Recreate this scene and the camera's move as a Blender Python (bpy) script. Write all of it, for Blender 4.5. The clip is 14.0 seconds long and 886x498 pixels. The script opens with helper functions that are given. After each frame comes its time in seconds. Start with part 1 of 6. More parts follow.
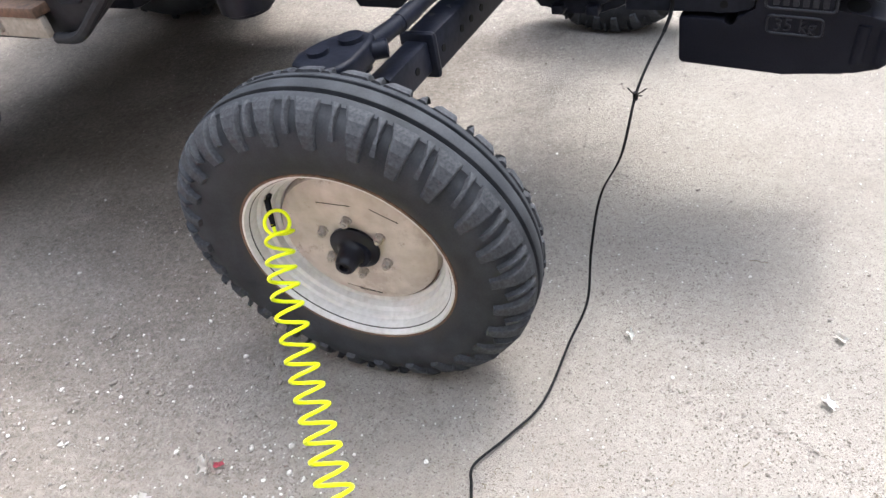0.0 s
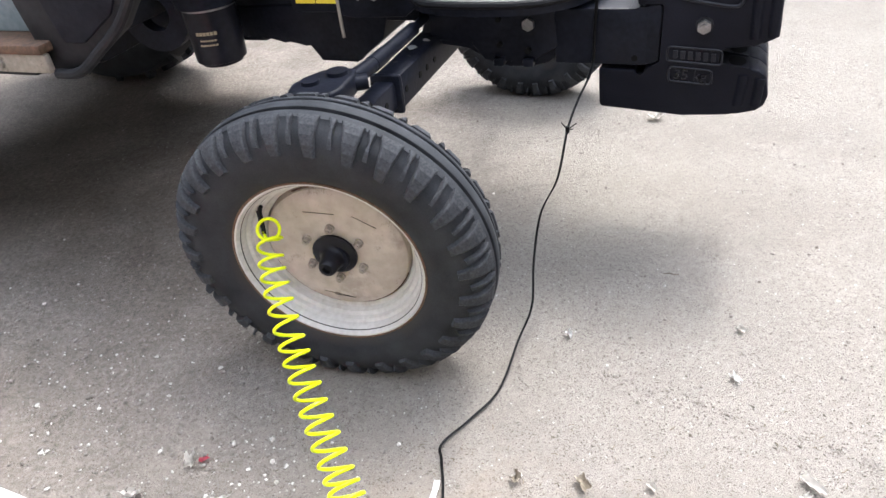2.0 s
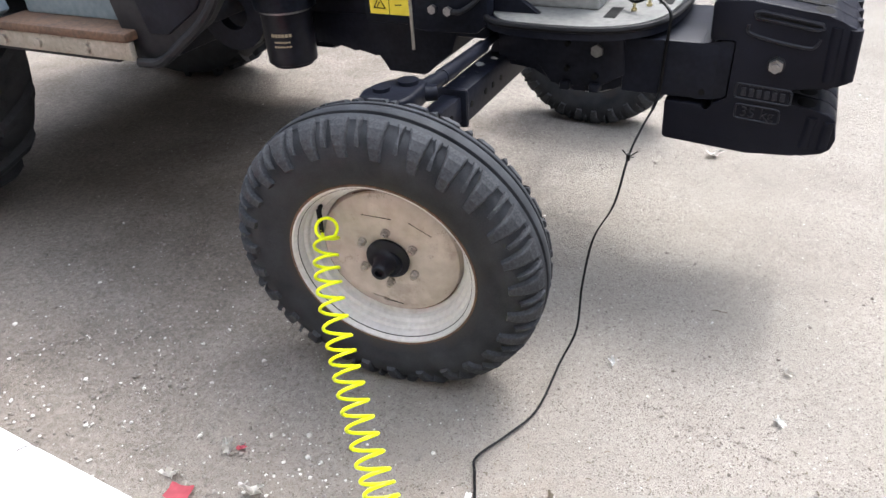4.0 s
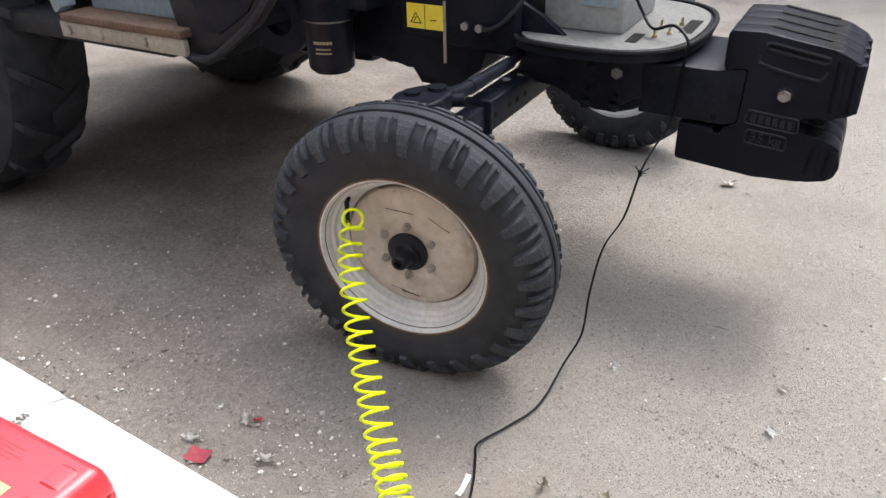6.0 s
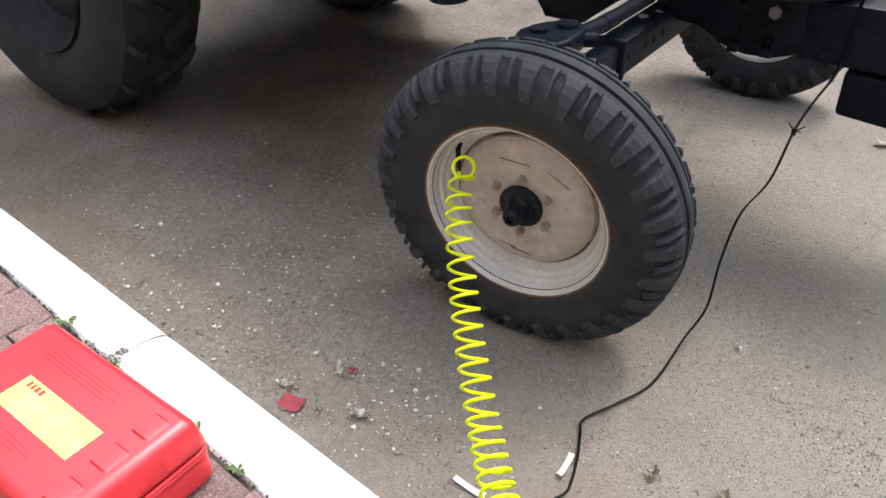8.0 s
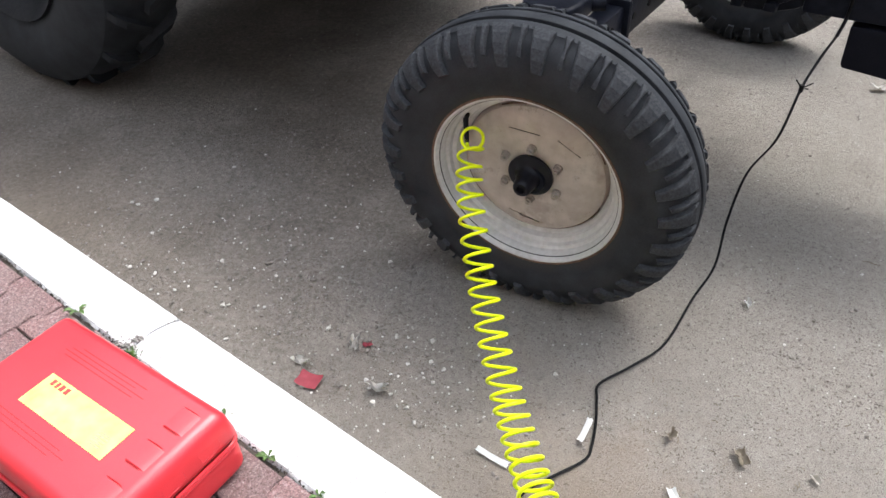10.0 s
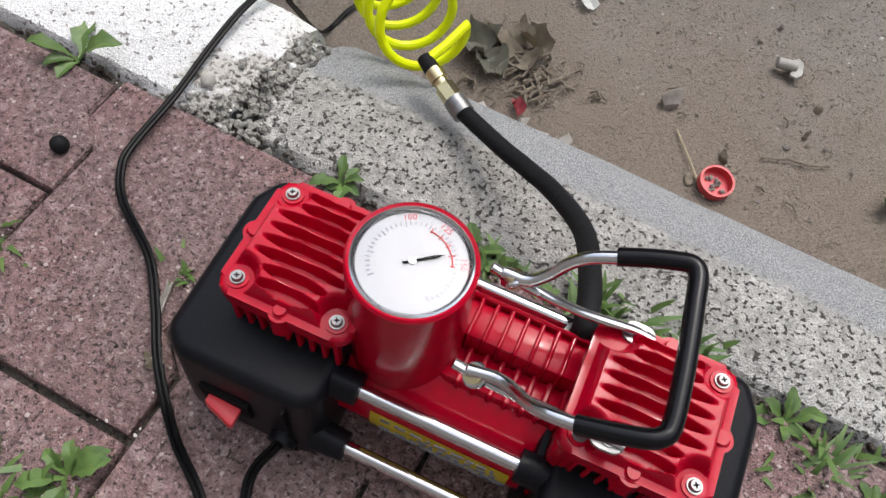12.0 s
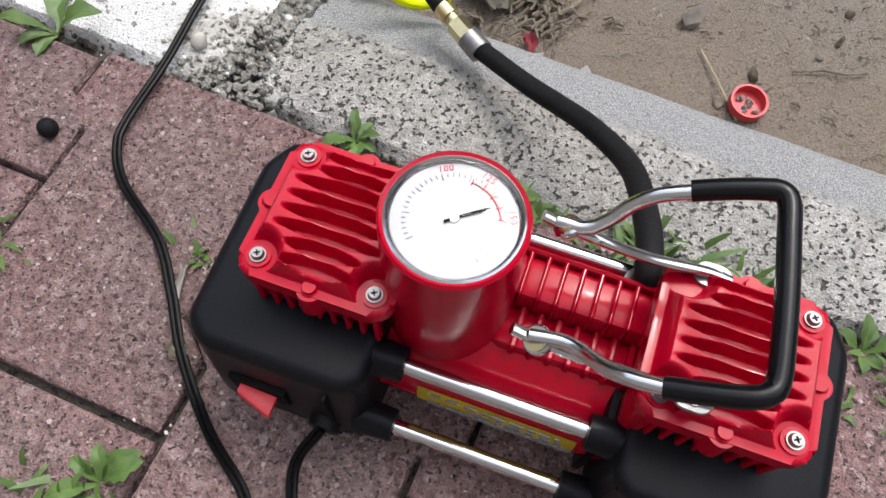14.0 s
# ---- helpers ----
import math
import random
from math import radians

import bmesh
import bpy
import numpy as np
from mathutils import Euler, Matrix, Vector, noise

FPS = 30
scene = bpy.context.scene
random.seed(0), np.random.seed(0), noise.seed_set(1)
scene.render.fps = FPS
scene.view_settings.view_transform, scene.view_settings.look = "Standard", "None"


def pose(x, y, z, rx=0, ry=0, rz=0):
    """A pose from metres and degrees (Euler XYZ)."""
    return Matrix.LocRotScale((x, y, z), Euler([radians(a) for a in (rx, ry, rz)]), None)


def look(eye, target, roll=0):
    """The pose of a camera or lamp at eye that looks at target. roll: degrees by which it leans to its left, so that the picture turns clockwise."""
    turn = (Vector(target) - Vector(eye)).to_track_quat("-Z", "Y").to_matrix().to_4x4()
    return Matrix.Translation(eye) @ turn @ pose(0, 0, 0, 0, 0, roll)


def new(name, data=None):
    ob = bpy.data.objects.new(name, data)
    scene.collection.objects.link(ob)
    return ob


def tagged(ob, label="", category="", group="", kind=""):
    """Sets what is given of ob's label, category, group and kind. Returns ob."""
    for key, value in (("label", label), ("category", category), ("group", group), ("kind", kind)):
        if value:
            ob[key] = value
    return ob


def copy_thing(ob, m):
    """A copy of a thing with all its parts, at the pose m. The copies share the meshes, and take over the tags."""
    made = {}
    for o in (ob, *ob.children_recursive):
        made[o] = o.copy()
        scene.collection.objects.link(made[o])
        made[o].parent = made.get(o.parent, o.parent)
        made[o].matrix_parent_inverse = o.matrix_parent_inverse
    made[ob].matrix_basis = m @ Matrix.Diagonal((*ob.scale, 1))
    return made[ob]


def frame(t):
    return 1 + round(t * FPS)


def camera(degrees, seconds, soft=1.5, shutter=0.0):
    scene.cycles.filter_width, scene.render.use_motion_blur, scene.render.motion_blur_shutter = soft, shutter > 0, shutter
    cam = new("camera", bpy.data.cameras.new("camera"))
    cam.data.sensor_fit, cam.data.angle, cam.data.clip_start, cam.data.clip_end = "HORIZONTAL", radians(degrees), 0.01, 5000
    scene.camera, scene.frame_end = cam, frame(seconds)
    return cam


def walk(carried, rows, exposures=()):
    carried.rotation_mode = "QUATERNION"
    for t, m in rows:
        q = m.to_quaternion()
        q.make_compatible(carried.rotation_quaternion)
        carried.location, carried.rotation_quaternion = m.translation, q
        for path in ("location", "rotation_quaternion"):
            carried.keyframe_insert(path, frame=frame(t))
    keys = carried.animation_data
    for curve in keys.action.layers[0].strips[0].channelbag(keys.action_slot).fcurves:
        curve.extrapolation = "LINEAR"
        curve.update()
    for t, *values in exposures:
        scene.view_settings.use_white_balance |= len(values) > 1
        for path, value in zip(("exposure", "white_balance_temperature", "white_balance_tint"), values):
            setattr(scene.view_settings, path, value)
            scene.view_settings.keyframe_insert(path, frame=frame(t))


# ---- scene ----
cam = camera(62.5, 14.0)
SKY, SUN = 0.15, 0.22
# seconds, stops, kelvin, tint
EXPOSURES = [(0.0, 2.95, 6100, 10), (1.0, 2.86, 6100, 10), (3.0, 2.83, 6150, 10), (4.2, 2.75, 6150, 10), (6.5, 2.23, 6350, 10), (7.5, 2.11, 6400, 10), (10.0, 2.08, 6200, 9), (10.5, 1.78, 6200, 9), (11.0, 1.57, 6250, 9), (11.5, 1.19, 6300, 9), (12.0, 1.25, 6350, 10), (14.0, 1.43, 6350, 10)]
PATH = [
    (0, (0.17, 0.233, 1.226), (-0.141, 1.739, -0.052), -12.6),
    (0.5, (0.146, 0.145, 1.247), (-0.043, 1.784, 0.115), -7.3),
    (1, (0.078, -0.003, 1.256), (0.027, 1.579, 0.033), -9.5),
    (1.5, (0.06, -0.053, 1.273), (0.022, 1.591, 0.136), -9.0),
    (2, (0.059, -0.046, 1.254), (0.012, 1.6, 0.119), -7.2),
    (2.5, (0.048, -0.05, 1.252), (-0.081, 1.609, 0.143), -6.2),
    (3, (0.044, -0.061, 1.254), (-0.099, 1.627, 0.191), -4.0),
    (3.5, (0.033, -0.066, 1.25), (-0.104, 1.613, 0.172), -3.8),
    (4, (0.023, -0.069, 1.252), (-0.12, 1.607, 0.17), -3.7),
    (4.2, (0.024, -0.073, 1.253), (-0.133, 1.601, 0.17), -3.6),
    (6.3, (0.052, -0.205, 1.249), (-0.142, 1.507, 0.234), -0.5),
    (6.5, (0.057, -0.179, 1.231), (-0.112, 1.467, 0.107), -0.9),
    (7, (0.036, -0.187, 1.236), (-0.135, 1.422, 0.061), -1.5),
    (7.5, (-0.016, -0.082, 1.218), (-0.286, 1.509, 0.037), -0.9),
    (7.7, (-0.014, -0.07, 1.213), (-0.458, 1.498, 0.054), -2.1),
    (10, (-0.091, -0.037, 1.262), (-0.465, 1.449, -0.024), -3.4),
    (10.3, (-0.101, -0.038, 1.23), (-0.295, 1.441, -0.103), 1.4),
    (10.5, (-0.078, -0.044, 1.238), (-0.405, 1.352, -0.156), -3.4),
    (11, (-0.084, -0.006, 1.141), (-0.317, 1.26, -0.39), -1.0),
    (11.4, (-0.053, 0.071, 0.839), (-0.146, 1.272, -0.758), 3.9),
    (11.5, (-0.077, 0.089, 0.775), (-0.043, 1.227, -0.869), 8.0),
    (12, (-0.078, 0.109, 0.602), (0.034, 1.068, -1.149), 9.5),
    (12.5, (-0.082, 0.137, 0.581), (0.044, 1.09, -1.173), 6.2),
    (13, (-0.084, 0.147, 0.574), (0.029, 1.066, -1.198), 4.0),
    (13.5, (-0.081, 0.14, 0.567), (0.033, 1.01, -1.23), 3.8),
    (14, (-0.089, 0.127, 0.57), (-0.003, 0.971, -1.241), 3.3),
]

walk(cam, [(t, look(eye, target, roll)) for t, eye, target, roll in PATH], EXPOSURES)

# ---- daylight: hazy sun from beyond the tractor, bright thin cloud ----
SUN_AZ, SUN_EL = radians(56.2), radians(63)
world = bpy.data.worlds.new("world")
scene.world = world
world.use_nodes = True
wn = world.node_tree.nodes
sky = wn.new("ShaderNodeTexSky")
sky.sky_type, sky.sun_disc = "NISHITA", False
sky.sun_elevation, sky.sun_rotation = SUN_EL, math.pi / 2 - SUN_AZ
sky.dust_density, sky.air_density = 4.0, 1.2
wn["Background"].inputs["Strength"].default_value = SKY
haze = wn.new("ShaderNodeHueSaturation")
haze.inputs["Saturation"].default_value = 0.5
world.node_tree.links.new(sky.outputs[0], haze.inputs["Color"])
world.node_tree.links.new(haze.outputs[0], wn["Background"].inputs[0])
sun = new("sun", bpy.data.lights.new("sun", "SUN"))
sun.data.energy, sun.data.angle, sun.data.color = SUN, radians(2.6), (1.0, 0.975, 0.95)
sun_way = Vector((math.cos(SUN_AZ) * math.cos(SUN_EL), math.sin(SUN_AZ) * math.cos(SUN_EL), math.sin(SUN_EL)))
sun.matrix_world = look(sun_way * 20, (0, 0, 0))


# ---- the line of the kerb ----
KERB_AT, KERB_TURN = Vector((-0.17, 0.518, 0.0)), radians(-25.98)
KA = Vector((math.cos(KERB_TURN), math.sin(KERB_TURN), 0))
KB = Vector((math.sin(KERB_TURN), -math.cos(KERB_TURN), 0))

# ---- materials ----
BARE_FROM = 0.56
def surface(name, low, high, rough=0.6, metal=0.0, grain=200.0, patch=12.0, bump=0.2, depth=0.002, rough_vary=0.1, coat=0.0, patch_mix=0.5, per_piece=0.0, spec=0.5):
    """A worn surface: colour between low and high by fine grain and large patches, with relief."""
    m = bpy.data.materials.new(name)
    m.use_nodes = True
    nt = m.node_tree
    n, l = nt.nodes, nt.links
    p = n["Principled BSDF"]
    co = n.new("ShaderNodeTexCoord")
    fine = n.new("ShaderNodeTexNoise")
    fine.inputs["Scale"].default_value, fine.inputs["Detail"].default_value = grain, 4
    wide = n.new("ShaderNodeTexNoise")
    wide.inputs["Scale"].default_value, wide.inputs["Detail"].default_value = patch, 5
    l.new(co.outputs["Object"], fine.inputs["Vector"])
    l.new(co.outputs["Object"], wide.inputs["Vector"])
    mix = n.new("ShaderNodeMix")
    mix.inputs[0].default_value = patch_mix
    l.new(fine.outputs["Fac"], mix.inputs[2])
    l.new(wide.outputs["Fac"], mix.inputs[3])
    ramp = n.new("ShaderNodeValToRGB")
    ramp.color_ramp.elements[0].position, ramp.color_ramp.elements[1].position = 0.32, 0.68
    ramp.color_ramp.elements[0].color, ramp.color_ramp.elements[1].color = (*low, 1), (*high, 1)
    l.new(mix.outputs[0], ramp.inputs[0])
    colour = ramp.outputs[0]
    if per_piece:
        info = n.new("ShaderNodeObjectInfo")
        hsv = n.new("ShaderNodeHueSaturation")
        rng = n.new("ShaderNodeMapRange")
        rng.inputs[3].default_value, rng.inputs[4].default_value = 1 - per_piece, 1 + per_piece
        l.new(info.outputs["Random"], rng.inputs[0])
        l.new(rng.outputs[0], hsv.inputs["Value"])
        l.new(colour, hsv.inputs["Color"])
        colour = hsv.outputs[0]
    l.new(colour, p.inputs["Base Color"])
    rr = n.new("ShaderNodeMapRange")
    rr.inputs[3].default_value, rr.inputs[4].default_value = max(0.02, rough - rough_vary), min(1, rough + rough_vary)
    l.new(wide.outputs["Fac"], rr.inputs[0])
    l.new(rr.outputs[0], p.inputs["Roughness"])
    p.inputs["Metallic"].default_value = metal
    p.inputs["Coat Weight"].default_value = coat
    p.inputs["Coat Roughness"].default_value = 0.06
    p.inputs["Specular IOR Level"].default_value = spec
    if bump:
        bn = n.new("ShaderNodeBump")
        bn.inputs["Strength"].default_value, bn.inputs["Distance"].default_value = bump, depth
        l.new(mix.outputs[0], bn.inputs["Height"])
        l.new(bn.outputs[0], p.inputs["Normal"])
    return m


def pitted(name, base, dark, light, cell=90.0, pit=0.18, bump=0.5, depth=0.004, patch=6.0, rough=0.9, speck=0.0, stain=(0.5, 0.5, 0.5), stain_mix=0.0, per_piece=0.0, low=0.45, stones=0.0, bare=False, edge=False, dirt=False, deep=0.62, coarse=0.42):
    """Stone, concrete or dirt: grains by cells, dark pits, light specks, large stains."""
    m = bpy.data.materials.new(name)
    m.use_nodes = True
    nt = m.node_tree
    n, l = nt.nodes, nt.links
    p = n["Principled BSDF"]
    p.inputs["Roughness"].default_value = rough
    p.inputs["Specular IOR Level"].default_value = 0.25
    co = n.new("ShaderNodeTexCoord")

    def noise_tex(scale, detail=4, rough_=0.6):
        t = n.new("ShaderNodeTexNoise")
        t.inputs["Scale"].default_value, t.inputs["Detail"].default_value, t.inputs["Roughness"].default_value = scale, detail, rough_
        l.new(co.outputs["Object"], t.inputs["Vector"])
        return t

    def ramp_of(src, a, b, ca, cb):
        r = n.new("ShaderNodeValToRGB")
        r.color_ramp.elements[0].position, r.color_ramp.elements[1].position = a, b
        r.color_ramp.elements[0].color, r.color_ramp.elements[1].color = ca, cb
        l.new(src, r.inputs[0])
        return r.outputs[0]

    def blend(fac, a, b):
        x = n.new("ShaderNodeMix")
        x.data_type = "RGBA"
        if isinstance(fac, float):
            x.inputs[0].default_value = fac
        else:
            l.new(fac, x.inputs[0])
        l.new(a, x.inputs[6])
        l.new(b, x.inputs[7])
        return x.outputs[2]

    white, black = (1, 1, 1, 1), (0, 0, 0, 1)
    wide = noise_tex(patch, 6)
    body = ramp_of(wide.outputs["Fac"], 0.3, 0.7, (*[c * 0.82 for c in base], 1), (*[min(1, c * 1.15) for c in base], 1))
    fine = noise_tex(cell * 2.2, 3)
    body = blend(ramp_of(fine.outputs["Fac"], 0.35, 0.7, black, (0.8, 0.8, 0.8, 1)), body, ramp_of(fine.outputs["Fac"], 0.4, 0.6, (*[c * 0.7 for c in base], 1), (*[min(1, c * 1.25) for c in base], 1)))
    tiny = noise_tex(cell * 4.5, 2)
    body = blend(ramp_of(tiny.outputs["Fac"], 0.50, 0.60, black, (0.75, 0.75, 0.75, 1)), body, ramp_of(wide.outputs["Fac"], 0.3, 0.7, (*[c * 0.5 for c in base], 1), (*[c * 0.62 for c in base], 1)))
    if stain_mix:
        st = noise_tex(patch * 0.45, 5, 0.65)
        body = blend(ramp_of(st.outputs["Fac"], low, low + 0.2, black, (stain_mix, stain_mix, stain_mix, 1)), body, ramp_of(fine.outputs["Fac"], 0.3, 0.7, (*[c * 0.8 for c in stain], 1), (*stain, 1)))
    # grain of many sizes
    mid = noise_tex(cell * coarse, 9, 0.85)
    grainy = n.new("ShaderNodeMix")
    grainy.data_type, grainy.blend_type = "RGBA", "MULTIPLY"
    grainy.inputs[0].default_value = 1.0
    l.new(body, grainy.inputs[6])
    l.new(ramp_of(mid.outputs["Fac"], 0.36, 0.62, (*[0.90 if bare else q for q in (deep, deep * 0.985, deep * 0.97)], 1), (1.0, 1.0, 1.0, 1)), grainy.inputs[7])
    body = grainy.outputs[2]
    if stones:
        warp = noise_tex(260, 2)
        bent = n.new("ShaderNodeVectorMath")
        bent.operation = "MULTIPLY_ADD"
        l.new(warp.outputs["Color"], bent.inputs[0])
        bent.inputs[1].default_value = (0.008, 0.008, 0.008)
        l.new(co.outputs["Object"], bent.inputs[2])
        # larger pale and dark aggregate
        for scale, share, tint in ((120, stones, (0.47, 0.35, 0.33, 1)), (230, stones, (0.17, 0.09, 0.085, 1)), (330, stones, (0.56, 0.45, 0.42, 1))):
            v2 = n.new("ShaderNodeTexVoronoi")
            v2.inputs["Scale"].default_value = scale
            l.new(bent.outputs[0], v2.inputs["Vector"])
            s2 = n.new("ShaderNodeSeparateColor")
            l.new(v2.outputs["Color"], s2.inputs[0])
            m2 = n.new("ShaderNodeMath")
            m2.operation = "MULTIPLY"
            l.new(ramp_of(s2.outputs[1], 1 - share, 1 - share + 0.02, black, (0.6, 0.6, 0.6, 1)), m2.inputs[0])
            l.new(ramp_of(v2.outputs["Distance"], 0.28, 0.5, white, black), m2.inputs[1])
            c2 = n.new("ShaderNodeRGB")
            c2.outputs[0].default_value = tint
            body = blend(m2.outputs[0], body, c2.outputs[0])
    pits = noise_tex(cell, 2, 0.5)
    hole = ramp_of(pits.outputs["Fac"], pit, pit + 0.06, white, black)
    if edge or dirt:
        # distance from the kerb's face, over the pavement positive
        rel = n.new("ShaderNodeVectorMath")
        rel.operation = "SUBTRACT"
        l.new(co.outputs["Object"], rel.inputs[0])
        rel.inputs[1].default_value = KERB_AT
        off = n.new("ShaderNodeVectorMath")
        off.operation = "DOT_PRODUCT"
        l.new(rel.outputs[0], off.inputs[0])
        off.inputs[1].default_value = KB
        fray = noise_tex(9 if dirt else 35, 5, 0.65)
        far = n.new("ShaderNodeMath")
        far.operation = "MULTIPLY_ADD"
        l.new(fray.outputs["Fac"], far.inputs[0])
        far.inputs[1].default_value = 0.55 if dirt else 0.018
        up_ = n.new("ShaderNodeMath")
        up_.inputs[1].default_value = 0.5
        l.new(off.outputs["Value"], up_.inputs[0])
        l.new(up_.outputs[0], far.inputs[2])
        if edge:
            # trowelled smooth band along the road edge
            zone = ramp_of(far.outputs[0], 0.533, 0.541, white, black)
            trowel = ramp_of(tiny.outputs["Fac"], 0.40, 0.60, (0.17, 0.175, 0.18, 1), (0.56, 0.565, 0.56, 1))
            body = blend(zone, body, trowel)
            inv = n.new("ShaderNodeMath")
            inv.operation = "MULTIPLY"
            flip = ramp_of(far.outputs[0], 0.533, 0.541, black, white)
            l.new(hole, inv.inputs[0])
            l.new(flip, inv.inputs[1])
            hole = inv.outputs[0]
        else:
            # brown earth washed up along the kerb
            zone = ramp_of(far.outputs[0], 0.22, 0.54, black, (0.85, 0.85, 0.85, 1))
            earth = ramp_of(fine.outputs["Fac"], 0.3, 0.7, (0.175, 0.139, 0.106, 1), (0.31, 0.252, 0.200, 1))
            run = n.new("ShaderNodeVectorMath")
            run.operation = "DOT_PRODUCT"
            l.new(rel.outputs[0], run.inputs[0])
            run.inputs[1].default_value = KA
            here = n.new("ShaderNodeMath")
            here.operation = "MULTIPLY_ADD"
            l.new(run.outputs["Value"], here.inputs[0])
            here.inputs[1].default_value, here.inputs[2].default_value = 0.9, 0.5
            both = n.new("ShaderNodeMath")
            both.operation = "MULTIPLY"
            l.new(zone, both.inputs[0])
            l.new(ramp_of(here.outputs[0], 0.20, 0.52, (0.25, 0.25, 0.25, 1), white), both.inputs[1])
            soil = (both.outputs[0], earth)
            drift = n.new("ShaderNodeMath")
            drift.operation = "MULTIPLY_ADD"
            l.new(fray.outputs["Fac"], drift.inputs[0])
            drift.inputs[1].default_value = 0.9
            slow = n.new("ShaderNodeMath")
            slow.operation = "MULTIPLY_ADD"
            l.new(run.outputs["Value"], slow.inputs[0])
            slow.inputs[1].default_value, slow.inputs[2].default_value = 0.5, 0.5
            l.new(slow.outputs[0], drift.inputs[2])
            # paler dust towards the wheel, in part painting the brighter light there
            dusty = ramp_of(fine.outputs["Fac"], 0.3, 0.7, (0.25, 0.226, 0.196, 1), (0.37, 0.338, 0.298, 1))
            body = blend(ramp_of(drift.outputs[0], 0.50, 0.85, black, (0.55, 0.55, 0.55, 1)), body, dusty)
            # browner asphalt to the left, in part painting shade under the tractor
            worn = n.new("ShaderNodeMix")
            worn.data_type, worn.blend_type = "RGBA", "MULTIPLY"
            worn.inputs[0].default_value = 1.0
            l.new(body, worn.inputs[6])
            l.new(ramp_of(drift.outputs[0], 0.05, 0.62, (0.94, 0.92, 0.90, 1), white), worn.inputs[7])
            body = worn.outputs[2]
    rgb = n.new("ShaderNodeRGB")
    rgb.outputs[0].default_value = (*dark, 1)
    body = blend(hole, body, rgb.outputs[0])
    if speck:
        vor = n.new("ShaderNodeTexVoronoi")
        vor.inputs["Scale"].default_value = cell * 0.8
        l.new(co.outputs["Object"], vor.inputs["Vector"])
        sep = n.new("ShaderNodeSeparateColor")
        l.new(vor.outputs["Color"], sep.inputs[0])
        pick = ramp_of(sep.outputs[0], 1 - speck, 1 - speck + 0.02, black, white)
        near = ramp_of(vor.outputs["Distance"], 0.3, 0.42, white, black)
        mul = n.new("ShaderNodeMath")
        mul.operation = "MULTIPLY"
        l.new(pick, mul.inputs[0])
        l.new(near, mul.inputs[1])
        lit = n.new("ShaderNodeRGB")
        lit.outputs[0].default_value = (*light, 1)
        body = blend(mul.outputs[0], body, lit.outputs[0])
    if dirt:
        body = blend(soil[0], body, soil[1])
    if per_piece:
        info = n.new("ShaderNodeObjectInfo")
        hsv = n.new("ShaderNodeHueSaturation")
        rng = n.new("ShaderNodeMapRange")
        rng.inputs[3].default_value, rng.inputs[4].default_value = 1 - per_piece, 1 + per_piece
        l.new(info.outputs["Random"], rng.inputs[0])
        l.new(rng.outputs[0], hsv.inputs["Value"])
        l.new(body, hsv.inputs["Color"])
        body = hsv.outputs[0]
    if bare:
        # paint worn off to grey concrete by the broken joint
        along = n.new("ShaderNodeVectorMath")
        along.operation = "DOT_PRODUCT"
        l.new(co.outputs["Object"], along.inputs[0])
        along.inputs[1].default_value = (0.55, -0.84, 0.0)
        fray = noise_tex(22, 6, 0.7)
        tot = n.new("ShaderNodeMath")
        tot.operation = "MULTIPLY_ADD"
        l.new(fray.outputs["Fac"], tot.inputs[0])
        tot.inputs[1].default_value = 0.16
        shift = n.new("ShaderNodeMath")
        shift.inputs[1].default_value = 1.0
        l.new(along.outputs["Value"], shift.inputs[0])
        l.new(shift.outputs[0], tot.inputs[2])
        grey = ramp_of(pits.outputs["Fac"], 0.34, 0.50, (0.12, 0.11, 0.095, 1), (0.50, 0.48, 0.44, 1))
        body = blend(ramp_of(tot.outputs[0], BARE_FROM, BARE_FROM + 0.012, black, white), body, grey)
    l.new(body, p.inputs["Base Color"])
    add = n.new("ShaderNodeMath")
    add.operation = "SUBTRACT"
    l.new(fine.outputs["Fac"], add.inputs[0])
    l.new(hole, add.inputs[1])
    bn = n.new("ShaderNodeBump")
    bn.inputs["Strength"].default_value, bn.inputs["Distance"].default_value = bump, depth
    l.new(add.outputs[0], bn.inputs["Height"])
    l.new(bn.outputs[0], p.inputs["Normal"])
    return m


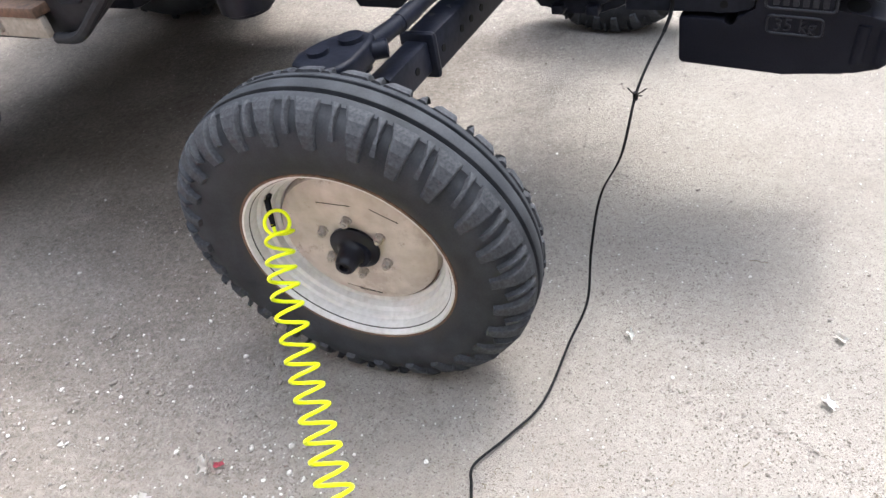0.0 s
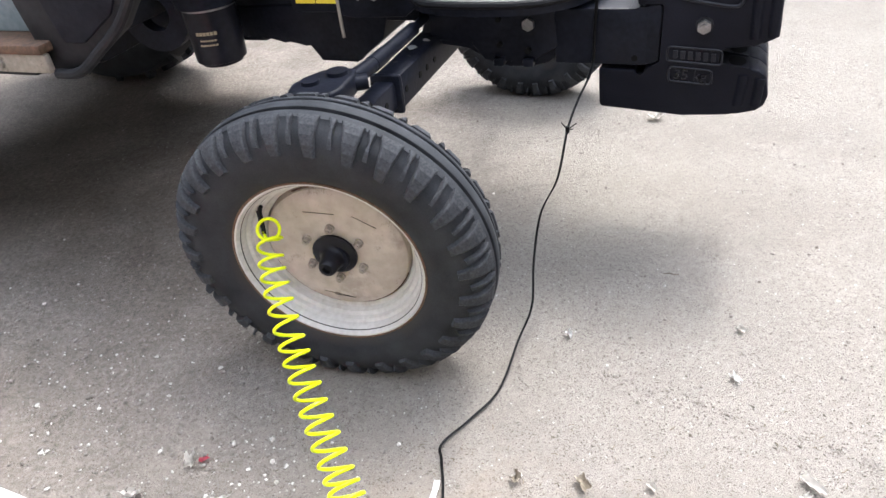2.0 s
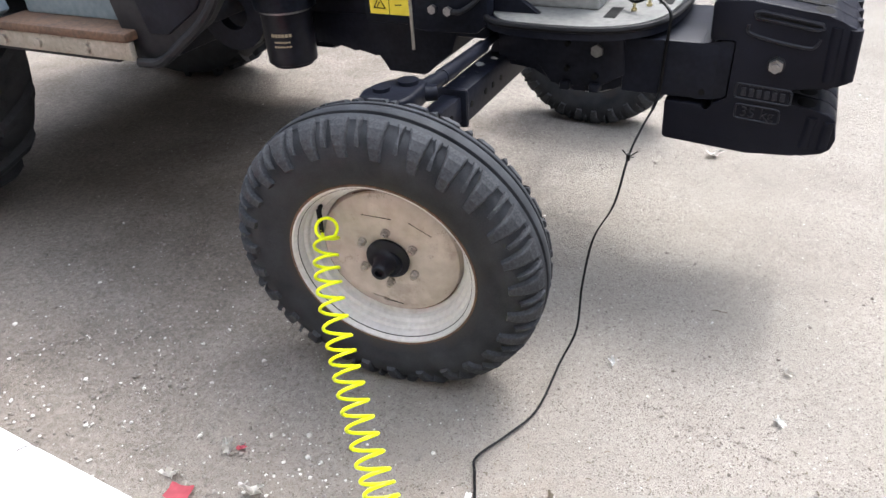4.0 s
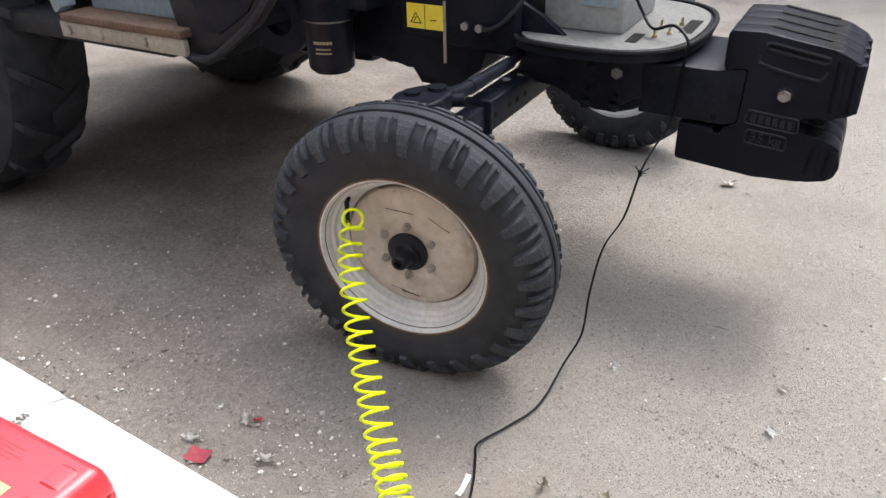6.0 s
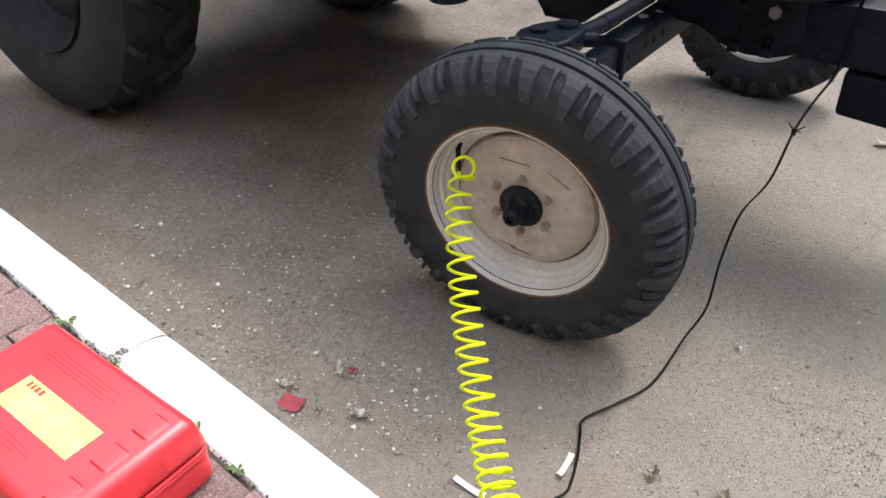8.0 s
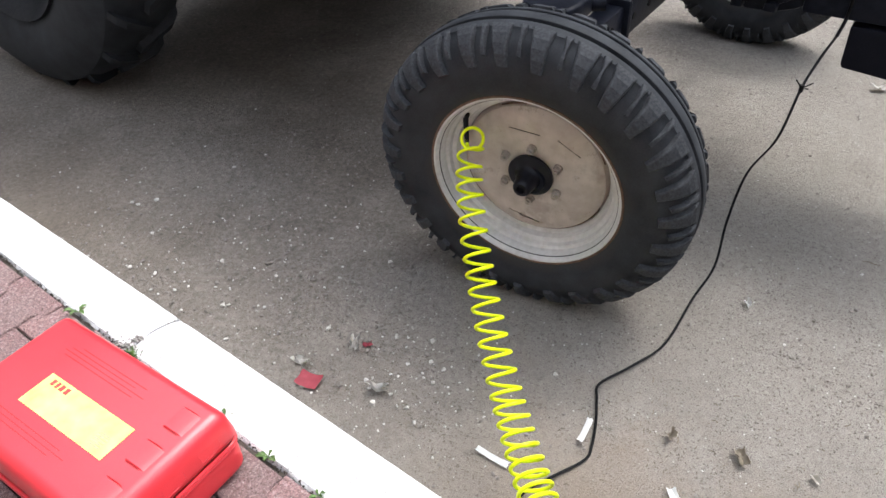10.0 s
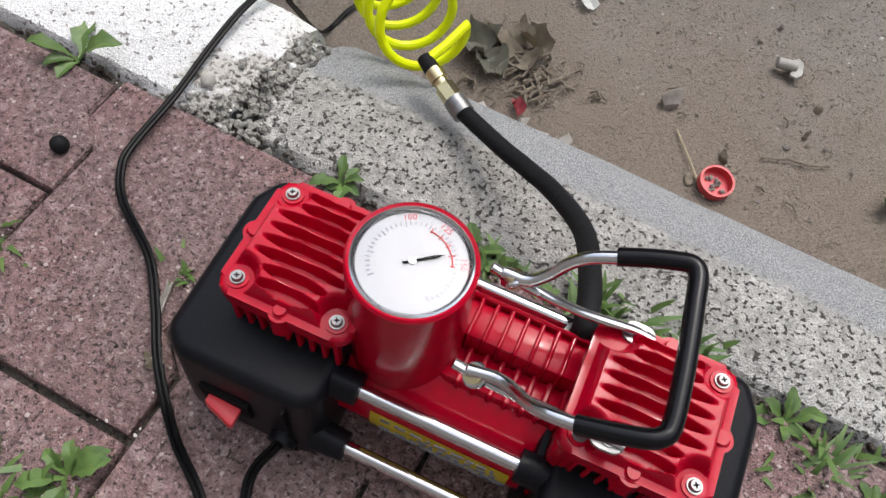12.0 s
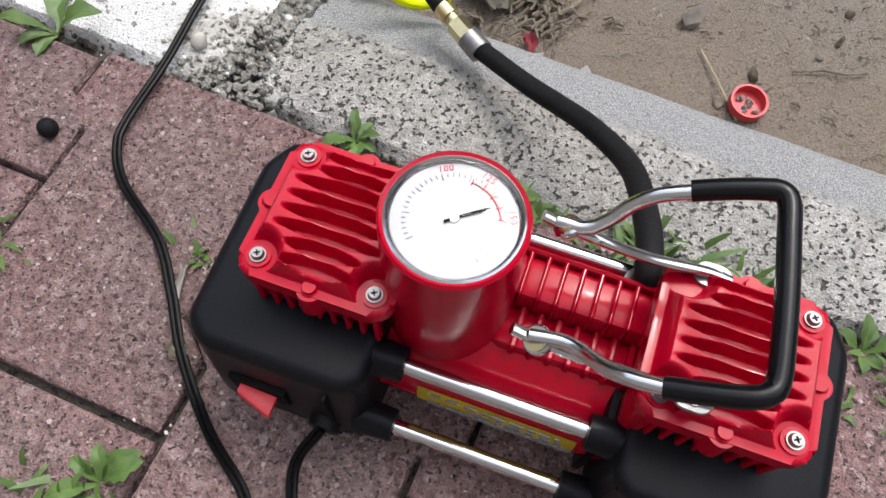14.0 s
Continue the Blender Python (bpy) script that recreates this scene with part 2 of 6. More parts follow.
def tyre_rubber(name):
    """Black rubber with a scuffed bloom and brown dust settled round the bead."""
    m = surface(name, (0.011, 0.0125, 0.015), (0.037, 0.040, 0.045), 0.72, grain=300, patch=16, bump=0.35, depth=0.0015, spec=0.25, patch_mix=0.72)
    n, l = m.node_tree.nodes, m.node_tree.links
    p = n["Principled BSDF"]
    base = p.inputs["Base Color"].links[0].from_socket
    co = n.new("ShaderNodeTexCoord")
    flat = n.new("ShaderNodeVectorMath")
    flat.operation = "MULTIPLY"
    flat.inputs[1].default_value = (0, 1, 1)
    l.new(co.outputs["Object"], flat.inputs[0])
    out = n.new("ShaderNodeVectorMath")
    out.operation = "LENGTH"
    l.new(flat.outputs[0], out.inputs[0])
    cloud = n.new("ShaderNodeTexNoise")
    cloud.inputs["Scale"].default_value, cloud.inputs["Detail"].default_value = 16, 6
    l.new(co.outputs["Object"], cloud.inputs["Vector"])
    add = n.new("ShaderNodeMath")
    add.operation = "MULTIPLY_ADD"
    l.new(cloud.outputs["Fac"], add.inputs[0])
    add.inputs[1].default_value = 0.07
    l.new(out.outputs["Value"], add.inputs[2])
    band = n.new("ShaderNodeMapRange")
    band.inputs[1].default_value, band.inputs[2].default_value = 0.238, 0.278
    band.inputs[3].default_value, band.inputs[4].default_value = 0.5, 0.0
    l.new(add.outputs[0], band.inputs[0])
    mix = n.new("ShaderNodeMix")
    mix.data_type = "RGBA"
    l.new(band.outputs[0], mix.inputs[0])
    l.new(base, mix.inputs[6])
    mix.inputs[7].default_value = (0.085, 0.070, 0.055, 1)
    l.new(mix.outputs[2], p.inputs["Base Color"])
    return m


def worn_paint(name, low, high, under, share, rough=0.55, grain=40, patch=11):
    """Old paint with stains, speckled and broken through to rust."""
    m = surface(name, low, high, rough, grain=grain, patch=patch, bump=0.3, depth=0.002, patch_mix=0.55)
    n, l = m.node_tree.nodes, m.node_tree.links
    p = n["Principled BSDF"]
    base = p.inputs["Base Color"].links[0].from_socket
    co = n.new("ShaderNodeTexCoord")
    for scale, cut, strength in ((26, share, 0.75), (120, share + 0.03, 0.6), (9, share - 0.03, 0.35)):
        t = n.new("ShaderNodeTexNoise")
        t.inputs["Scale"].default_value, t.inputs["Detail"].default_value, t.inputs["Roughness"].default_value = scale, 7, 0.7
        l.new(co.outputs["Object"], t.inputs["Vector"])
        r = n.new("ShaderNodeMapRange")
        r.inputs[1].default_value, r.inputs[2].default_value = cut, cut + 0.10
        r.inputs[3].default_value, r.inputs[4].default_value = 0.0, strength
        l.new(t.outputs["Fac"], r.inputs[0])
        x = n.new("ShaderNodeMix")
        x.data_type = "RGBA"
        l.new(r.outputs[0], x.inputs[0])
        l.new(base, x.inputs[6])
        x.inputs[7].default_value = (*under, 1)
        base = x.outputs[2]
    l.new(base, p.inputs["Base Color"])
    return m


def dial_glass(name):
    m = bpy.data.materials.new(name)
    m.use_nodes = True
    p = m.node_tree.nodes["Principled BSDF"]
    p.inputs["Transmission Weight"].default_value = 1.0
    p.inputs["Roughness"].default_value = 0.02
    p.inputs["IOR"].default_value = 1.2
    return m


DIRT_ROAD = pitted("dusty_asphalt", (0.355, 0.322, 0.283), (0.13, 0.113, 0.098), (0.62, 0.60, 0.56), cell=230, pit=0.335, dirt=True, bump=1.0, depth=0.005, patch=3.0, speck=0.02, deep=0.42, coarse=0.28, stain=(0.20, 0.17, 0.14), stain_mix=0.75, low=0.45)
KERB_GREY = pitted("rough_concrete", (0.80, 0.785, 0.74), (0.10, 0.095, 0.085), (0.66, 0.65, 0.62), cell=300, pit=0.37, deep=0.42, bump=1.0, depth=0.004, patch=9, edge=True, speck=0.0, stain=(0.44, 0.42, 0.37), stain_mix=0.5)
KERB_WHITE = pitted("white_kerb_paint", (0.86, 0.86, 0.84), (0.30, 0.28, 0.26), (0.86, 0.86, 0.85), cell=240, pit=0.318, bump=0.9, depth=0.003, patch=8, bare=True)
PAVER = pitted("pink_paver", (0.50, 0.305, 0.295), (0.12, 0.09, 0.085), (0.60, 0.50, 0.47), cell=330, pit=0.35, bump=1.0, depth=0.004, patch=9, speck=0.04, deep=0.30, coarse=0.45, stain=(0.38, 0.33, 0.31), stain_mix=0.5, per_piece=0.12, stones=0.26)
JOINT = pitted("dark_joint_soil", (0.10, 0.085, 0.07), (0.03, 0.028, 0.025), (0.3, 0.28, 0.25), cell=200, pit=0.35, bump=0.8, depth=0.004)
RUBBLE = pitted("broken_concrete", (0.34, 0.33, 0.30), (0.10, 0.09, 0.08), (0.6, 0.6, 0.57), cell=180, pit=0.33, bump=0.8, depth=0.003, speck=0.1, per_piece=0.2)
PLASTER = surface("grey_render", (0.23, 0.22, 0.205), (0.33, 0.315, 0.295), 0.9, grain=60, patch=1.5, bump=0.3)
CHIP = surface("pale_stone_chips", (0.34, 0.315, 0.275), (0.68, 0.65, 0.60), 0.9, grain=60, patch=30)
PEBBLE = surface("grey_pebbles", (0.13, 0.112, 0.095), (0.30, 0.27, 0.24), 0.9, grain=60, patch=30)

RUBBER = tyre_rubber("dusty_tyre_rubber")
TREAD = surface("worn_tread_rubber", (0.014, 0.0155, 0.018), (0.056, 0.059, 0.065), 0.8, grain=200, patch=20, bump=0.4, depth=0.002, spec=0.3)
RIM_CREAM = worn_paint("cream_wheel_paint", (0.35, 0.295, 0.245), (0.53, 0.475, 0.42), (0.13, 0.085, 0.06), 0.60)
RIM_SILVER = worn_paint("silver_rim_paint", (0.45, 0.44, 0.415), (0.63, 0.62, 0.60), (0.24, 0.19, 0.15), 0.62, rough=0.45, grain=90)
RUST = surface("rust_edge", (0.055, 0.032, 0.02), (0.16, 0.095, 0.06), 0.85, grain=120, patch=30, bump=0.4)
SILL_BROWN = surface("dark_brown_worn_edge", (0.035, 0.022, 0.014), (0.15, 0.085, 0.05), 0.7, grain=90, patch=14, bump=0.4, depth=0.002)
NUT_GREY = surface("dirty_wheel_nut", (0.20, 0.17, 0.145), (0.40, 0.355, 0.31), 0.6, grain=160, patch=40, bump=0.3)
NAVY = surface("dark_blue_black_paint", (0.003, 0.004, 0.007), (0.013, 0.0145, 0.022), 0.42, grain=80, patch=10, bump=0.3, depth=0.003, patch_mix=0.6, spec=0.12)
NAVY_DUST = surface("dusty_dark_paint", (0.005, 0.006, 0.008), (0.026, 0.026, 0.029), 0.6, grain=60, patch=9, bump=0.3, depth=0.002, spec=0.25)
IRON = surface("black_cast_weight", (0.004, 0.0045, 0.0075), (0.012, 0.0125, 0.018), 0.42, grain=320, patch=8, bump=0.4, depth=0.0015, spec=0.09)
# lighter iron that paints the highlights on raised casting edges
IRON_HIGHLIGHT = surface("casting_edge_highlight", (0.008, 0.0085, 0.012), (0.020, 0.021, 0.027), 0.45, grain=200, patch=20, bump=0.3, depth=0.001, spec=0.25)
FILTER_BLACK = surface("black_filter_enamel", (0.004, 0.004, 0.006), (0.011, 0.011, 0.016), 0.35, grain=60, patch=9, bump=0.08, spec=0.2)
STEEL = surface("bare_steel", (0.17, 0.17, 0.17), (0.32, 0.315, 0.31), 0.38, metal=0.9, grain=200, patch=30, bump=0.1)
CHROME = surface("chrome", (0.52, 0.52, 0.53), (0.62, 0.62, 0.63), 0.16, metal=1.0, grain=80, patch=20, bump=0.02, rough_vary=0.05)
BRASS = surface("brass", (0.55, 0.46, 0.24), (0.68, 0.60, 0.36), 0.28, metal=1.0, grain=150, patch=40, bump=0.08)
TRAY_GREY = surface("pale_grey_tray", (0.20, 0.205, 0.20), (0.34, 0.34, 0.33), 0.6, grain=60, patch=7, bump=0.1)
TRAY_DUST = surface("dusty_grey_tray_floor", (0.085, 0.085, 0.08), (0.16, 0.16, 0.15), 0.7, grain=60, patch=9, bump=0.1, spec=0.2)
CAB_BLUE = surface("weathered_blue_panel", (0.14, 0.19, 0.22), (0.26, 0.31, 0.34), 0.6, grain=60, patch=8, bump=0.2)
STEP_TAN = worn_paint("tan_step_plate", (0.20, 0.175, 0.14), (0.36, 0.325, 0.27), (0.07, 0.045, 0.03), 0.56, rough=0.6, grain=80, patch=9)
STICKER = surface("yellow_sticker", (0.72, 0.55, 0.02), (0.82, 0.66, 0.05), 0.4, grain=50, patch=10, bump=0.03)
# black for print and small parts, also for the shade inside holes
INK_AND_SHADE = surface("black_print_and_hole_shade", (0.003, 0.003, 0.003), (0.008, 0.008, 0.008), 0.7, bump=0, spec=0.1)
WHITE_INK = surface("pale_print", (0.26, 0.20, 0.12), (0.42, 0.34, 0.22), 0.5, bump=0)
RED_INK = surface("red_print", (0.45, 0.02, 0.02), (0.6, 0.05, 0.04), 0.5, bump=0)
GREY_INK = surface("grey_print", (0.25, 0.24, 0.14), (0.45, 0.42, 0.28), 0.5, bump=0)
GREY_BAR = surface("faint_grey_print", (0.14, 0.14, 0.16), (0.24, 0.24, 0.26), 0.5, bump=0)

CASE_RED = surface("red_blown_plastic", (0.62, 0.026, 0.036), (0.70, 0.038, 0.050), 0.36, grain=700, patch=7, bump=0.12, depth=0.0006, spec=0.5)
# darker copy of the case red, for shade in its seam and grooves
CASE_LINE_SHADE = surface("red_plastic_groove_shade", (0.30, 0.008, 0.010), (0.36, 0.012, 0.014), 0.5, bump=0)
LABEL_YELLOW = surface("lemon_paper_label", (0.72, 0.70, 0.10), (0.80, 0.80, 0.22), 0.45, grain=40, patch=14, bump=0.02)
LABEL_WHITE = surface("white_paper", (0.72, 0.72, 0.70), (0.84, 0.84, 0.82), 0.6, grain=60, patch=20, bump=0.1)
PUMP_RED = surface("glossy_red_enamel", (0.34, 0.0006, 0.012), (0.42, 0.0012, 0.020), 0.20, grain=260, patch=30, bump=0.08, depth=0.001, spec=0.22, coat=0.06, rough_vary=0.06)
PUMP_BLACK = surface("black_moulded_plastic", (0.003, 0.0033, 0.0045), (0.009, 0.0095, 0.012), 0.4, grain=900, patch=20, bump=0.10, depth=0.0006, spec=0.13)
GRIP = surface("black_vinyl_grip", (0.002, 0.002, 0.003), (0.006, 0.006, 0.007), 0.22, grain=300, patch=30, bump=0.05, spec=0.22)
DIAL = surface("white_dial", (0.44, 0.45, 0.47), (0.52, 0.53, 0.55), 0.35, grain=40, patch=10, bump=0)
GLASS = dial_glass("clear_dial_glass")
HOSE_YELLOW = surface("lemon_polyurethane", (0.68, 0.78, 0.001), (0.76, 0.86, 0.002), 0.32, grain=100, patch=10, bump=0.02, spec=0.25)
HOSE_BLACK = surface("black_rubber_hose", (0.004, 0.004, 0.005), (0.014, 0.014, 0.015), 0.6, grain=400, patch=30, bump=0.25, depth=0.001, spec=0.12)
CORD = surface("black_cord", (0.002, 0.002, 0.0024), (0.006, 0.006, 0.0064), 0.34, grain=200, patch=30, bump=0.1, spec=0.11)
RED_PAPER = surface("red_card", (0.36, 0.055, 0.075), (0.48, 0.09, 0.115), 0.7, grain=60, patch=30, bump=0.1)
PAPER = surface("dirty_white_paper", (0.46, 0.43, 0.385), (0.66, 0.635, 0.59), 0.8, grain=60, patch=40, bump=0.2)
CAP_RED = surface("red_cap_plastic", (0.50, 0.03, 0.04), (0.62, 0.05, 0.06), 0.4, grain=60, patch=30, bump=0.05)
STRAW_DARK = surface("dead_roots", (0.09, 0.072, 0.054), (0.24, 0.20, 0.15), 0.9, grain=120, patch=30, bump=0.3)
OLIVE_LEAF = surface("grey_green_dry_leaf", (0.19, 0.185, 0.145), (0.32, 0.31, 0.25), 0.85, grain=90, patch=40, bump=0.3)
DRY_LEAF = surface("dry_leaf", (0.20, 0.165, 0.12), (0.36, 0.31, 0.24), 0.85, grain=90, patch=40, bump=0.3)
LEAF = surface("weed_leaf", (0.038, 0.085, 0.016), (0.12, 0.19, 0.045), 0.55, grain=120, patch=40, bump=0.2, per_piece=0.2)
YELLOW_LEAF = surface("yellowing_leaf", (0.28, 0.33, 0.06), (0.55, 0.55, 0.12), 0.55, grain=90, patch=30, bump=0.2)
GREY_PLASTIC = surface("grey_moulded_plastic", (0.24, 0.23, 0.21), (0.36, 0.345, 0.32), 0.5, grain=80, patch=40, bump=0.1)
STRAW = surface("dry_straw", (0.30, 0.24, 0.15), (0.5, 0.42, 0.28), 0.8, grain=90, patch=30, bump=0.2)


# ---- mesh helpers ----
def part(name, bm, material, parent=None, label="", smooth=True, m=None):
    """Links a bmesh as one mesh object, under a thing or part where one is given."""
    me = bpy.data.meshes.new(name)
    bmesh.ops.recalc_face_normals(bm, faces=bm.faces)
    bm.to_mesh(me)
    bm.free()
    me.materials.append(material)
    if smooth:
        me.polygons.foreach_set("use_smooth", [True] * len(me.polygons))
        me.set_sharp_from_angle(angle=radians(35))
    ob = new(name, me)
    if parent is not None:
        ob.parent = parent
    if m is not None:
        ob.matrix_basis = m
    if label:
        ob["label"] = label
    return ob


def thing(name, m, label, category, group="", kind=""):
    ob = new(name)
    ob.matrix_basis = m
    return tagged(ob, label, category, group, kind)


def box(bm, x0, x1, y0, y1, z0, z1, bevel=0.0, seg=2, m=None):
    mm = Matrix.Translation(((x0 + x1) / 2, (y0 + y1) / 2, (z0 + z1) / 2)) @ Matrix.Diagonal((x1 - x0, y1 - y0, z1 - z0, 1))
    g = bmesh.ops.create_cube(bm, size=1.0, matrix=(m @ mm) if m is not None else mm)
    if bevel:
        es = list({e for v in g["verts"] for e in v.link_edges})
        bmesh.ops.bevel(bm, geom=es, offset=bevel, segments=seg, affect="EDGES", profile=0.5)
    return bm


def boxed(*a, **k):
    return box(bmesh.new(), *a, **k)


def rod(bm, p0, p1, r0, r1=None, seg=20, cap=True):
    """A round bar or cone from p0 to p1."""
    p0, p1 = Vector(p0), Vector(p1)
    d = p1 - p0
    turn = d.to_track_quat("Z", "Y").to_matrix().to_4x4()
    bmesh.ops.create_cone(bm, cap_ends=cap, segments=seg, radius1=r0, radius2=r0 if r1 is None else r1, depth=d.length, matrix=Matrix.Translation((p0 + p1) / 2) @ turn)
    return bm


def smooth_line(pts, n=8):
    """Catmull-Rom through the points."""
    pts = [Vector(p) for p in pts]
    ext = [pts[0] * 2 - pts[1]] + pts + [pts[-1] * 2 - pts[-2]]
    out = []
    for i in range(1, len(ext) - 2):
        a, b, c, d = ext[i - 1:i + 3]
        for k in range(n):
            t = k / n
            out.append(0.5 * ((2 * b) + (c - a) * t + (2 * a - 5 * b + 4 * c - d) * t * t + (3 * b - a - 3 * c + d) * t ** 3))
    out.append(pts[-1])
    return out


def tube(bm, pts, radius, seg=10, flat=1.0, radii=None):
    """Sweeps a round section along a line of points."""
    pts = [Vector(p) for p in pts]
    up = None
    rings = []
    for i, p in enumerate(pts):
        d = (pts[min(i + 1, len(pts) - 1)] - pts[max(i - 1, 0)]).normalized()
        if up is None:
            up = d.orthogonal().normalized()
        up = (up - d * up.dot(d)).normalized()
        side = d.cross(up)
        r = radii[i] if radii else radius
        rings.append([bm.verts.new(p + (up * math.cos(2 * math.pi * k / seg) * flat + side * math.sin(2 * math.pi * k / seg)) * r) for k in range(seg)])
    for a, b in zip(rings, rings[1:]):
        for k in range(seg):
            bm.faces.new((a[k], a[(k + 1) % seg], b[(k + 1) % seg], b[k]))
    bm.faces.new(rings[0][::-1])
    bm.faces.new(rings[-1])
    return bm


def lathe(bm, profile, seg=64, closed=True):
    """Turns a profile of (x, r) round the local x axis."""
    rings = []
    for k in range(seg):
        a = 2 * math.pi * k / seg
        rings.append([bm.verts.new((x, r * math.cos(a), r * math.sin(a))) for x, r in profile])
    m = len(profile)
    for k in range(seg):
        a, b = rings[k], rings[(k + 1) % seg]
        for i in range(m if closed else m - 1):
            j = (i + 1) % m
            bm.faces.new((a[i], b[i], b[j], a[j]))
    if not closed:
        for i in (0, m - 1):
            if profile[i][1] > 1e-4:
                bm.faces.new([rg[i] for rg in rings])
    bmesh.ops.remove_doubles(bm, verts=bm.verts, dist=1e-5)
    return bm


def slab(bm, outline, z0, z1, bevel=0.0, m=None, seg=2):
    """A prism over an outline of (x, y), between two heights, with eased edges."""
    low = [bm.verts.new((x, y, z0)) for x, y in outline]
    high = [bm.verts.new((x, y, z1)) for x, y in outline]
    n = len(outline)
    bm.faces.new(low[::-1])
    top = bm.faces.new(high)
    for i in range(n):
        bm.faces.new((low[i], low[(i + 1) % n], high[(i + 1) % n], high[i]))
    if bevel:
        es = [e for v in low + high for e in v.link_edges if not (v in low and e.other_vert(v) in high)]
        bmesh.ops.bevel(bm, geom=list(set(es)), offset=bevel, segments=seg, affect="EDGES", profile=0.5)
    if m is not None:
        bmesh.ops.transform(bm, matrix=m, verts=bm.verts)
    return bm


def rounded(x0, x1, y0, y1, r, n=5):
    pts = []
    for cx, cy, a0 in ((x1 - r, y1 - r, 0), (x0 + r, y1 - r, 90), (x0 + r, y0 + r, 180), (x1 - r, y0 + r, 270)):
        for k in range(n + 1):
            a = radians(a0 + 90 * k / n)
            pts.append((cx + r * math.cos(a), cy + r * math.sin(a)))
    return pts


def letters(text, size, depth, m, material, parent, name="lettering"):
    cu = bpy.data.curves.new(name, "FONT")
    cu.body, cu.size, cu.extrude, cu.align_x, cu.align_y = text, size, depth, "CENTER", "CENTER"
    cu.resolution_u = 2
    tmp = new("text_source", cu)
    me = bpy.data.meshes.new_from_object(tmp.evaluated_get(bpy.context.evaluated_depsgraph_get()))
    bpy.data.objects.remove(tmp)
    me.materials.clear()
    me.materials.append(material)
    ob = new(name, me)
    ob.parent, ob.matrix_basis = parent, m
    return ob


def pebble(bm, x, y, z, r, rng, squash=0.6):
    g = bmesh.ops.create_icosphere(bm, subdivisions=1, radius=r, matrix=Matrix.Translation((x, y, z)) @ Euler((rng.random() * 6, rng.random() * 6, rng.random() * 6)).to_matrix().to_4x4() @ Matrix.Diagonal((1, rng.uniform(0.6, 1), squash, 1)))
    for v in g["verts"]:
        v.co += Vector((rng.uniform(-1, 1), rng.uniform(-1, 1), rng.uniform(-1, 1))) * r * 0.2


# ---- the kerb's own axes: a along it, b back over the pavement ----
PAVE = 0.192


def kerbside(a, b, z=0.0):
    return KERB_AT + KA * a + KB * b + Vector((0, 0, z))


def kerb_pose(a, b, z=0.0, turn=0.0):
    """x along the kerb, y towards the road."""
    return Matrix.Translation(kerbside(a, b, z)) @ Matrix.Rotation(KERB_TURN + radians(turn), 4, "Z")


# ---- ground ----
def build_ground():
    bm = bmesh.new()
    near = [i * 0.03 for i in range(-80, 81)]
    xs = [-600, -120, -40, -15, -8, -5, -3.4] + near + [3.4, 5, 8, 15, 40, 120, 600]
    ys = [-600, -120, -40, -15, -8, -4, -2, -1] + [i * 0.03 for i in range(-10, 131)] + [4.5, 6, 9, 15, 40, 120, 600]
    grid = []
    for y in ys:
        row = []
        for x in xs:
            h = 0.0
            if abs(x) < 3 and -0.5 < y < 4:
                h = noise.noise(Vector((x * 2.1, y * 2.1, 0))) * 0.004 + noise.noise(Vector((x * 9, y * 9, 3))) * 0.0022 + noise.noise(Vector((x * 24, y * 24, 7))) * 0.0012 - 0.003
            row.append(bm.verts.new((x, y, h)))
        grid.append(row)
    for r0, r1 in zip(grid, grid[1:]):
        for i in range(len(xs) - 1):
            bm.faces.new((r0[i], r0[i + 1], r1[i + 1], r1[i]))
    return tagged(part("ground", bm, DIRT_ROAD), "dusty worn asphalt covered in dirt and grit", "ground", kind="structure")


build_ground()


def chip_shape():
    """Corners and faces of a rough ball, from which every crumb is squeezed."""
    bm = bmesh.new()
    bmesh.ops.create_icosphere(bm, subdivisions=1, radius=1.0)
    shape = [v.co.copy() for v in bm.verts], [[v.index for v in f.verts] for f in bm.faces]
    bm.free()
    return shape


CHIP_VERTS, CHIP_FACES = chip_shape()


def build_grit(name, count, sizes, material, label, seed, spots=None):
    rng = random.Random(seed)
    verts, faces = [], []
    for _ in range(count):
        if spots:
            cx, cy, s = rng.choice(spots)
            x, y = rng.gauss(cx, s), rng.gauss(cy, s)
        else:
            x, y = rng.uniform(-2.2, 1.9), rng.uniform(0.1, 3.2)
        d = Vector((x, y, 0)) - KERB_AT
        if d.dot(KB) > -0.055:
            continue
        if d.dot(KB) > -0.40 and d.dot(KA) > -0.1 and material is CHIP and rng.random() < 0.75:
            continue
        r = rng.uniform(*sizes) * rng.choice((0.7, 0.8, 1, 1, 1.2, 1.8))
        m = Matrix.Translation((x, y, r * 0.2)) @ Matrix.Rotation(rng.uniform(0, 6.3), 4, "Z") @ Matrix.Diagonal((r, r * rng.uniform(0.5, 1), r * 0.6, 1))
        n = len(verts)
        verts += [m @ (v * rng.uniform(0.7, 1.25)) for v in CHIP_VERTS]
        faces += [[n + i for i in f] for f in CHIP_FACES]
    me = bpy.data.meshes.new(name)
    me.from_pydata(verts, [], faces)
    me.materials.append(material)
    tagged(new(name, me), label, "grit", kind="stuff")


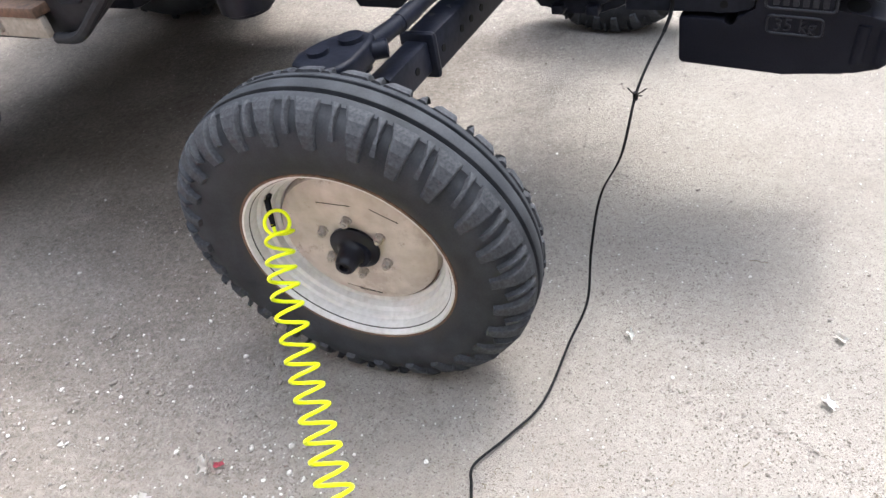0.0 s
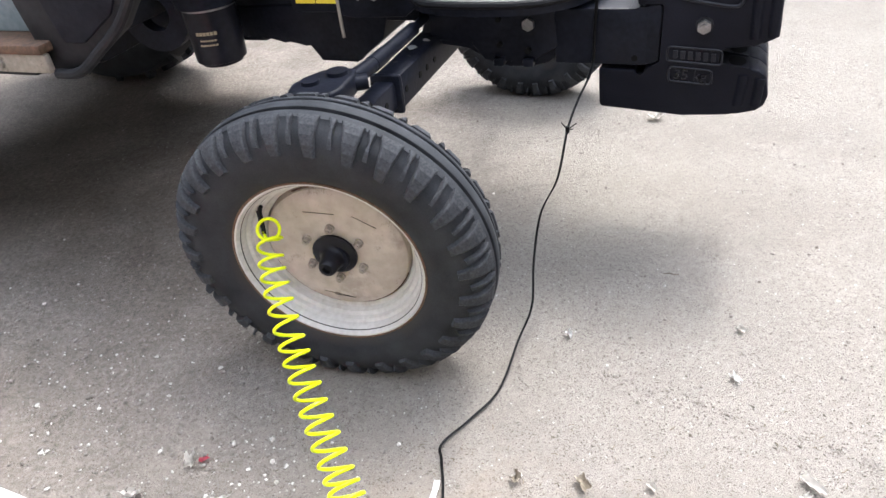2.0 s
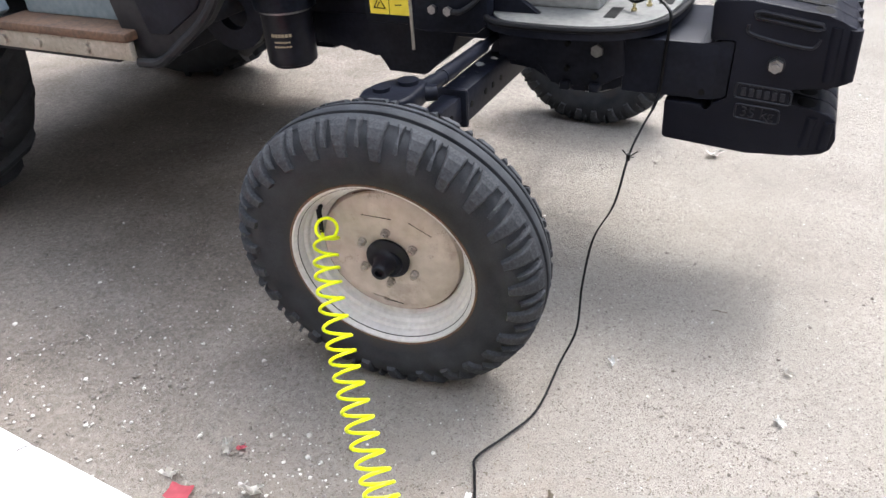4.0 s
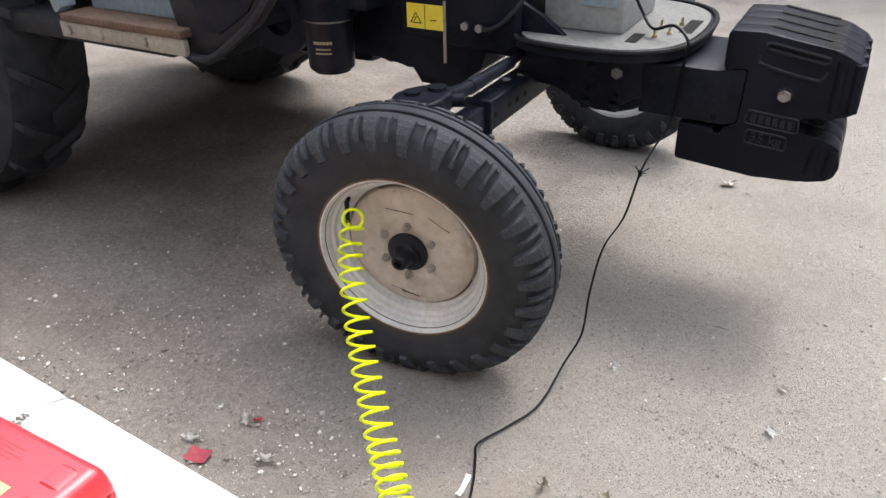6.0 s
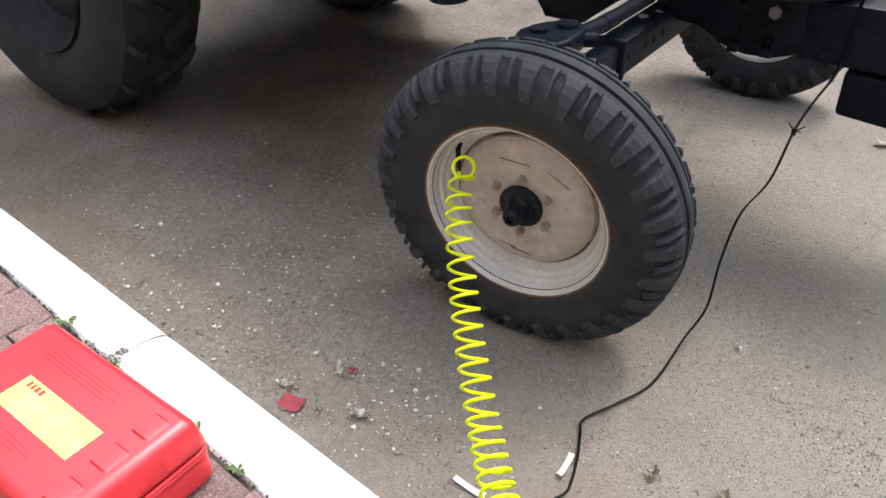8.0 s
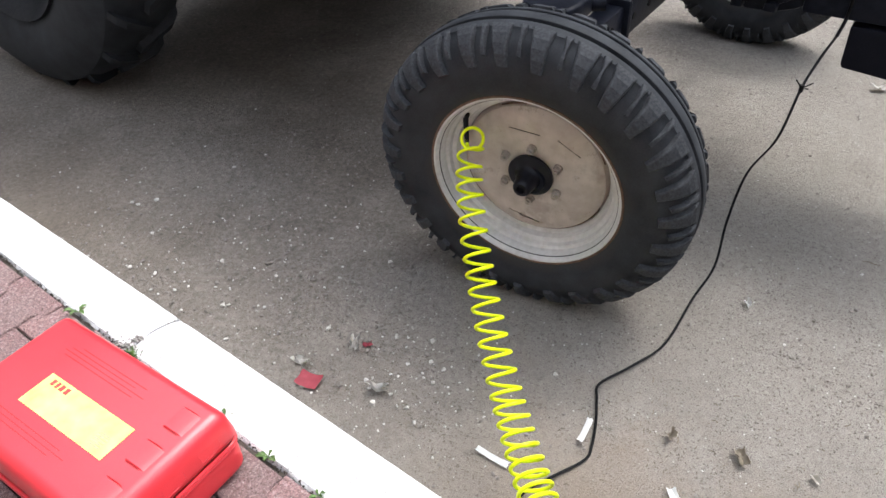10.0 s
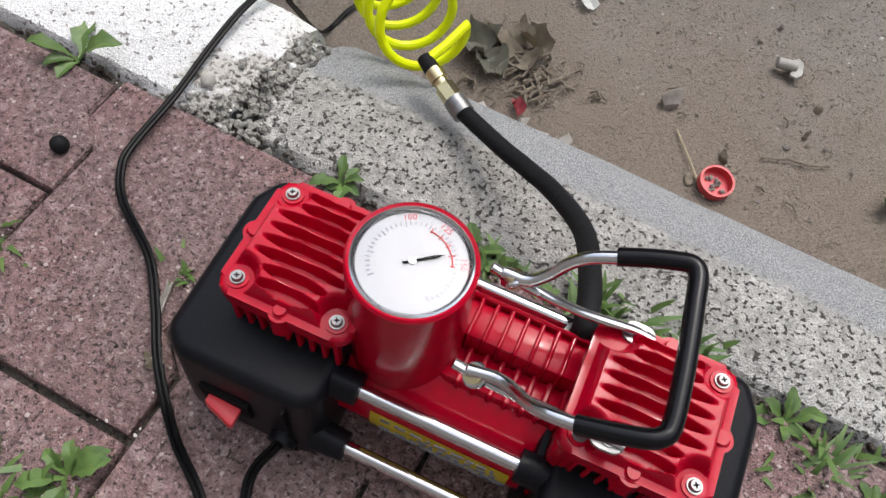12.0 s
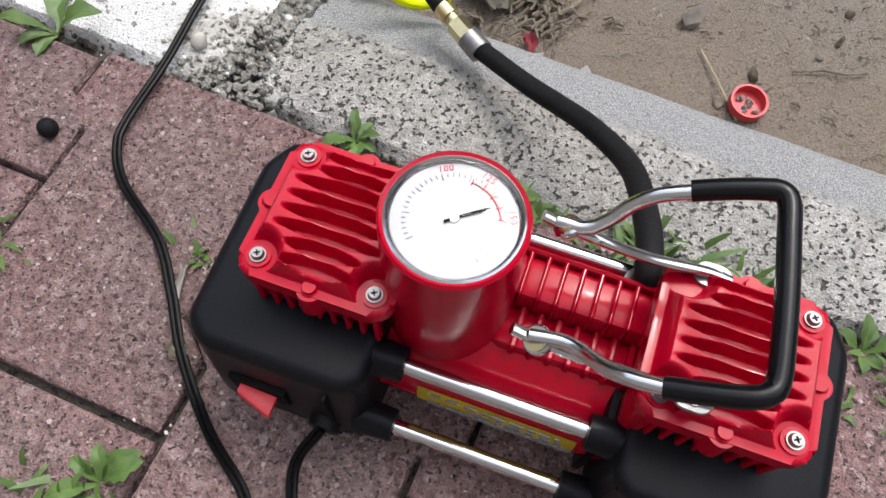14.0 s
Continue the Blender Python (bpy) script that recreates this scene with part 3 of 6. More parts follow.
build_grit("pale_grit", 420, (0.0010, 0.0030), CHIP, "pale stone chips scattered over the dusty asphalt", 3)
build_grit("pale_grit_patches", 480, (0.0012, 0.0044), CHIP, "clusters of white stone chips on the road", 4, [(-1.0, 1.35, 0.22), (-0.75, 1.15, 0.2), (-1.35, 1.2, 0.2), (-0.45, 0.95, 0.12)])
build_grit("seam_crumbs", 420, (0.0010, 0.0030), PEBBLE, "line of brown dirt crumbs along an old seam in the asphalt", 6, [(0.36 + 0.0455 * k, 1.178 - 0.0305 * k + 0.012 * math.sin(k * 1.7), 0.010) for k in range(14)])
build_grit("dirt_grit", 2600, (0.0012, 0.0042), PEBBLE, "dense dark grit and dirt crumbs beside the kerb", 7, [(-1.0, 1.55, 0.25), (-0.75, 1.35, 0.22), (-1.3, 1.5, 0.25), (-0.55, 1.15, 0.18)])
build_grit("dark_grit", 6500, (0.0010, 0.0034), PEBBLE, "small dark pebbles and dirt crumbs on the road", 5)


# ---- unseen plain walls, added to block low sky light ----
for wall_name, x0, x1, y0, y1 in (("wall_back", -9.0, 9.0, -3.55, -3.2), ("wall_far", -9.0, 9.0, 9.0, 9.35), ("wall_start", -9.35, -9.0, -3.55, 9.35), ("wall_end", 9.0, 9.35, -3.55, 9.35)):
    bm = bmesh.new()
    box(bm, x0, x1, y0, y1, -0.1, 7.0)
    bm.transform(kerb_pose(0, 0))
    tagged(part(wall_name, bm, PLASTER, smooth=False), "unseen plain wall added to block low sky light", "wall", kind="structure")


# ---- kerb stones ----
def kerb_stone(a0, a1, material, name, parent, label, seed, lip=0.0):
    """One kerb length with a rounded road edge; the section runs from the back to the road side."""
    rng = random.Random(seed)
    section = [(0.103, 0.0), (0.104, 0.150), (0.103, 0.182), (0.097, 0.190), (0.08, 0.193), (0.055, 0.194), (0.03, 0.193), (0.016 + lip * 0.6, 0.191), (-0.004, 0.188 - lip * 0.3), (-0.020, 0.179 - lip * 0.4), (-0.029, 0.160), (-0.034, 0.08), (-0.036, -0.02)]
    n = max(6, int((a1 - a0) / 0.012))
    bm = bmesh.new()
    rings = []
    for i in range(n + 1):
        a = a0 + (a1 - a0) * i / n
        end = min(i, n - i)
        ring = []
        for b, z in section:
            w = noise.noise(Vector((a * 18, b * 30, seed))) * 0.0035 + noise.noise(Vector((a * 60, b * 60, seed + 5))) * 0.0018
            worn = 0.010 * max(0, 1 - end / 2.0) * (0.4 + 0.9 * rng.random()) if z > 0.15 else 0
            ring.append(bm.verts.new(kerbside(a, b + w * 0.6, z + w - worn * 0.6)))
        rings.append(ring)
    for r0, r1 in zip(rings, rings[1:]):
        for k in range(len(section) - 1):
            bm.faces.new((r0[k], r0[k + 1], r1[k + 1], r1[k]))
    bm.faces.new(rings[0])
    bm.faces.new(rings[-1][::-1])
    return part(name, bm, material, parent, label)


kerb_core = bmesh.new()
box(kerb_core, -3.2, 3.2, -0.098, -0.002, -0.05, 0.145)
kerb_core.transform(kerb_pose(0, 0))
kerb = tagged(part("kerb", kerb_core, RUBBLE, smooth=False), "concrete kerb, part painted white, part bare grey", "kerb", kind="structure")
for a0, a1, s in ((-3.2, -2.42, 1), (-2.41, -1.63, 2), (-1.62, -0.842, 3), (-0.836, 0.006, 4)):
    kerb_stone(a0, a1, KERB_WHITE, "kerb_stone", kerb, "white-painted kerb stone", s)
for a0, a1, s in ((0.030, 0.86, 6), (0.866, 1.7, 7), (1.71, 3.2, 8)):
    kerb_stone(a0, a1, KERB_GREY, "kerb_stone", kerb, "bare speckled concrete kerb stone", s, lip=0.012)


# ---- pavement of I-shaped pavers ----
bed = bmesh.new()
box(bed, -3.2, 3.2, -3.21, -0.104, -0.05, PAVE - 0.010)
bed.transform(kerb_pose(0, 0))
pavement = tagged(part("pavement", bed, JOINT, smooth=False), "pavement of pinkish I-shaped interlocking concrete pavers", "pavement", kind="structure")
PITCH, LONG = 0.1455, 0.2


def paver_mesh(cut, seed):
    """An I-shaped paver; cut: how much of its kerb end is missing."""
    rng = random.Random(seed)
    wide, slim, g = PITCH / 2 + 0.0105, PITCH / 2 - 0.0105, 0.0018
    side = [(0.0, wide), (0.044, wide), (0.060, slim), (0.140, slim), (0.156, wide), (LONG, wide)]
    right = [(w - g, p) for p, w in side]
    if cut:
        right = [(slim - g, cut)] + [(w, p) for w, p in right if p > cut + 0.001]
    right[0] = (right[0][0], right[0][1] + g)
    right[-1] = (right[-1][0], right[-1][1] - g)
    outline = right + [(-w, p) for w, p in reversed(right)]
    bm = bmesh.new()
    c = Vector((0, LONG / 2 + cut / 2))
    rings = []
    for inset, z in ((0.0, -0.022), (0.0, -0.0045), (0.0012, -0.0015), (0.0045, 0.0)):
        ring = []
        for i, (w, p) in enumerate(outline):
            prev, nxt = Vector(outline[i - 1]), Vector(outline[(i + 1) % len(outline)])
            here = Vector((w, p))
            n1, n2 = (here - prev).normalized(), (nxt - here).normalized()
            inward = Vector((-(n1.y + n2.y), n1.x + n2.x)).normalized()
            q = here + inward * inset
            jit = Vector((rng.uniform(-1, 1), rng.uniform(-1, 1))) * 0.0009
            ring.append(bm.verts.new((q.x + jit.x, -(q.y + jit.y), z)))
        rings.append(ring)
    k = len(outline)
    for r0, r1 in zip(rings, rings[1:]):
        for i in range(k):
            bm.faces.new((r0[i], r0[(i + 1) % k], r1[(i + 1) % k], r1[i]))
    bm.faces.new(rings[-1])
    bmesh.ops.recalc_face_normals(bm, faces=bm.faces)
    me = bpy.data.meshes.new("paver")
    bm.to_mesh(me)
    bm.free()
    me.materials.append(PAVER)
    return me


def lay_pavers():
    rng = random.Random(11)
    whole = [paver_mesh(0, s) for s in (1, 2, 3)]
    cut = paver_mesh(0.108, 4)
    for j in range(-13, 13):
        a = -0.353 + PITCH * (j + 0.5)
        first = 0.105 if j % 2 == 0 else 0.003
        for k in range(5):
            b = first + LONG * k
            ob = new("paver", cut if (j % 2 and k == 0) else rng.choice(whole))
            ob.parent = pavement
            ob.matrix_basis = kerb_pose(a, b, PAVE + rng.uniform(-0.0015, 0.001)) @ pose(0, 0, 0, rng.uniform(-0.5, 0.5), rng.uniform(-0.5, 0.5), rng.uniform(-0.5, 0.5))


# ---- tractor: x forward, y inwards from the near front wheel, z up ----
TRACTOR = pose(-0.2295, 1.2564, 0.0, 0, 0, -22.5)
MID = 0.935
tractor = thing("tractor", TRACTOR, "dark blue-black tractor parked with one front tyre being inflated", "tractor")


def axis_pose(at, out):
    """Wheel axes: x along the outward axle."""
    x = Vector(out).normalized()
    z = (Vector((0, 0, 1)) - x * x.z).normalized()
    y = z.cross(x)
    m = Matrix((x, y, z)).transposed().to_4x4()
    m.translation = at
    return m


def tyre_mesh(m):
    half = [(-0.006, 0.207), (0.004, 0.224), (0.013, 0.244), (0.019, 0.268), (0.0205, 0.290), (0.015, 0.312), (0.005, 0.332), (-0.007, 0.345), (-0.018, 0.352), (-0.0205, 0.358), (-0.030, 0.362), (-0.0365, 0.3635), (-0.038, 0.3625), (-0.040, 0.350), (-0.0455, 0.350), (-0.0475, 0.3645), (-0.049, 0.3655), (-0.060, 0.3662)]
    prof = half + [(-0.12 - x, r) for x, r in reversed(half[:-1])]
    bm = bmesh.new()
    lathe(bm, prof, 120, closed=True)
    inv = m.inverted()
    for v in bm.verts:
        z = (m @ v.co).z
        if z < 0.004:
            d = 0.004 - z
            v.co += inv.to_3x3() @ Vector((0, 0, d))
            v.co.x += 0.35 * d * (1 if v.co.x > -0.06 else -1)
    return bm


LUGS = 27


def lug_mesh(side, start, stop, first, last, scale, seed):
    """One shoulder lug, running from the tread edge down the sidewall."""
    shoulder = [(-0.024, 0.3600), (-0.016, 0.3520), (-0.006, 0.344), (0.005, 0.330), (0.013, 0.314), (0.0185, 0.294)]
    lift = [0.0040, 0.0100, 0.0125, 0.0140, 0.0140, 0.0115]
    rng = random.Random(seed)
    bm = bmesh.new()
    pitch = 2 * math.pi / LUGS
    rows = []
    for i in range(first, last):
        x, r = shoulder[i]
        nx, nr = x + 0.060, (r - 0.26) * 1.1
        ln = math.hypot(nx, nr)
        nx, nr = nx / ln, nr / ln
        row = []
        wob = rng.uniform(-0.02, 0.02)
        taper = 0.05 * (i - first)
        for f, ease in ((start, -0.15), (start + 0.035, 0.86), (start + 0.075, 1), (stop - 0.075 - taper, 1), (stop - 0.035 - taper, 0.86), (stop - taper, -0.15)):
            a = pitch * (f + wob)
            h = lift[i] * scale * ease
            xx, rr = x + nx * h, r + nr * h
            row.append(bm.verts.new((xx if side > 0 else -0.12 - xx, rr * math.cos(a), rr * math.sin(a))))
        rows.append(row)
    for r0, r1 in zip(rows, rows[1:]):
        for i in range(5):
            bm.faces.new((r0[i], r0[i + 1], r1[i + 1], r1[i]))
    bm.faces.new(rows[0])
    bm.faces.new(rows[-1])
    bmesh.ops.recalc_face_normals(bm, faces=bm.faces)
    me = bpy.data.meshes.new("tread_lug")
    bm.to_mesh(me)
    bm.free()
    me.materials.append(TREAD)
    return me


LUG_KINDS = [(lug_mesh(sd, *kd), sd) for sd in (1, -1) for kd in ((0.03, 0.62, 0, 6, 1.0, 3), (0.68, 0.90, 0, 5, 1.1, 5))]


def front_wheel(m, label, coarse=False):
    """Wheel axes: x outward from the outer rim flange."""
    disc = bmesh.new()
    lathe(disc, [(-0.060, 0.0), (-0.050, 0.03), (-0.045, 0.055), (-0.043, 0.09), (-0.042, 0.128), (-0.046, 0.150), (-0.056, 0.164), (-0.075, 0.170), (-0.080, 0.168), (-0.062, 0.160), (-0.052, 0.146), (-0.048, 0.126), (-0.050, 0.05), (-0.066, 0.0)], 72, closed=False)
    wheel = part("front_wheel", disc, RIM_CREAM, tractor, label, m=m)
    part("tyre", tyre_mesh(m), RUBBER, wheel, "black ribbed front tyre with worn shoulder lugs")
    wear = random.Random(9)
    for me, sd in LUG_KINDS:
        for k in range(LUGS):
            lug = new("tread_lug", me)
            lug.parent = wheel
            lug.matrix_basis = Matrix.Rotation(2 * math.pi * (k + (0.5 if sd < 0 else 0)) / LUGS + wear.uniform(-0.014, 0.014), 4, "X") @ Matrix.Translation((wear.uniform(-0.0025, 0.001) * sd, 0, 0))
    outer = bmesh.new()
    lathe(outer, [(0.0, 0.2215), (0.004, 0.2195), (0.004, 0.214), (-0.004, 0.209), (-0.012, 0.2045), (-0.026, 0.2025), (-0.030, 0.196), (-0.040, 0.193), (-0.044, 0.184), (-0.058, 0.180), (-0.064, 0.172), (-0.085, 0.170), (-0.085, 0.178), (-0.068, 0.180), (-0.046, 0.196), (-0.030, 0.203), (-0.010, 0.211), (-0.002, 0.2195)], 96)
    part("rim", outer, RIM_SILVER, wheel, "silver-grey stepped steel rim with rusty edge")
    inner = bmesh.new()
    lathe(inner, [(-0.124, 0.2215), (-0.124, 0.212), (-0.112, 0.204), (-0.094, 0.196), (-0.084, 0.178), (-0.086, 0.172), (-0.098, 0.190), (-0.116, 0.198), (-0.128, 0.208), (-0.128, 0.220)], 72)
    part("inner_rim", inner, RIM_SILVER, wheel)
    edge = bmesh.new()
    lathe(edge, [(0.001, 0.2235), (0.0052, 0.2225), (0.0056, 0.2185), (0.002, 0.2170)], 96)
    part("rim_edge", edge, RUST, wheel, "thin rusty rim edge")
    for q0, q1, r in ((20, 118, 0.0022), (196, 262, 0.0030), (285, 340, 0.0018)):
        crack = bmesh.new()
        tube(crack, [(-0.062, 0.1675 * math.cos(radians(q)), 0.1675 * math.sin(radians(q))) for q in range(q0, q1 + 1, 4)], r, 6)
        part("weld_gap", crack, RUST, wheel, "dark rusty gap along the disc's edge")
    hub = bmesh.new()
    lathe(hub, [(-0.046, 0.0), (-0.043, 0.051), (-0.036, 0.052), (-0.033, 0.048), (-0.030, 0.036), (-0.024, 0.029), (-0.016, 0.025), (0.004, 0.0215), (0.013, 0.0195), (0.017, 0.0165), (0.017, 0.010), (0.008, 0.009), (0.008, 0.0)], 36, closed=False)
    part("hub", hub, FILTER_BLACK, wheel, "black greasy hub with an open cap")
    for k in range(6):
        a = radians(28 + 60 * k)
        nut = bmesh.new()
        y, z = 0.070 * math.cos(a), 0.070 * math.sin(a)
        rod(nut, (-0.044, y, z), (-0.039, y, z), 0.0105, seg=18)
        rod(nut, (-0.039, y, z), (-0.029, y, z), 0.0088, seg=6)
        rod(nut, (-0.029, y, z), (-0.024, y, z), 0.0045, seg=10)
        part("wheel_nut", nut, NUT_GREY, wheel, smooth=False)
    for (y0, z0), (y1, z1) in (((-0.055, -0.118), (0.005, -0.131)), ((-0.03, -0.128), (0.02, -0.135)), ((-0.05, 0.112), (0.02, 0.108)), ((0.06, 0.105), (0.11, 0.075))):
        part("scratch", rod(bmesh.new(), (-0.0425, y0, z0), (-0.0425, y1, z1), 0.0010, seg=6), INK_AND_SHADE, wheel, "dark scratch in the wheel paint")
    return wheel


N_OUT = Vector((math.cos(radians(-83.66)) * math.cos(radians(-4.8)), math.sin(radians(-83.66)) * math.cos(radians(-4.8)), math.sin(radians(-4.8))))
NEAR_WHEEL = axis_pose((0, 0, 0.346), N_OUT)
near_wheel = front_wheel(NEAR_WHEEL, "cream-painted front wheel disc, slightly soft tyre")
far_wheel = front_wheel(axis_pose((0.0, 2 * MID - 0.02, 0.346), (0.06, 0.997, -0.08)), "front wheel on the far side")

# valve stem of the near wheel, in wheel axes; y points forwards, z up
VALVE = (-0.022, -0.142, 0.118)
bm = bmesh.new()
rod(bm, (-0.060, -0.152, 0.128), VALVE, 0.0075, 0.004, 12)
part("valve_stem", bm, HOSE_BLACK, near_wheel, "black rubber valve stem")

# front axle: sleeve, telescopic beam, collar, kingpin, steering arm, tie rod
bm = boxed(-0.035, 0.033, 0.41, 2 * MID - 0.41, 0.527, 0.613, 0.007)
sleeve = part("axle_sleeve", bm, NAVY, tractor, "square dark steel axle sleeve with chipped paint")
for y0, y1 in ((0.075, 0.50), (2 * MID - 0.50, 2 * MID - 0.075)):
    part("axle_beam", boxed(-0.027, 0.025, y0, y1, 0.536, 0.603, 0.005), NAVY, tractor, "telescopic axle beam")
for y in (0.398, 2 * MID - 0.418):
    part("axle_collar", boxed(-0.042, 0.040, y, y + 0.020, 0.520, 0.620, 0.009), NAVY, tractor)
# holes as flat black discs, the colour giving their inner shade
for y in (0.445, 0.535, 0.585, 0.64):
    part("axle_hole", rod(bmesh.new(), (0.0315, y, 0.568), (0.0345, y, 0.568), 0.0085, seg=16), INK_AND_SHADE, sleeve, "adjusting hole, its shade a black disc")
part("axle_hole", rod(bmesh.new(), (0.0235, 0.34, 0.568), (0.0265, 0.34, 0.568), 0.0085, seg=16), INK_AND_SHADE, tractor, "adjusting hole, its shade a black disc")
for x, y, w, h, tn in ((-0.01, 0.60, 0.030, 0.05, 20), (0.008, 0.66, 0.022, 0.03, 60), (-0.015, 0.50, 0.02, 0.025, 10), (0.005, 0.545, 0.012, 0.03, 40)):
    bm = bmesh.new()
    rg = random.Random(int(y * 1000))
    slab(bm, [(w * 0.5 * rg.uniform(0.5, 1) * math.cos(k * 0.7), h * 0.5 * rg.uniform(0.5, 1) * math.sin(k * 0.7)) for k in range(9)], 0.6128, 0.6137, m=pose(x, y, 0, 0, 0, tn))
    part("chipped_patch", bm, TRAY_GREY if y > 0.58 else NAVY_DUST, sleeve, "pale chipped paint patch", smooth=False)
for s in (1, -1):
    y = 0.095 if s > 0 else 2 * MID - 0.095
    bm = bmesh.new()
    rod(bm, (0, y, 0.34), (0, y, 0.675), 0.036, 0.032, 24)
    rod(bm, (0, y, 0.346), (0, y - 0.07 * s, 0.346), 0.04, 0.034, 24)
    part("kingpin", bm, NAVY, tractor, "dark cast kingpin housing")
    arm = bmesh.new()
    slab(arm, [(-0.082, 0.02), (-0.070, -0.02), (-0.03, -0.035), (0.018, -0.036), (0.036, -0.02), (0.044, 0.012), (0.040, 0.075), (0.030, 0.110), (0.0, 0.118), (-0.03, 0.112), (-0.045, 0.085), (-0.06, 0.06)], 0.664, 0.708, 0.010, seg=3)
    rod(arm, (0.0, 0.075, 0.65), (0.0, 0.075, 0.716), 0.026, 0.023, 20)
    rod(arm, (-0.035, 0.02, 0.70), (-0.035, 0.02, 0.716), 0.020, seg=20)
    rod(arm, (0.030, 0.085, 0.684), (0.056, 0.10, 0.684), 0.017, seg=16)
    part("steering_arm", arm, NAVY, tractor, "dark forged steering arm with pin heads", m=Matrix.Translation((0, y + 0.02 * s, 0)) @ Matrix.Diagonal((1, s, 1, 1)))
bm = bmesh.new()
rod(bm, (0.005, 0.20, 0.680), (0.008, 0.33, 0.672), 0.020, 0.017, 16)
rod(bm, (0.008, 0.32, 0.672), (0.000, 0.60, 0.662), 0.0175, seg=18)
rod(bm, (0.000, 0.58, 0.662), (-0.02, 2 * MID - 0.2, 0.665), 0.0115, seg=14)
tie = part("steering_rod", bm, NAVY, tractor, "dark steering tie rod")
bm = bmesh.new()
rod(bm, (0.008, 0.335, 0.6715), (0.006, 0.40, 0.669), 0.0190, seg=18)
part("rod_sleeve", bm, NAVY, tie, "dark sleeve")

# front axle support and side frame
bm = bmesh.new()
slab(bm, [(-0.054, 0.537), (-0.002, 0.682), (0.364, 0.708), (0.364, 0.564), (0.327, 0.543), (0.280, 0.528), (0.217, 0.526), (0.165, 0.539), (0.102, 0.583), (0.029, 0.591)], 0.0, 0.45, 0.006, m=Matrix(((1, 0, 0, 0), (0, 0, 1, 0.71), (0, 1, 0, 0), (0, 0, 0, 1))))
part("axle_support", bm, NAVY, tractor, "dark cast front axle support")
bm = bmesh.new()
slab(bm, [(0.008, 0.601), (0.008, 0.693), (0.343, 0.707), (0.353, 0.590), (0.275, 0.546), (0.155, 0.551), (0.123, 0.604)], 0.0, 0.030, 0.004, m=Matrix(((1, 0, 0, 0), (0, 0, 1, 0.690), (0, 1, 0, 0), (0, 0, 0, 1))))
side_plate = part("side_plate", bm, NAVY, tractor)
for x, z, r, mat_ in ((0.28, 0.649, 0.0165, STEEL), (0.144, 0.676, 0.009, NAVY_DUST), (0.202, 0.662, 0.007, INK_AND_SHADE), (0.202, 0.596, 0.007, INK_AND_SHADE), (0.278, 0.582, 0.008, INK_AND_SHADE)):
    bm = bmesh.new()
    rod(bm, (x, 0.692, z), (x, 0.677, z), r, seg=6 if r > 0.01 else 14)
    part("frame_bolt", bm, mat_, side_plate, smooth=False)
for x in (0.199, 0.278):
    part("mounting_lug", boxed(x - 0.014, x + 0.014, 0.674, 0.71, 0.540, 0.562, 0.004), NAVY, tractor)

# weight carrier box and its hook bar
bm = boxed(0.345, 0.574, 0.692, 1.035, 0.547, 0.688, 0.006)
carrier = part("weight_carrier", bm, NAVY, tractor, "dark steel box carrier for the front weights")
# carrier hole, a black disc in place of its shade
bm = bmesh.new()
rod(bm, (0.545, 0.694, 0.566), (0.545, 0.6905, 0.566), 0.008, seg=14)
part("carrier_hole", bm, INK_AND_SHADE, carrier)
HANG = pose(-0.036, 0.690, -0.0217, 0, -1.6, 0)
bm = bmesh.new()
slab(bm, [(0.58, 0.550), (0.64, 0.556), (0.654, 0.564), (0.661, 0.695), (0.654, 0.7005), (0.63, 0.7005), (0.612, 0.692), (0.58, 0.694)], 0.003, 0.33, 0.004, m=Matrix(((1, 0, 0, 0), (0, 0, 1, 0), (0, 1, 0, 0), (0, 0, 0, 1))))
part("hook_bar", bm, NAVY, carrier, "bar over which the weights hook", m=HANG)

# battery tray with its rubber rim
tray = [(-0.02, 0.660), (0.05, 0.595), (0.25, 0.588), (0.37, 0.635), (0.44, 0.74), (0.462, MID), (0.44, 1.13), (0.37, 1.235), (0.25, 1.282), (0.05, 1.275), (-0.02, 1.21)]
tray_line = [(p.x, p.y) for p in smooth_line([(x, y, 0) for x, y in tray + tray[:1]], 5)][:-1]
bm = bmesh.new()
slab(bm, tray_line, 0.700, 0.722, 0.006)
tray_ob = part("battery_tray", bm, NAVY, tractor, "dark curved battery tray")
bm = bmesh.new()
loop = [Vector((x, y, 0.726)) for x, y in tray_line]
tube(bm, loop + loop[:2], 0.0085, 8)
part("tray_rim", bm, HOSE_BLACK, tray_ob, "black rubber rim round the tray")
bm = bmesh.new()
slab(bm, [((x - 0.22) * 0.93 + 0.22, (y - MID) * 0.93 + MID) for x, y in tray_line], 0.7225, 0.729, 0.002)
part("tray_floor", bm, TRAY_DUST, tray_ob, "grey dusty tray floor")
for x, y in ((0.345, 0.775), (0.372, 0.83), (0.335, 0.89), (0.38, 0.94)):
    bm = bmesh.new()
    rod(bm, (x, y, 0.728), (x, y, 0.752), 0.004, seg=8)
    rod(bm, (x, y, 0.730), (x, y, 0.736), 0.008, seg=6)
    part("tray_bolt", bm, BRASS, tray_ob, smooth=False)
# openings laid on as black strips that paint their shade
for x0, x1, y0, y1 in ((0.285, 0.315, 0.70, 0.80), (0.39, 0.425, 0.86, 1.02)):
    part("tray_opening", boxed(x0, x1, y0, y1, 0.7285, 0.7300), INK_AND_SHADE, tray_ob, "slot in the tray, its shade a black strip", smooth=False)
bm = boxed(0.03, 0.26, 0.76, 1.10, 0.729, 0.93, 0.008)
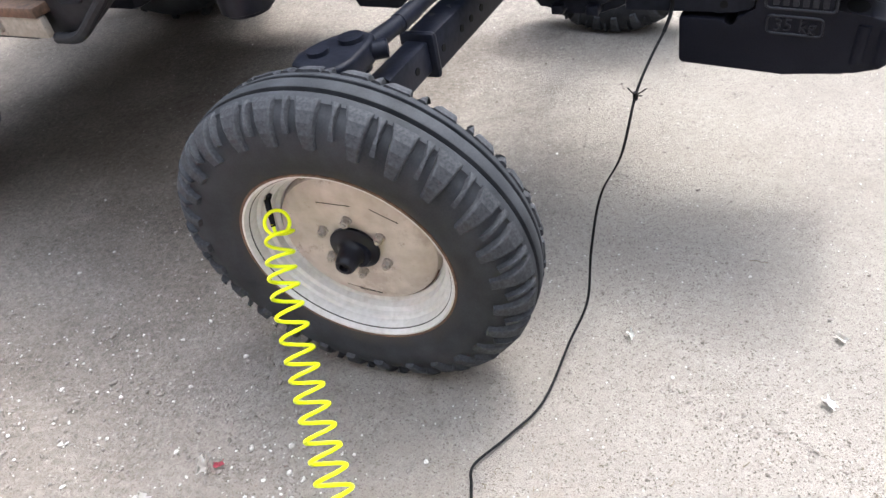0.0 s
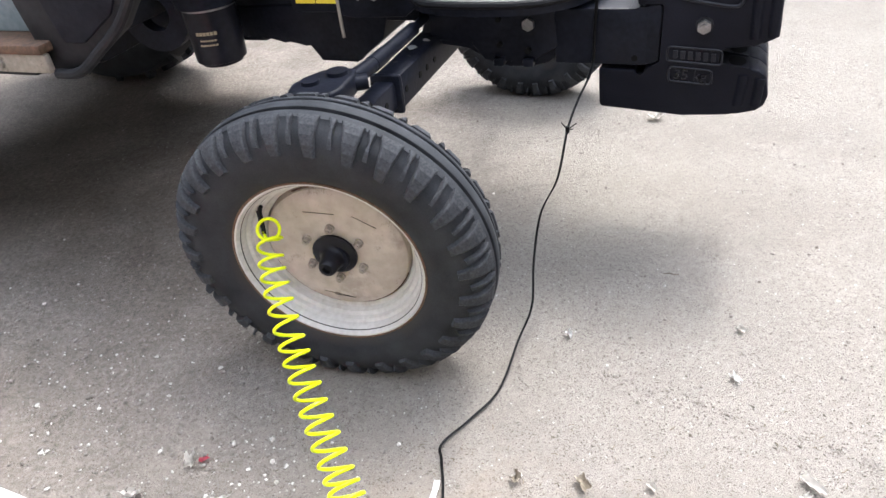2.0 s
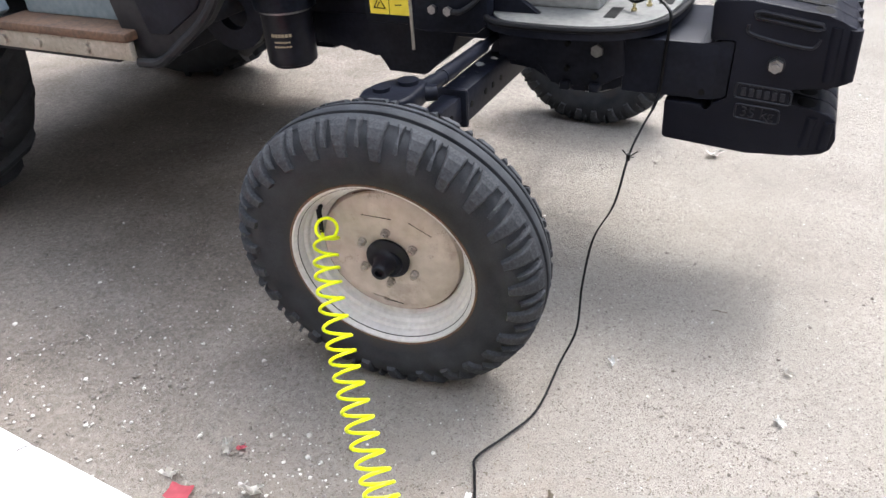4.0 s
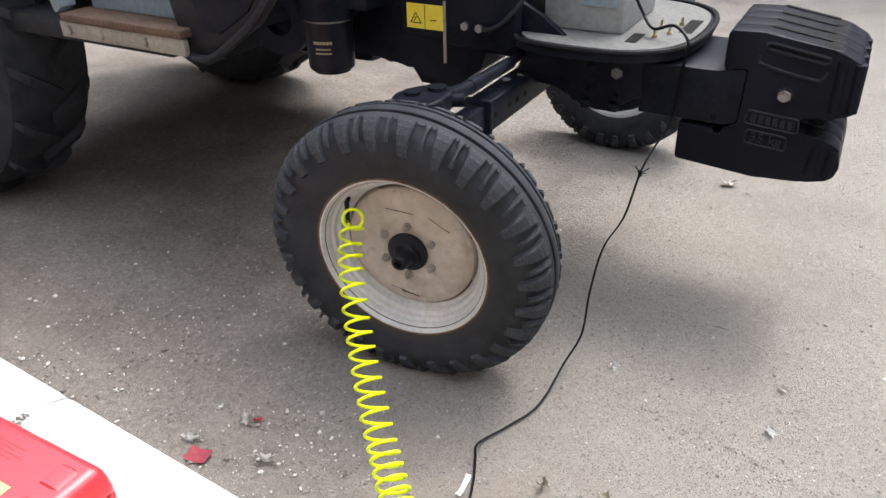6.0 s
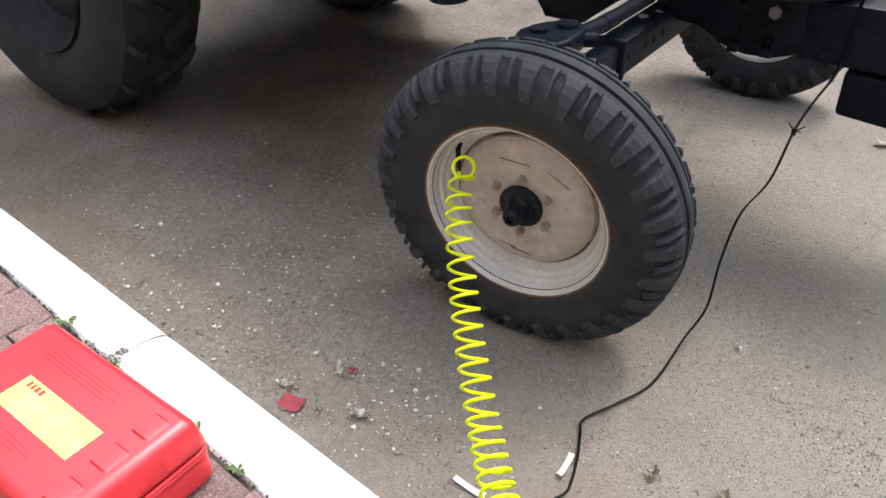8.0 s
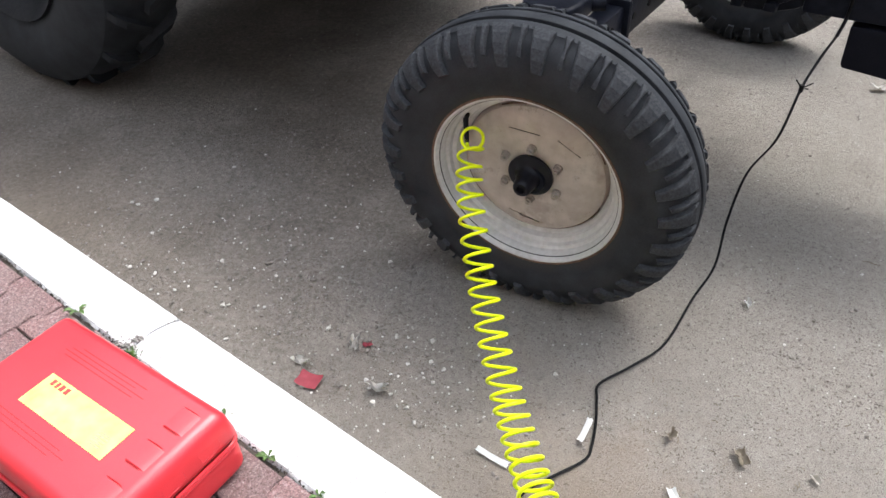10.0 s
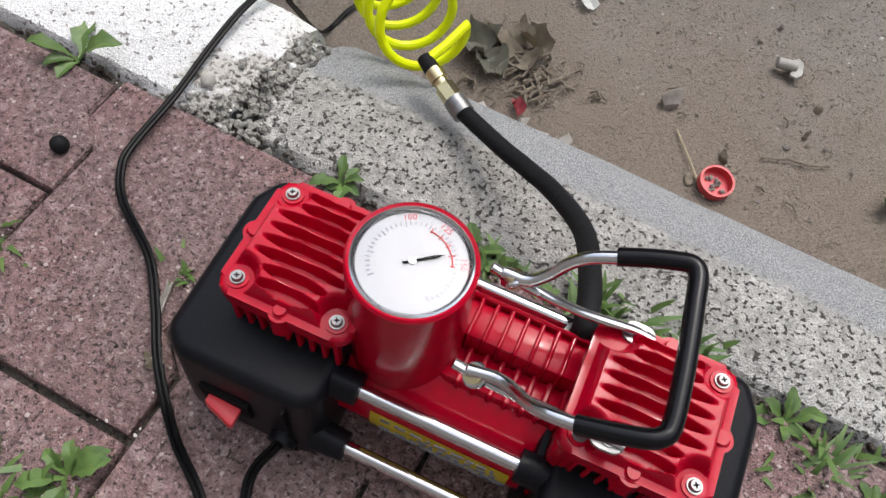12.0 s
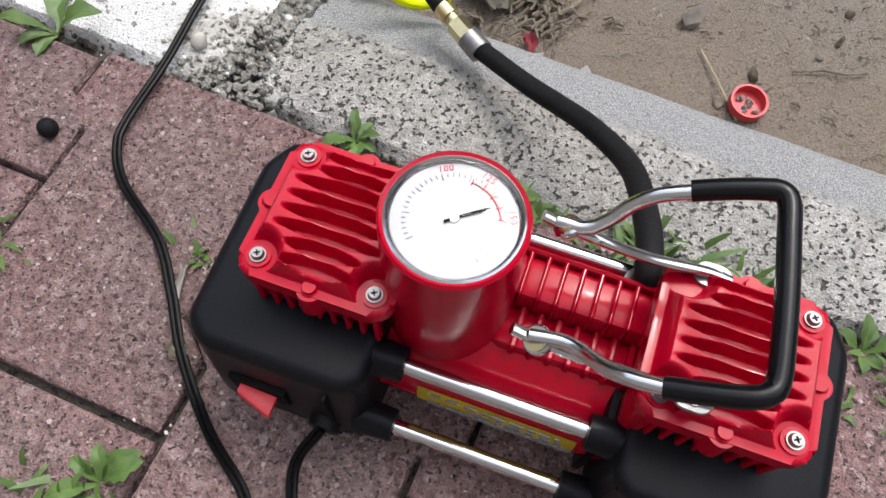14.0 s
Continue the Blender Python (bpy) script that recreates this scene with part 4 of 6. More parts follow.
battery = part("battery", bm, TRAY_GREY, tractor, "pale battery box standing in the tray")
bm = boxed(0.14, 0.24, 0.755, 0.759, 0.80, 0.90)
part("battery_label", bm, CAB_BLUE, battery, "blue battery label", smooth=False)
bm = bmesh.new()
slab(bm, [(-0.096, 0.680), (0.144, 0.715), (0.050, 0.776), (-0.023, 0.815), (-0.096, 0.823)], 0, 0.02, 0.003, m=Matrix(((1, 0, 0, 0), (0, 0, 1, 0.69), (0, 1, 0, 0), (0, 0, 0, 1))))
part("tray_bracket", bm, NAVY, tractor)

# engine, sump and side bracket
bm = bmesh.new()
box(bm, -0.86, -0.04, 0.745, 2 * MID - 0.745, 0.63, 0.98, 0.015)
engine = part("engine_block", bm, NAVY, tractor, "dark painted engine block")
bm = bmesh.new()
slab(bm, [(-0.745, 0.670), (-0.745, 0.593), (-0.615, 0.580), (-0.598, 0.589), (-0.549, 0.572), (-0.533, 0.583), (-0.484, 0.563), (-0.468, 0.574), (-0.414, 0.555), (-0.397, 0.566), (-0.370, 0.514), (-0.250, 0.512), (-0.240, 0.523), (-0.158, 0.582), (-0.125, 0.687)], 0, 0.38, 0.004, m=Matrix(((1, 0, 0, 0), (0, 0, 1, 0.74), (0, 1, 0, 0), (0, 0, 0, 1))))
part("sump", bm, NAVY, tractor, "dark ribbed oil sump")
bm = bmesh.new()
slab(bm, [(-0.237, 0.683), (-0.237, 0.888), (-0.003, 0.893), (-0.003, 0.708), (-0.035, 0.679), (-0.173, 0.676)], 0, 0.05, 0.004, m=Matrix(((1, 0, 0, 0), (0, 0, 1, 0.64), (0, 1, 0, 0), (0, 0, 0, 1))))
side_bracket = part("side_bracket", bm, NAVY, tractor, "thick dark side bracket")
for x, z in ((-0.158, 0.738), (-0.113, 0.736)):
    bm = bmesh.new()
    rod(bm, (x, 0.642, z), (x, 0.628, z), 0.0125, seg=6)
    part("bracket_bolt", bm, STEEL, side_bracket, smooth=False)
bm = bmesh.new()
tube(bm, smooth_line([(-0.10, 0.632, 0.736), (-0.07, 0.625, 0.740), (-0.03, 0.63, 0.768), (0.01, 0.66, 0.83), (0.03, 0.70, 0.92)], 6), 0.0075, 10)
part("brake_pipe", bm, NAVY_DUST, tractor, "dark flexible pipe")
bm = boxed(-0.350, -0.228, 0.634, 0.638, 0.716, 0.786)
sticker = part("warning_sticker", bm, STICKER, tractor, "yellow warning sticker with black pictograms", smooth=False)
for p0, p1 in (((-0.337, 0.732), (-0.320, 0.761)), ((-0.320, 0.761), (-0.301, 0.732)), ((-0.301, 0.732), (-0.337, 0.732)), ((-0.326, 0.736), (-0.318, 0.749)), ((-0.27, 0.742), (-0.25, 0.744))):
    part("pictogram_line", rod(bmesh.new(), (p0[0], 0.6335, p0[1]), (p1[0], 0.6335, p1[1]), 0.0014, seg=6), INK_AND_SHADE, sticker)
part("sticker_fold", boxed(-0.2895, -0.2880, 0.6325, 0.6345, 0.716, 0.786), INK_AND_SHADE, sticker, smooth=False)
bm = boxed(-0.37, -0.21, 0.638, 0.76, 0.69, 0.86, 0.006)
part("sticker_plate", bm, NAVY, tractor)
bm = bmesh.new()
rod(bm, (-0.224, 0.634, 0.80), (-0.226, 0.640, 0.622), 0.0045, seg=10)
part("dipstick_tube", bm, STEP_TAN, tractor, "pale thin tube")

# oil filter
FX, FY = -0.612, 0.598
bm = bmesh.new()
rod(bm, (FX, FY, 0.563), (FX, FY, 0.725), 0.072, 0.075, 36)
bmesh.ops.bevel(bm, geom=[e for e in bm.edges if all(v.co.z < 0.58 for v in e.verts)], offset=0.012, segments=3, affect="EDGES")
oil_filter = part("oil_filter", bm, FILTER_BLACK, tractor, "black spin-on oil filter with pale lettering")
bm = bmesh.new()
rod(bm, (FX, FY, 0.722), (FX, FY, 0.730), 0.0775, seg=36)
part("filter_ring", bm, STEEL, oil_filter)
bm = bmesh.new()
rod(bm, (FX, FY, 0.730), (FX, FY, 0.82), 0.088, 0.10, 30)
box(bm, FX - 0.10, FX + 0.16, FY - 0.02, FY + 0.16, 0.76, 0.90, 0.01)
part("filter_head", bm, NAVY, tractor)
bm = bmesh.new()
for z, w in ((0.664, 0.062), (0.645, 0.048), (0.632, 0.052)):
    for k in range(6):
        a0 = radians(-68) + (k - 3) * w / 6 / 0.0745
        h = 0.0045 if z > 0.66 else 0.0022
        px, py = FX + 0.0752 * math.cos(a0), FY + 0.0752 * math.sin(a0)
        box(bm, -w / 15, w / 15, -0.0008, 0.0008, -h, h, m=Matrix.Translation((px, py, z)) @ Matrix.Rotation(a0 + math.pi / 2, 4, "Z"))
part("filter_print", bm, WHITE_INK, oil_filter, "rows of pale print bars", smooth=False)

# unseen hood, gearbox, cab floor, step and door sill
part("engine_cover", boxed(-1.15, -0.18, 0.70, 2 * MID - 0.70, 0.98, 1.18, 0.04, 4), NAVY, tractor, "dark cover over the engine")
part("gearbox", boxed(-2.5, -1.25, 0.76, 1.33, 0.46, 0.90, 0.03), NAVY, tractor, "dark gearbox housing")
# added block that keeps far-side light from the ground under the cab
part("far_light_block", boxed(-2.4, -0.95, 1.32, 2 * MID - 0.10, 0.34, 0.85, 0.04), NAVY, tractor, "dark block added under the cab against far-side light")
part("cab", boxed(-2.5, -0.84, 0.22, 2 * MID - 0.22, 0.82, 1.20, 0.04), NAVY, tractor, "dark lower body of the tractor cab")
# unseen open hood with stays and hinge, shaped to keep sun off the wheel
bm = bmesh.new()
slab(bm, [(-1.00, 1.40), (0.10, 1.98), (0.17, 2.02), (0.20, 1.96), (0.14, 1.74), (-0.50, 1.40)], 0.0, 0.90, 0.02, m=Matrix(((1, 0, 0, 0), (0, 0, 1, MID - 0.45), (0, 1, 0, 0), (0, 0, 0, 1))))
part("hood_sun_block", bm, NAVY, tractor, "unseen dark hood tilted up over the engine to block the sun")
for y in (MID - 0.30, MID + 0.30):
    part("unseen_hood_stay", rod(bmesh.new(), (-0.55, y, 1.17), (-0.30, y, 1.60), 0.012, seg=10), NAVY, tractor)
part("unseen_hood_hinge", boxed(-1.02, -0.94, MID - 0.35, MID + 0.35, 1.17, 1.42, 0.01), NAVY, tractor)
part("cab_floor", boxed(-2.5, -0.80, 0.14, 2 * MID - 0.14, 0.69, 0.754, 0.01), NAVY_DUST, tractor, "dusty cab floor")
step = part("door_sill", boxed(-1.219, -0.722, 0.116, 0.135, 0.710, 0.756, 0.004), STEP_TAN, tractor, "tan painted sill plate with bolts and a rusty edge")
part("sill_edge", boxed(-1.202, -0.722, 0.110, 0.22, 0.756, 0.780, 0.006), SILL_BROWN, step, "rusty brown sill edge")
for x in (-1.18, -1.048, -0.871):
    bm = bmesh.new()
    rod(bm, (x, 0.117, 0.732), (x, 0.108, 0.732), 0.013, seg=12)
    part("sill_bolt", bm, STEP_TAN, step)
part("door_panel", boxed(-1.169, -0.684, 0.20, 0.22, 0.780, 1.05, 0.006), CAB_BLUE, tractor, "weathered blue-grey lower cab panel")
bm = bmesh.new()
slab(bm, [(-1.235, 0.774), (-1.274, 0.892), (-1.345, 1.040), (-1.257, 1.042), (-1.191, 0.795)], 0, 0.05, 0.006, m=Matrix(((1, 0, 0, 0), (0, 0, 1, 0.12), (0, 1, 0, 0), (0, 0, 0, 1))))
part("cab_corner", bm, CAB_BLUE, tractor)
bm = bmesh.new()
slab(bm, [(-0.759, 0.698), (-0.683, 0.700), (-0.646, 0.715), (-0.506, 0.803), (-0.398, 0.925), (-0.387, 1.005), (-0.818, 0.995), (-0.786, 0.857)], 0, 0.05, 0.010, m=Matrix(((1, 0, 0, 0), (0, 0, 1, 0.15), (0, 1, 0, 0), (0, 0, 0, 1))))
door = part("fender_plate", bm, NAVY_DUST, tractor, "dusty dark corner plate of the cab")
bm = bmesh.new()
slab(bm, [(-0.673, 0.775), (-0.613, 0.776), (-0.506, 0.843), (-0.452, 0.924), (-0.452, 0.984), (-0.732, 0.977)], 0, 0.012, 0.006, m=Matrix(((1, 0, 0, 0), (0, 0, 1, 0.142), (0, 1, 0, 0), (0, 0, 0, 1))))
part("raised_panel", bm, NAVY, door)
bm = bmesh.new()
tube(bm, smooth_line([(-0.721, 0.135, 0.704), (-0.646, 0.133, 0.712), (-0.56, 0.133, 0.767), (-0.473, 0.135, 0.834), (-0.398, 0.140, 0.935), (-0.387, 0.150, 1.005)], 6), 0.0125, 10)
part("edge_tube", bm, NAVY_DUST, door, "dusty tube along the plate's edge")
bm = bmesh.new()
rod(bm, (-0.586, 0.14, 0.905), (-0.586, 0.125, 0.905), 0.022, seg=18)
part("plate_knob", bm, NAVY, door)
bm = bmesh.new()
rod(bm, (-0.844, 0.19, 0.92), (-0.844, 0.19, 1.0), 0.005, seg=8)
box(bm, -0.86, -0.794, 0.186, 0.196, 0.885, 0.925, 0.003)
part("latch", bm, INK_AND_SHADE, tractor)
bm = bmesh.new()
lathe(bm, [(-0.02, 0.05), (-0.02, 0.11), (0.02, 0.11), (0.02, 0.05)], 24)
part("belt_pulley", bm, NAVY, tractor, m=axis_pose((-0.80, 0.60, 0.70), (0.1, -1, 0)))


# ---- rear wheels ----
def rear_lug(side, s):
    R, W = 0.67, 0.34
    bm = bmesh.new()
    rows = []
    for i in range(7):
        f = i / 6
        x = (-W / 2 + 0.012 - f * (W / 2 + 0.002)) if side else (-W / 2 - 0.012 + f * (W / 2 + 0.002))
        a = f * 0.19 * s
        rr = R - (0.0 if f < 0.7 else (f - 0.7) ** 2 * 0.9)
        rows.append([bm.verts.new((x, q * math.cos(b), q * math.sin(b))) for q, b in ((rr - 0.045, a - 0.036), (rr, a - 0.025), (rr, a + 0.025), (rr - 0.045, a + 0.036))])
    for r0, r1 in zip(rows, rows[1:]):
        for i in range(3):
            bm.faces.new((r0[i], r0[i + 1], r1[i + 1], r1[i]))
    bm.faces.new(rows[0])
    bm.faces.new(rows[-1])
    bmesh.ops.recalc_face_normals(bm, faces=bm.faces)
    me = bpy.data.meshes.new("tread_lug")
    bm.to_mesh(me)
    bm.free()
    me.materials.append(RUBBER)
    return me


def rear_wheel(at, s, label):
    R, W = 0.67, 0.34  # tread radius and width
    bm = bmesh.new()
    lathe(bm, [(-0.03, 0.37), (0.0, 0.42), (0.02, 0.50), (0.01, 0.58), (-0.02, 0.625), (-0.08, 0.642), (-W / 2, 0.646), (-W + 0.08, 0.642), (-W + 0.02, 0.625), (-W - 0.01, 0.58), (-W - 0.02, 0.50), (-W, 0.42), (-W + 0.03, 0.37)], 72)
    m = axis_pose(at, (0, -1 * s, 0))
    inv = m.inverted()
    for v in bm.verts:
        z = (m @ v.co).z
        if z < 0.003:
            v.co += inv.to_3x3() @ Vector((0, 0, 0.003 - z))
    disc = bmesh.new()
    lathe(disc, [(-0.10, 0.0), (-0.09, 0.20), (-0.13, 0.30), (-0.06, 0.345), (-0.02, 0.372), (0.0, 0.392), (-0.01, 0.396), (-0.06, 0.37), (-0.20, 0.34), (-0.20, 0.0)], 60, closed=False)
    wheel = part("rear_wheel", disc, NAVY_DUST, tractor, label, m=m)
    part("tyre", bm, RUBBER, wheel, "large black rear tyre with slanting lugs")
    kinds = [rear_lug(0, s), rear_lug(1, s)]
    for k in range(40):
        lug = new("tread_lug", kinds[k % 2])
        lug.parent = wheel
        lug.matrix_basis = Matrix.Rotation(2 * math.pi * k / 40, 4, "X")


rear_wheel((-2.15, 0.075, 0.655), 1, "large rear wheel with a dark dusty rim")
rear_wheel((-2.15, 2 * MID + 0.08, 0.655), -1, "large rear wheel on the far side")
part("rear_axle", rod(bmesh.new(), (-2.15, 0.40, 0.655), (-2.15, 2 * MID - 0.40, 0.655), 0.13, seg=28), NAVY, tractor, "dark rear axle housing")
for y0 in (-0.02, 2 * MID - 0.40):
    bm = bmesh.new()
    arc = [(-2.15 + r * math.cos(radians(q)), 0.655 + r * math.sin(radians(q))) for r, qs in ((0.74, range(20, 171, 10)), (0.715, range(170, 19, -10))) for q in qs]
    slab(bm, arc, 0.0, 0.42, 0.004, m=Matrix(((1, 0, 0, 0), (0, 0, 1, y0), (0, 1, 0, 0), (0, 0, 0, 1))))
    part("rear_fender", bm, NAVY, tractor, "dark rear mudguard")


# ---- front weights hanging on the carrier, each its own casting ----
UP_SIDE = Matrix(((1, 0, 0, 0), (0, 0, 1, 0), (0, 1, 0, 0), (0, 0, 0, 1)))


def front_weight():
    ob = thing("front_weight", Matrix(), "black cast-iron 35 kg slab weight hooked on the tractor's front carrier", "weight", group="front weights")
    outline = [(0.603, 0.788), (0.612, 0.797), (0.690, 0.797), (0.845, 0.768), (0.862, 0.765), (0.875, 0.756), (0.905, 0.742), (0.919, 0.722), (0.921, 0.640), (0.912, 0.616), (0.888, 0.606), (0.866, 0.604), (0.862, 0.598), (0.800, 0.600), (0.792, 0.594), (0.788, 0.562), (0.794, 0.555), (0.860, 0.547), (0.884, 0.541), (0.902, 0.526), (0.911, 0.478), (0.903, 0.452), (0.885, 0.438), (0.842, 0.436), (0.825, 0.426), (0.717, 0.423), (0.515, 0.442), (0.509, 0.450), (0.509, 0.545), (0.600, 0.540), (0.604, 0.524), (0.618, 0.524), (0.622, 0.545), (0.640, 0.553), (0.662, 0.560), (0.668, 0.700), (0.660, 0.708), (0.628, 0.708), (0.612, 0.698), (0.603, 0.704)]
    bm = bmesh.new()
    slab(bm, outline, 0.0, 0.079, 0.005, m=UP_SIDE)
    body = part("casting", bm, IRON, ob)
    # grip recess ridge and mark frames in lighter iron for highlights, end ribs
    bm = bmesh.new()
    pts = [(0.695, 0.770), (0.70, 0.758), (0.83, 0.735), (0.842, 0.738), (0.838, 0.748), (0.71, 0.773), (0.695, 0.770)]
    tube(bm, [Vector((x, -0.001, z)) for x, z in pts], 0.0045, 6)
    part("grip_rim", bm, IRON_HIGHLIGHT, body)
    # grip recess as a flat black piece, painting the shade inside
    bm = bmesh.new()
    slab(bm, [(0.707, 0.766), (0.705, 0.760), (0.828, 0.738), (0.834, 0.743)], -0.0012, 0.004, m=UP_SIDE)
    part("grip_recess", bm, INK_AND_SHADE, body, smooth=False)
    bm = bmesh.new()
    tube(bm, smooth_line([(0.685, -0.0005, 0.742), (0.69, -0.0005, 0.722), (0.75, -0.0005, 0.705), (0.815, -0.0005, 0.694), (0.832, -0.0005, 0.700), (0.838, -0.0005, 0.715)], 5), 0.0045, 6)
    part("grip_rib", bm, IRON_HIGHLIGHT, body)
    for x0, z0, x1, z1 in ((0.868, 0.742, 0.868, 0.618), (0.906, 0.738, 0.906, 0.622), (0.852, 0.530, 0.844, 0.452), (0.890, 0.522, 0.884, 0.452)):
        part("end_rib", tube(bmesh.new(), [(x0, 0.0075, z0), (x1, 0.0075, z1)], 0.0145, 12), IRON, body)
    for x0, x1, z0, z1, lean in ((0.675, 0.800, 0.566, 0.602, -0.012), (0.680, 0.780, 0.515, 0.551, -0.010)):
        bm = bmesh.new()
        ring = [(p[0], -0.0005, p[1] + lean * (p[0] - x0) / (x1 - x0)) for p in rounded(x0, x1, z0, z1, 0.008, 3)]
        tube(bm, ring + ring[:1], 0.0030, 6)
        part("mark_frame", bm, IRON_HIGHLIGHT, body)
    # raised marks and bars, their highlights painted in the lighter iron
    letters("35 kg", 0.036, 0.003, pose(0.730, -0.0008, 0.528, 90, 5, 0), IRON_HIGHLIGHT, body, "raised_mark")
    bm = bmesh.new()
    for k in range(6):
        box(bm, 0.688 + k * 0.0175, 0.699 + k * 0.0175, -0.0028, 0.001, 0.572 - k * 0.0018, 0.592 - k * 0.0018, 0.001, 1)
    part("raised_bars", bm, IRON_HIGHLIGHT, body, "row of raised bars", smooth=False)
    # rod holes: black ovals on the casting that paint their shade
    for x, z, lean in ((0.838, 0.7703, 0.185), (0.835, 0.5512, 0.12)):
        bm = bmesh.new()
        slab(bm, [(0.021 * math.cos(a), 0.030 * math.sin(a)) for a in [k * math.pi / 8 for k in range(16)]], -0.0014, 0.0006, m=Matrix.Translation((x, 0.042, z - (0.0012 if lean else 0))) @ Matrix.Rotation(lean, 4, "Y"))
        part("rod_hole", bm, INK_AND_SHADE, body, "round hole, its shade a black disc", smooth=False)
    # top slot: a black strip that paints its shade
    bm = bmesh.new()
    slab(bm, rounded(-0.072, 0.072, -0.009, 0.009, 0.008, 3), 0.0, 0.0018, m=Matrix.Translation((0.765, 0.074, 0.7838)) @ Matrix.Rotation(radians(10.6), 4, "Y"))
    part("top_slot", bm, INK_AND_SHADE, body, "slot in the top, its shade a black strip", smooth=False)
    return ob


first_weight = front_weight()
first_weight.matrix_basis = TRACTOR @ HANG
for k in range(1, 4):
    copy_thing(first_weight, TRACTOR @ Matrix.Translation((0, 0.083 * k, 0)) @ HANG)
bolt = thing("tie_bolt", TRACTOR @ HANG @ pose(0.756, 0, 0.652), "shiny steel nut on the rod through the front weights", "bolt")
bm = bmesh.new()
rod(bm, (0, 0.002, 0), (0, -0.005, 0), 0.0200, seg=28)
part("washer", bm, NAVY_DUST, bolt)
bm = bmesh.new()
rod(bm, (0, -0.005, 0), (0, -0.019, 0), 0.0165, seg=6)
rod(bm, (0, -0.019, 0), (0, -0.027, 0), 0.009, seg=16)
part("nut", bm, STEEL, bolt, smooth=False)

# loose wires over the tray, clipped to the battery
wires = tagged(part("battery_wire", tube(bmesh.new(), smooth_line([TRACTOR @ Vector(p) for p in ((0.22, 0.83, 0.90), (0.29, 0.82, 0.79), (0.34, 0.77, 0.755), (0.40, 0.74, 0.775), (0.448, 0.695, 0.755), (0.452, 0.680, 0.71), (0.447, 0.684, 0.64), (0.445, 0.684, 0.56), (0.441, 0.637, 0.53))], 8), 0.0042, 8), CORD), "black wire running from the battery over the tray's rim", "wire")


# ---- red carrying case on the pavement ----
def carrying_case():
    ob = thing("carrying_case", kerb_pose(-0.637, 0.272, PAVE, 4.0), "closed red blow-moulded plastic case with a yellow label", "case")
    L, W = 0.222, 0.130
    lid = bmesh.new()
    box(lid, -L, L, -W, W, 0.078, 0.146, 0.019, 5)
    for v in lid.verts:
        k = max(0, (v.co.z - 0.10) / 0.046)
        v.co.x *= 1 - 0.045 * k
        v.co.y *= 1 - 0.055 * k
    lid_ob = part("lid", lid, CASE_RED, ob)
    base = bmesh.new()
    box(base, -L * 0.995, L * 0.995, -W * 0.99, W * 0.99, 0.002, 0.072, 0.022, 5)
    part("base", base, CASE_RED, ob)
    part("seam", boxed(-L + 0.012, L - 0.012, -W + 0.012, W - 0.012, 0.066, 0.085), CASE_LINE_SHADE, ob, "parting seam, its shade in darker red", smooth=False)
    for z in (0.0755, 0.0825):
        ridge = bmesh.new()
        ring = [Vector((x, y, z)) for x, y in rounded(-L - 0.001, L + 0.001, -W - 0.001, W + 0.001, 0.03, 5)]
        tube(ridge, ring + ring[:1], 0.0028, 6)
        part("seam_lip", ridge, CASE_RED, lid_ob)
    top = 0.146
    label = part("label", boxed(-0.098, 0.118, -0.043, 0.022, top - 0.001, top + 0.0008), LABEL_YELLOW, lid_ob, "lemon-yellow paper label with printed bars", smooth=False)
    bm = bmesh.new()
    for k, (x, w) in enumerate(((-0.082, 0.008), (-0.070, 0.007), (-0.059, 0.009), (-0.046, 0.009))):
        box(bm, x, x + w, 0.004, 0.016, top + 0.0008, top + 0.0012)
    part("label_mark", bm, RED_INK, label, "row of dark red bars", smooth=False)
    bm = bmesh.new()
    for k in range(5):
        box(bm, 0.075, 0.100, -0.033 + k * 0.0055, -0.0305 + k * 0.0055, top + 0.0012, top + 0.0016)
    part("label_lines", bm, GREY_INK, label, "grey lines", smooth=False)
    # moulded lines along the lid, groove shade in darker red, and tabs over its end
    for y, x0, x1 in ((0.060, -0.12, 0.06), (0.068, -0.13, 0.08), (0.076, -0.12, 0.05), (0.084, -0.10, 0.07), (-0.066, -0.13, 0.05), (-0.074, -0.12, 0.07), (-0.082, -0.13, 0.04)):
        part("moulded_line", boxed(x0, x1, y - 0.0008, y + 0.0008, top - 0.001, top + 0.0004), CASE_LINE_SHADE, lid_ob, "fine moulded line, its shade in darker red", smooth=False)
    for y in (-0.075, 0.0, 0.072):
        bm = bmesh.new()
        half = 0.022
        path = [(0.150, top), (0.180, top), (0.198, top - 0.006), (0.211, top - 0.018), (0.2175, top - 0.035), (0.2200, top - 0.048)]
        rows = []
        for x, z in path:
            rows.append([bm.verts.new((x + e * 0.55, y + s * half, z + e)) for s, e in ((-1, -0.001), (-0.9, 0.003), (0.9, 0.003), (1, -0.001))])
        for r0, r1 in zip(rows, rows[1:]):
            for i in range(3):
                bm.faces.new((r0[i], r0[i + 1], r1[i + 1], r1[i]))
        bm.faces.new(rows[0])
        bm.faces.new(rows[-1])
        tab = part("moulded_tab", bm, CASE_RED, lid_ob)
        # dark red strip painting the shade round the tab
        line = bmesh.new()
        ring = [(0.205, y + half, top - 0.011), (0.180, y + half, top + 0.0005), (0.152, y + half, top + 0.0005), (0.152, y - half, top + 0.0005), (0.180, y - half, top + 0.0005), (0.205, y - half, top - 0.011)]
        tube(line, ring, 0.0011, 5)
        part("tab_outline", line, CASE_LINE_SHADE, tab, "fine outline, its shade in darker red")
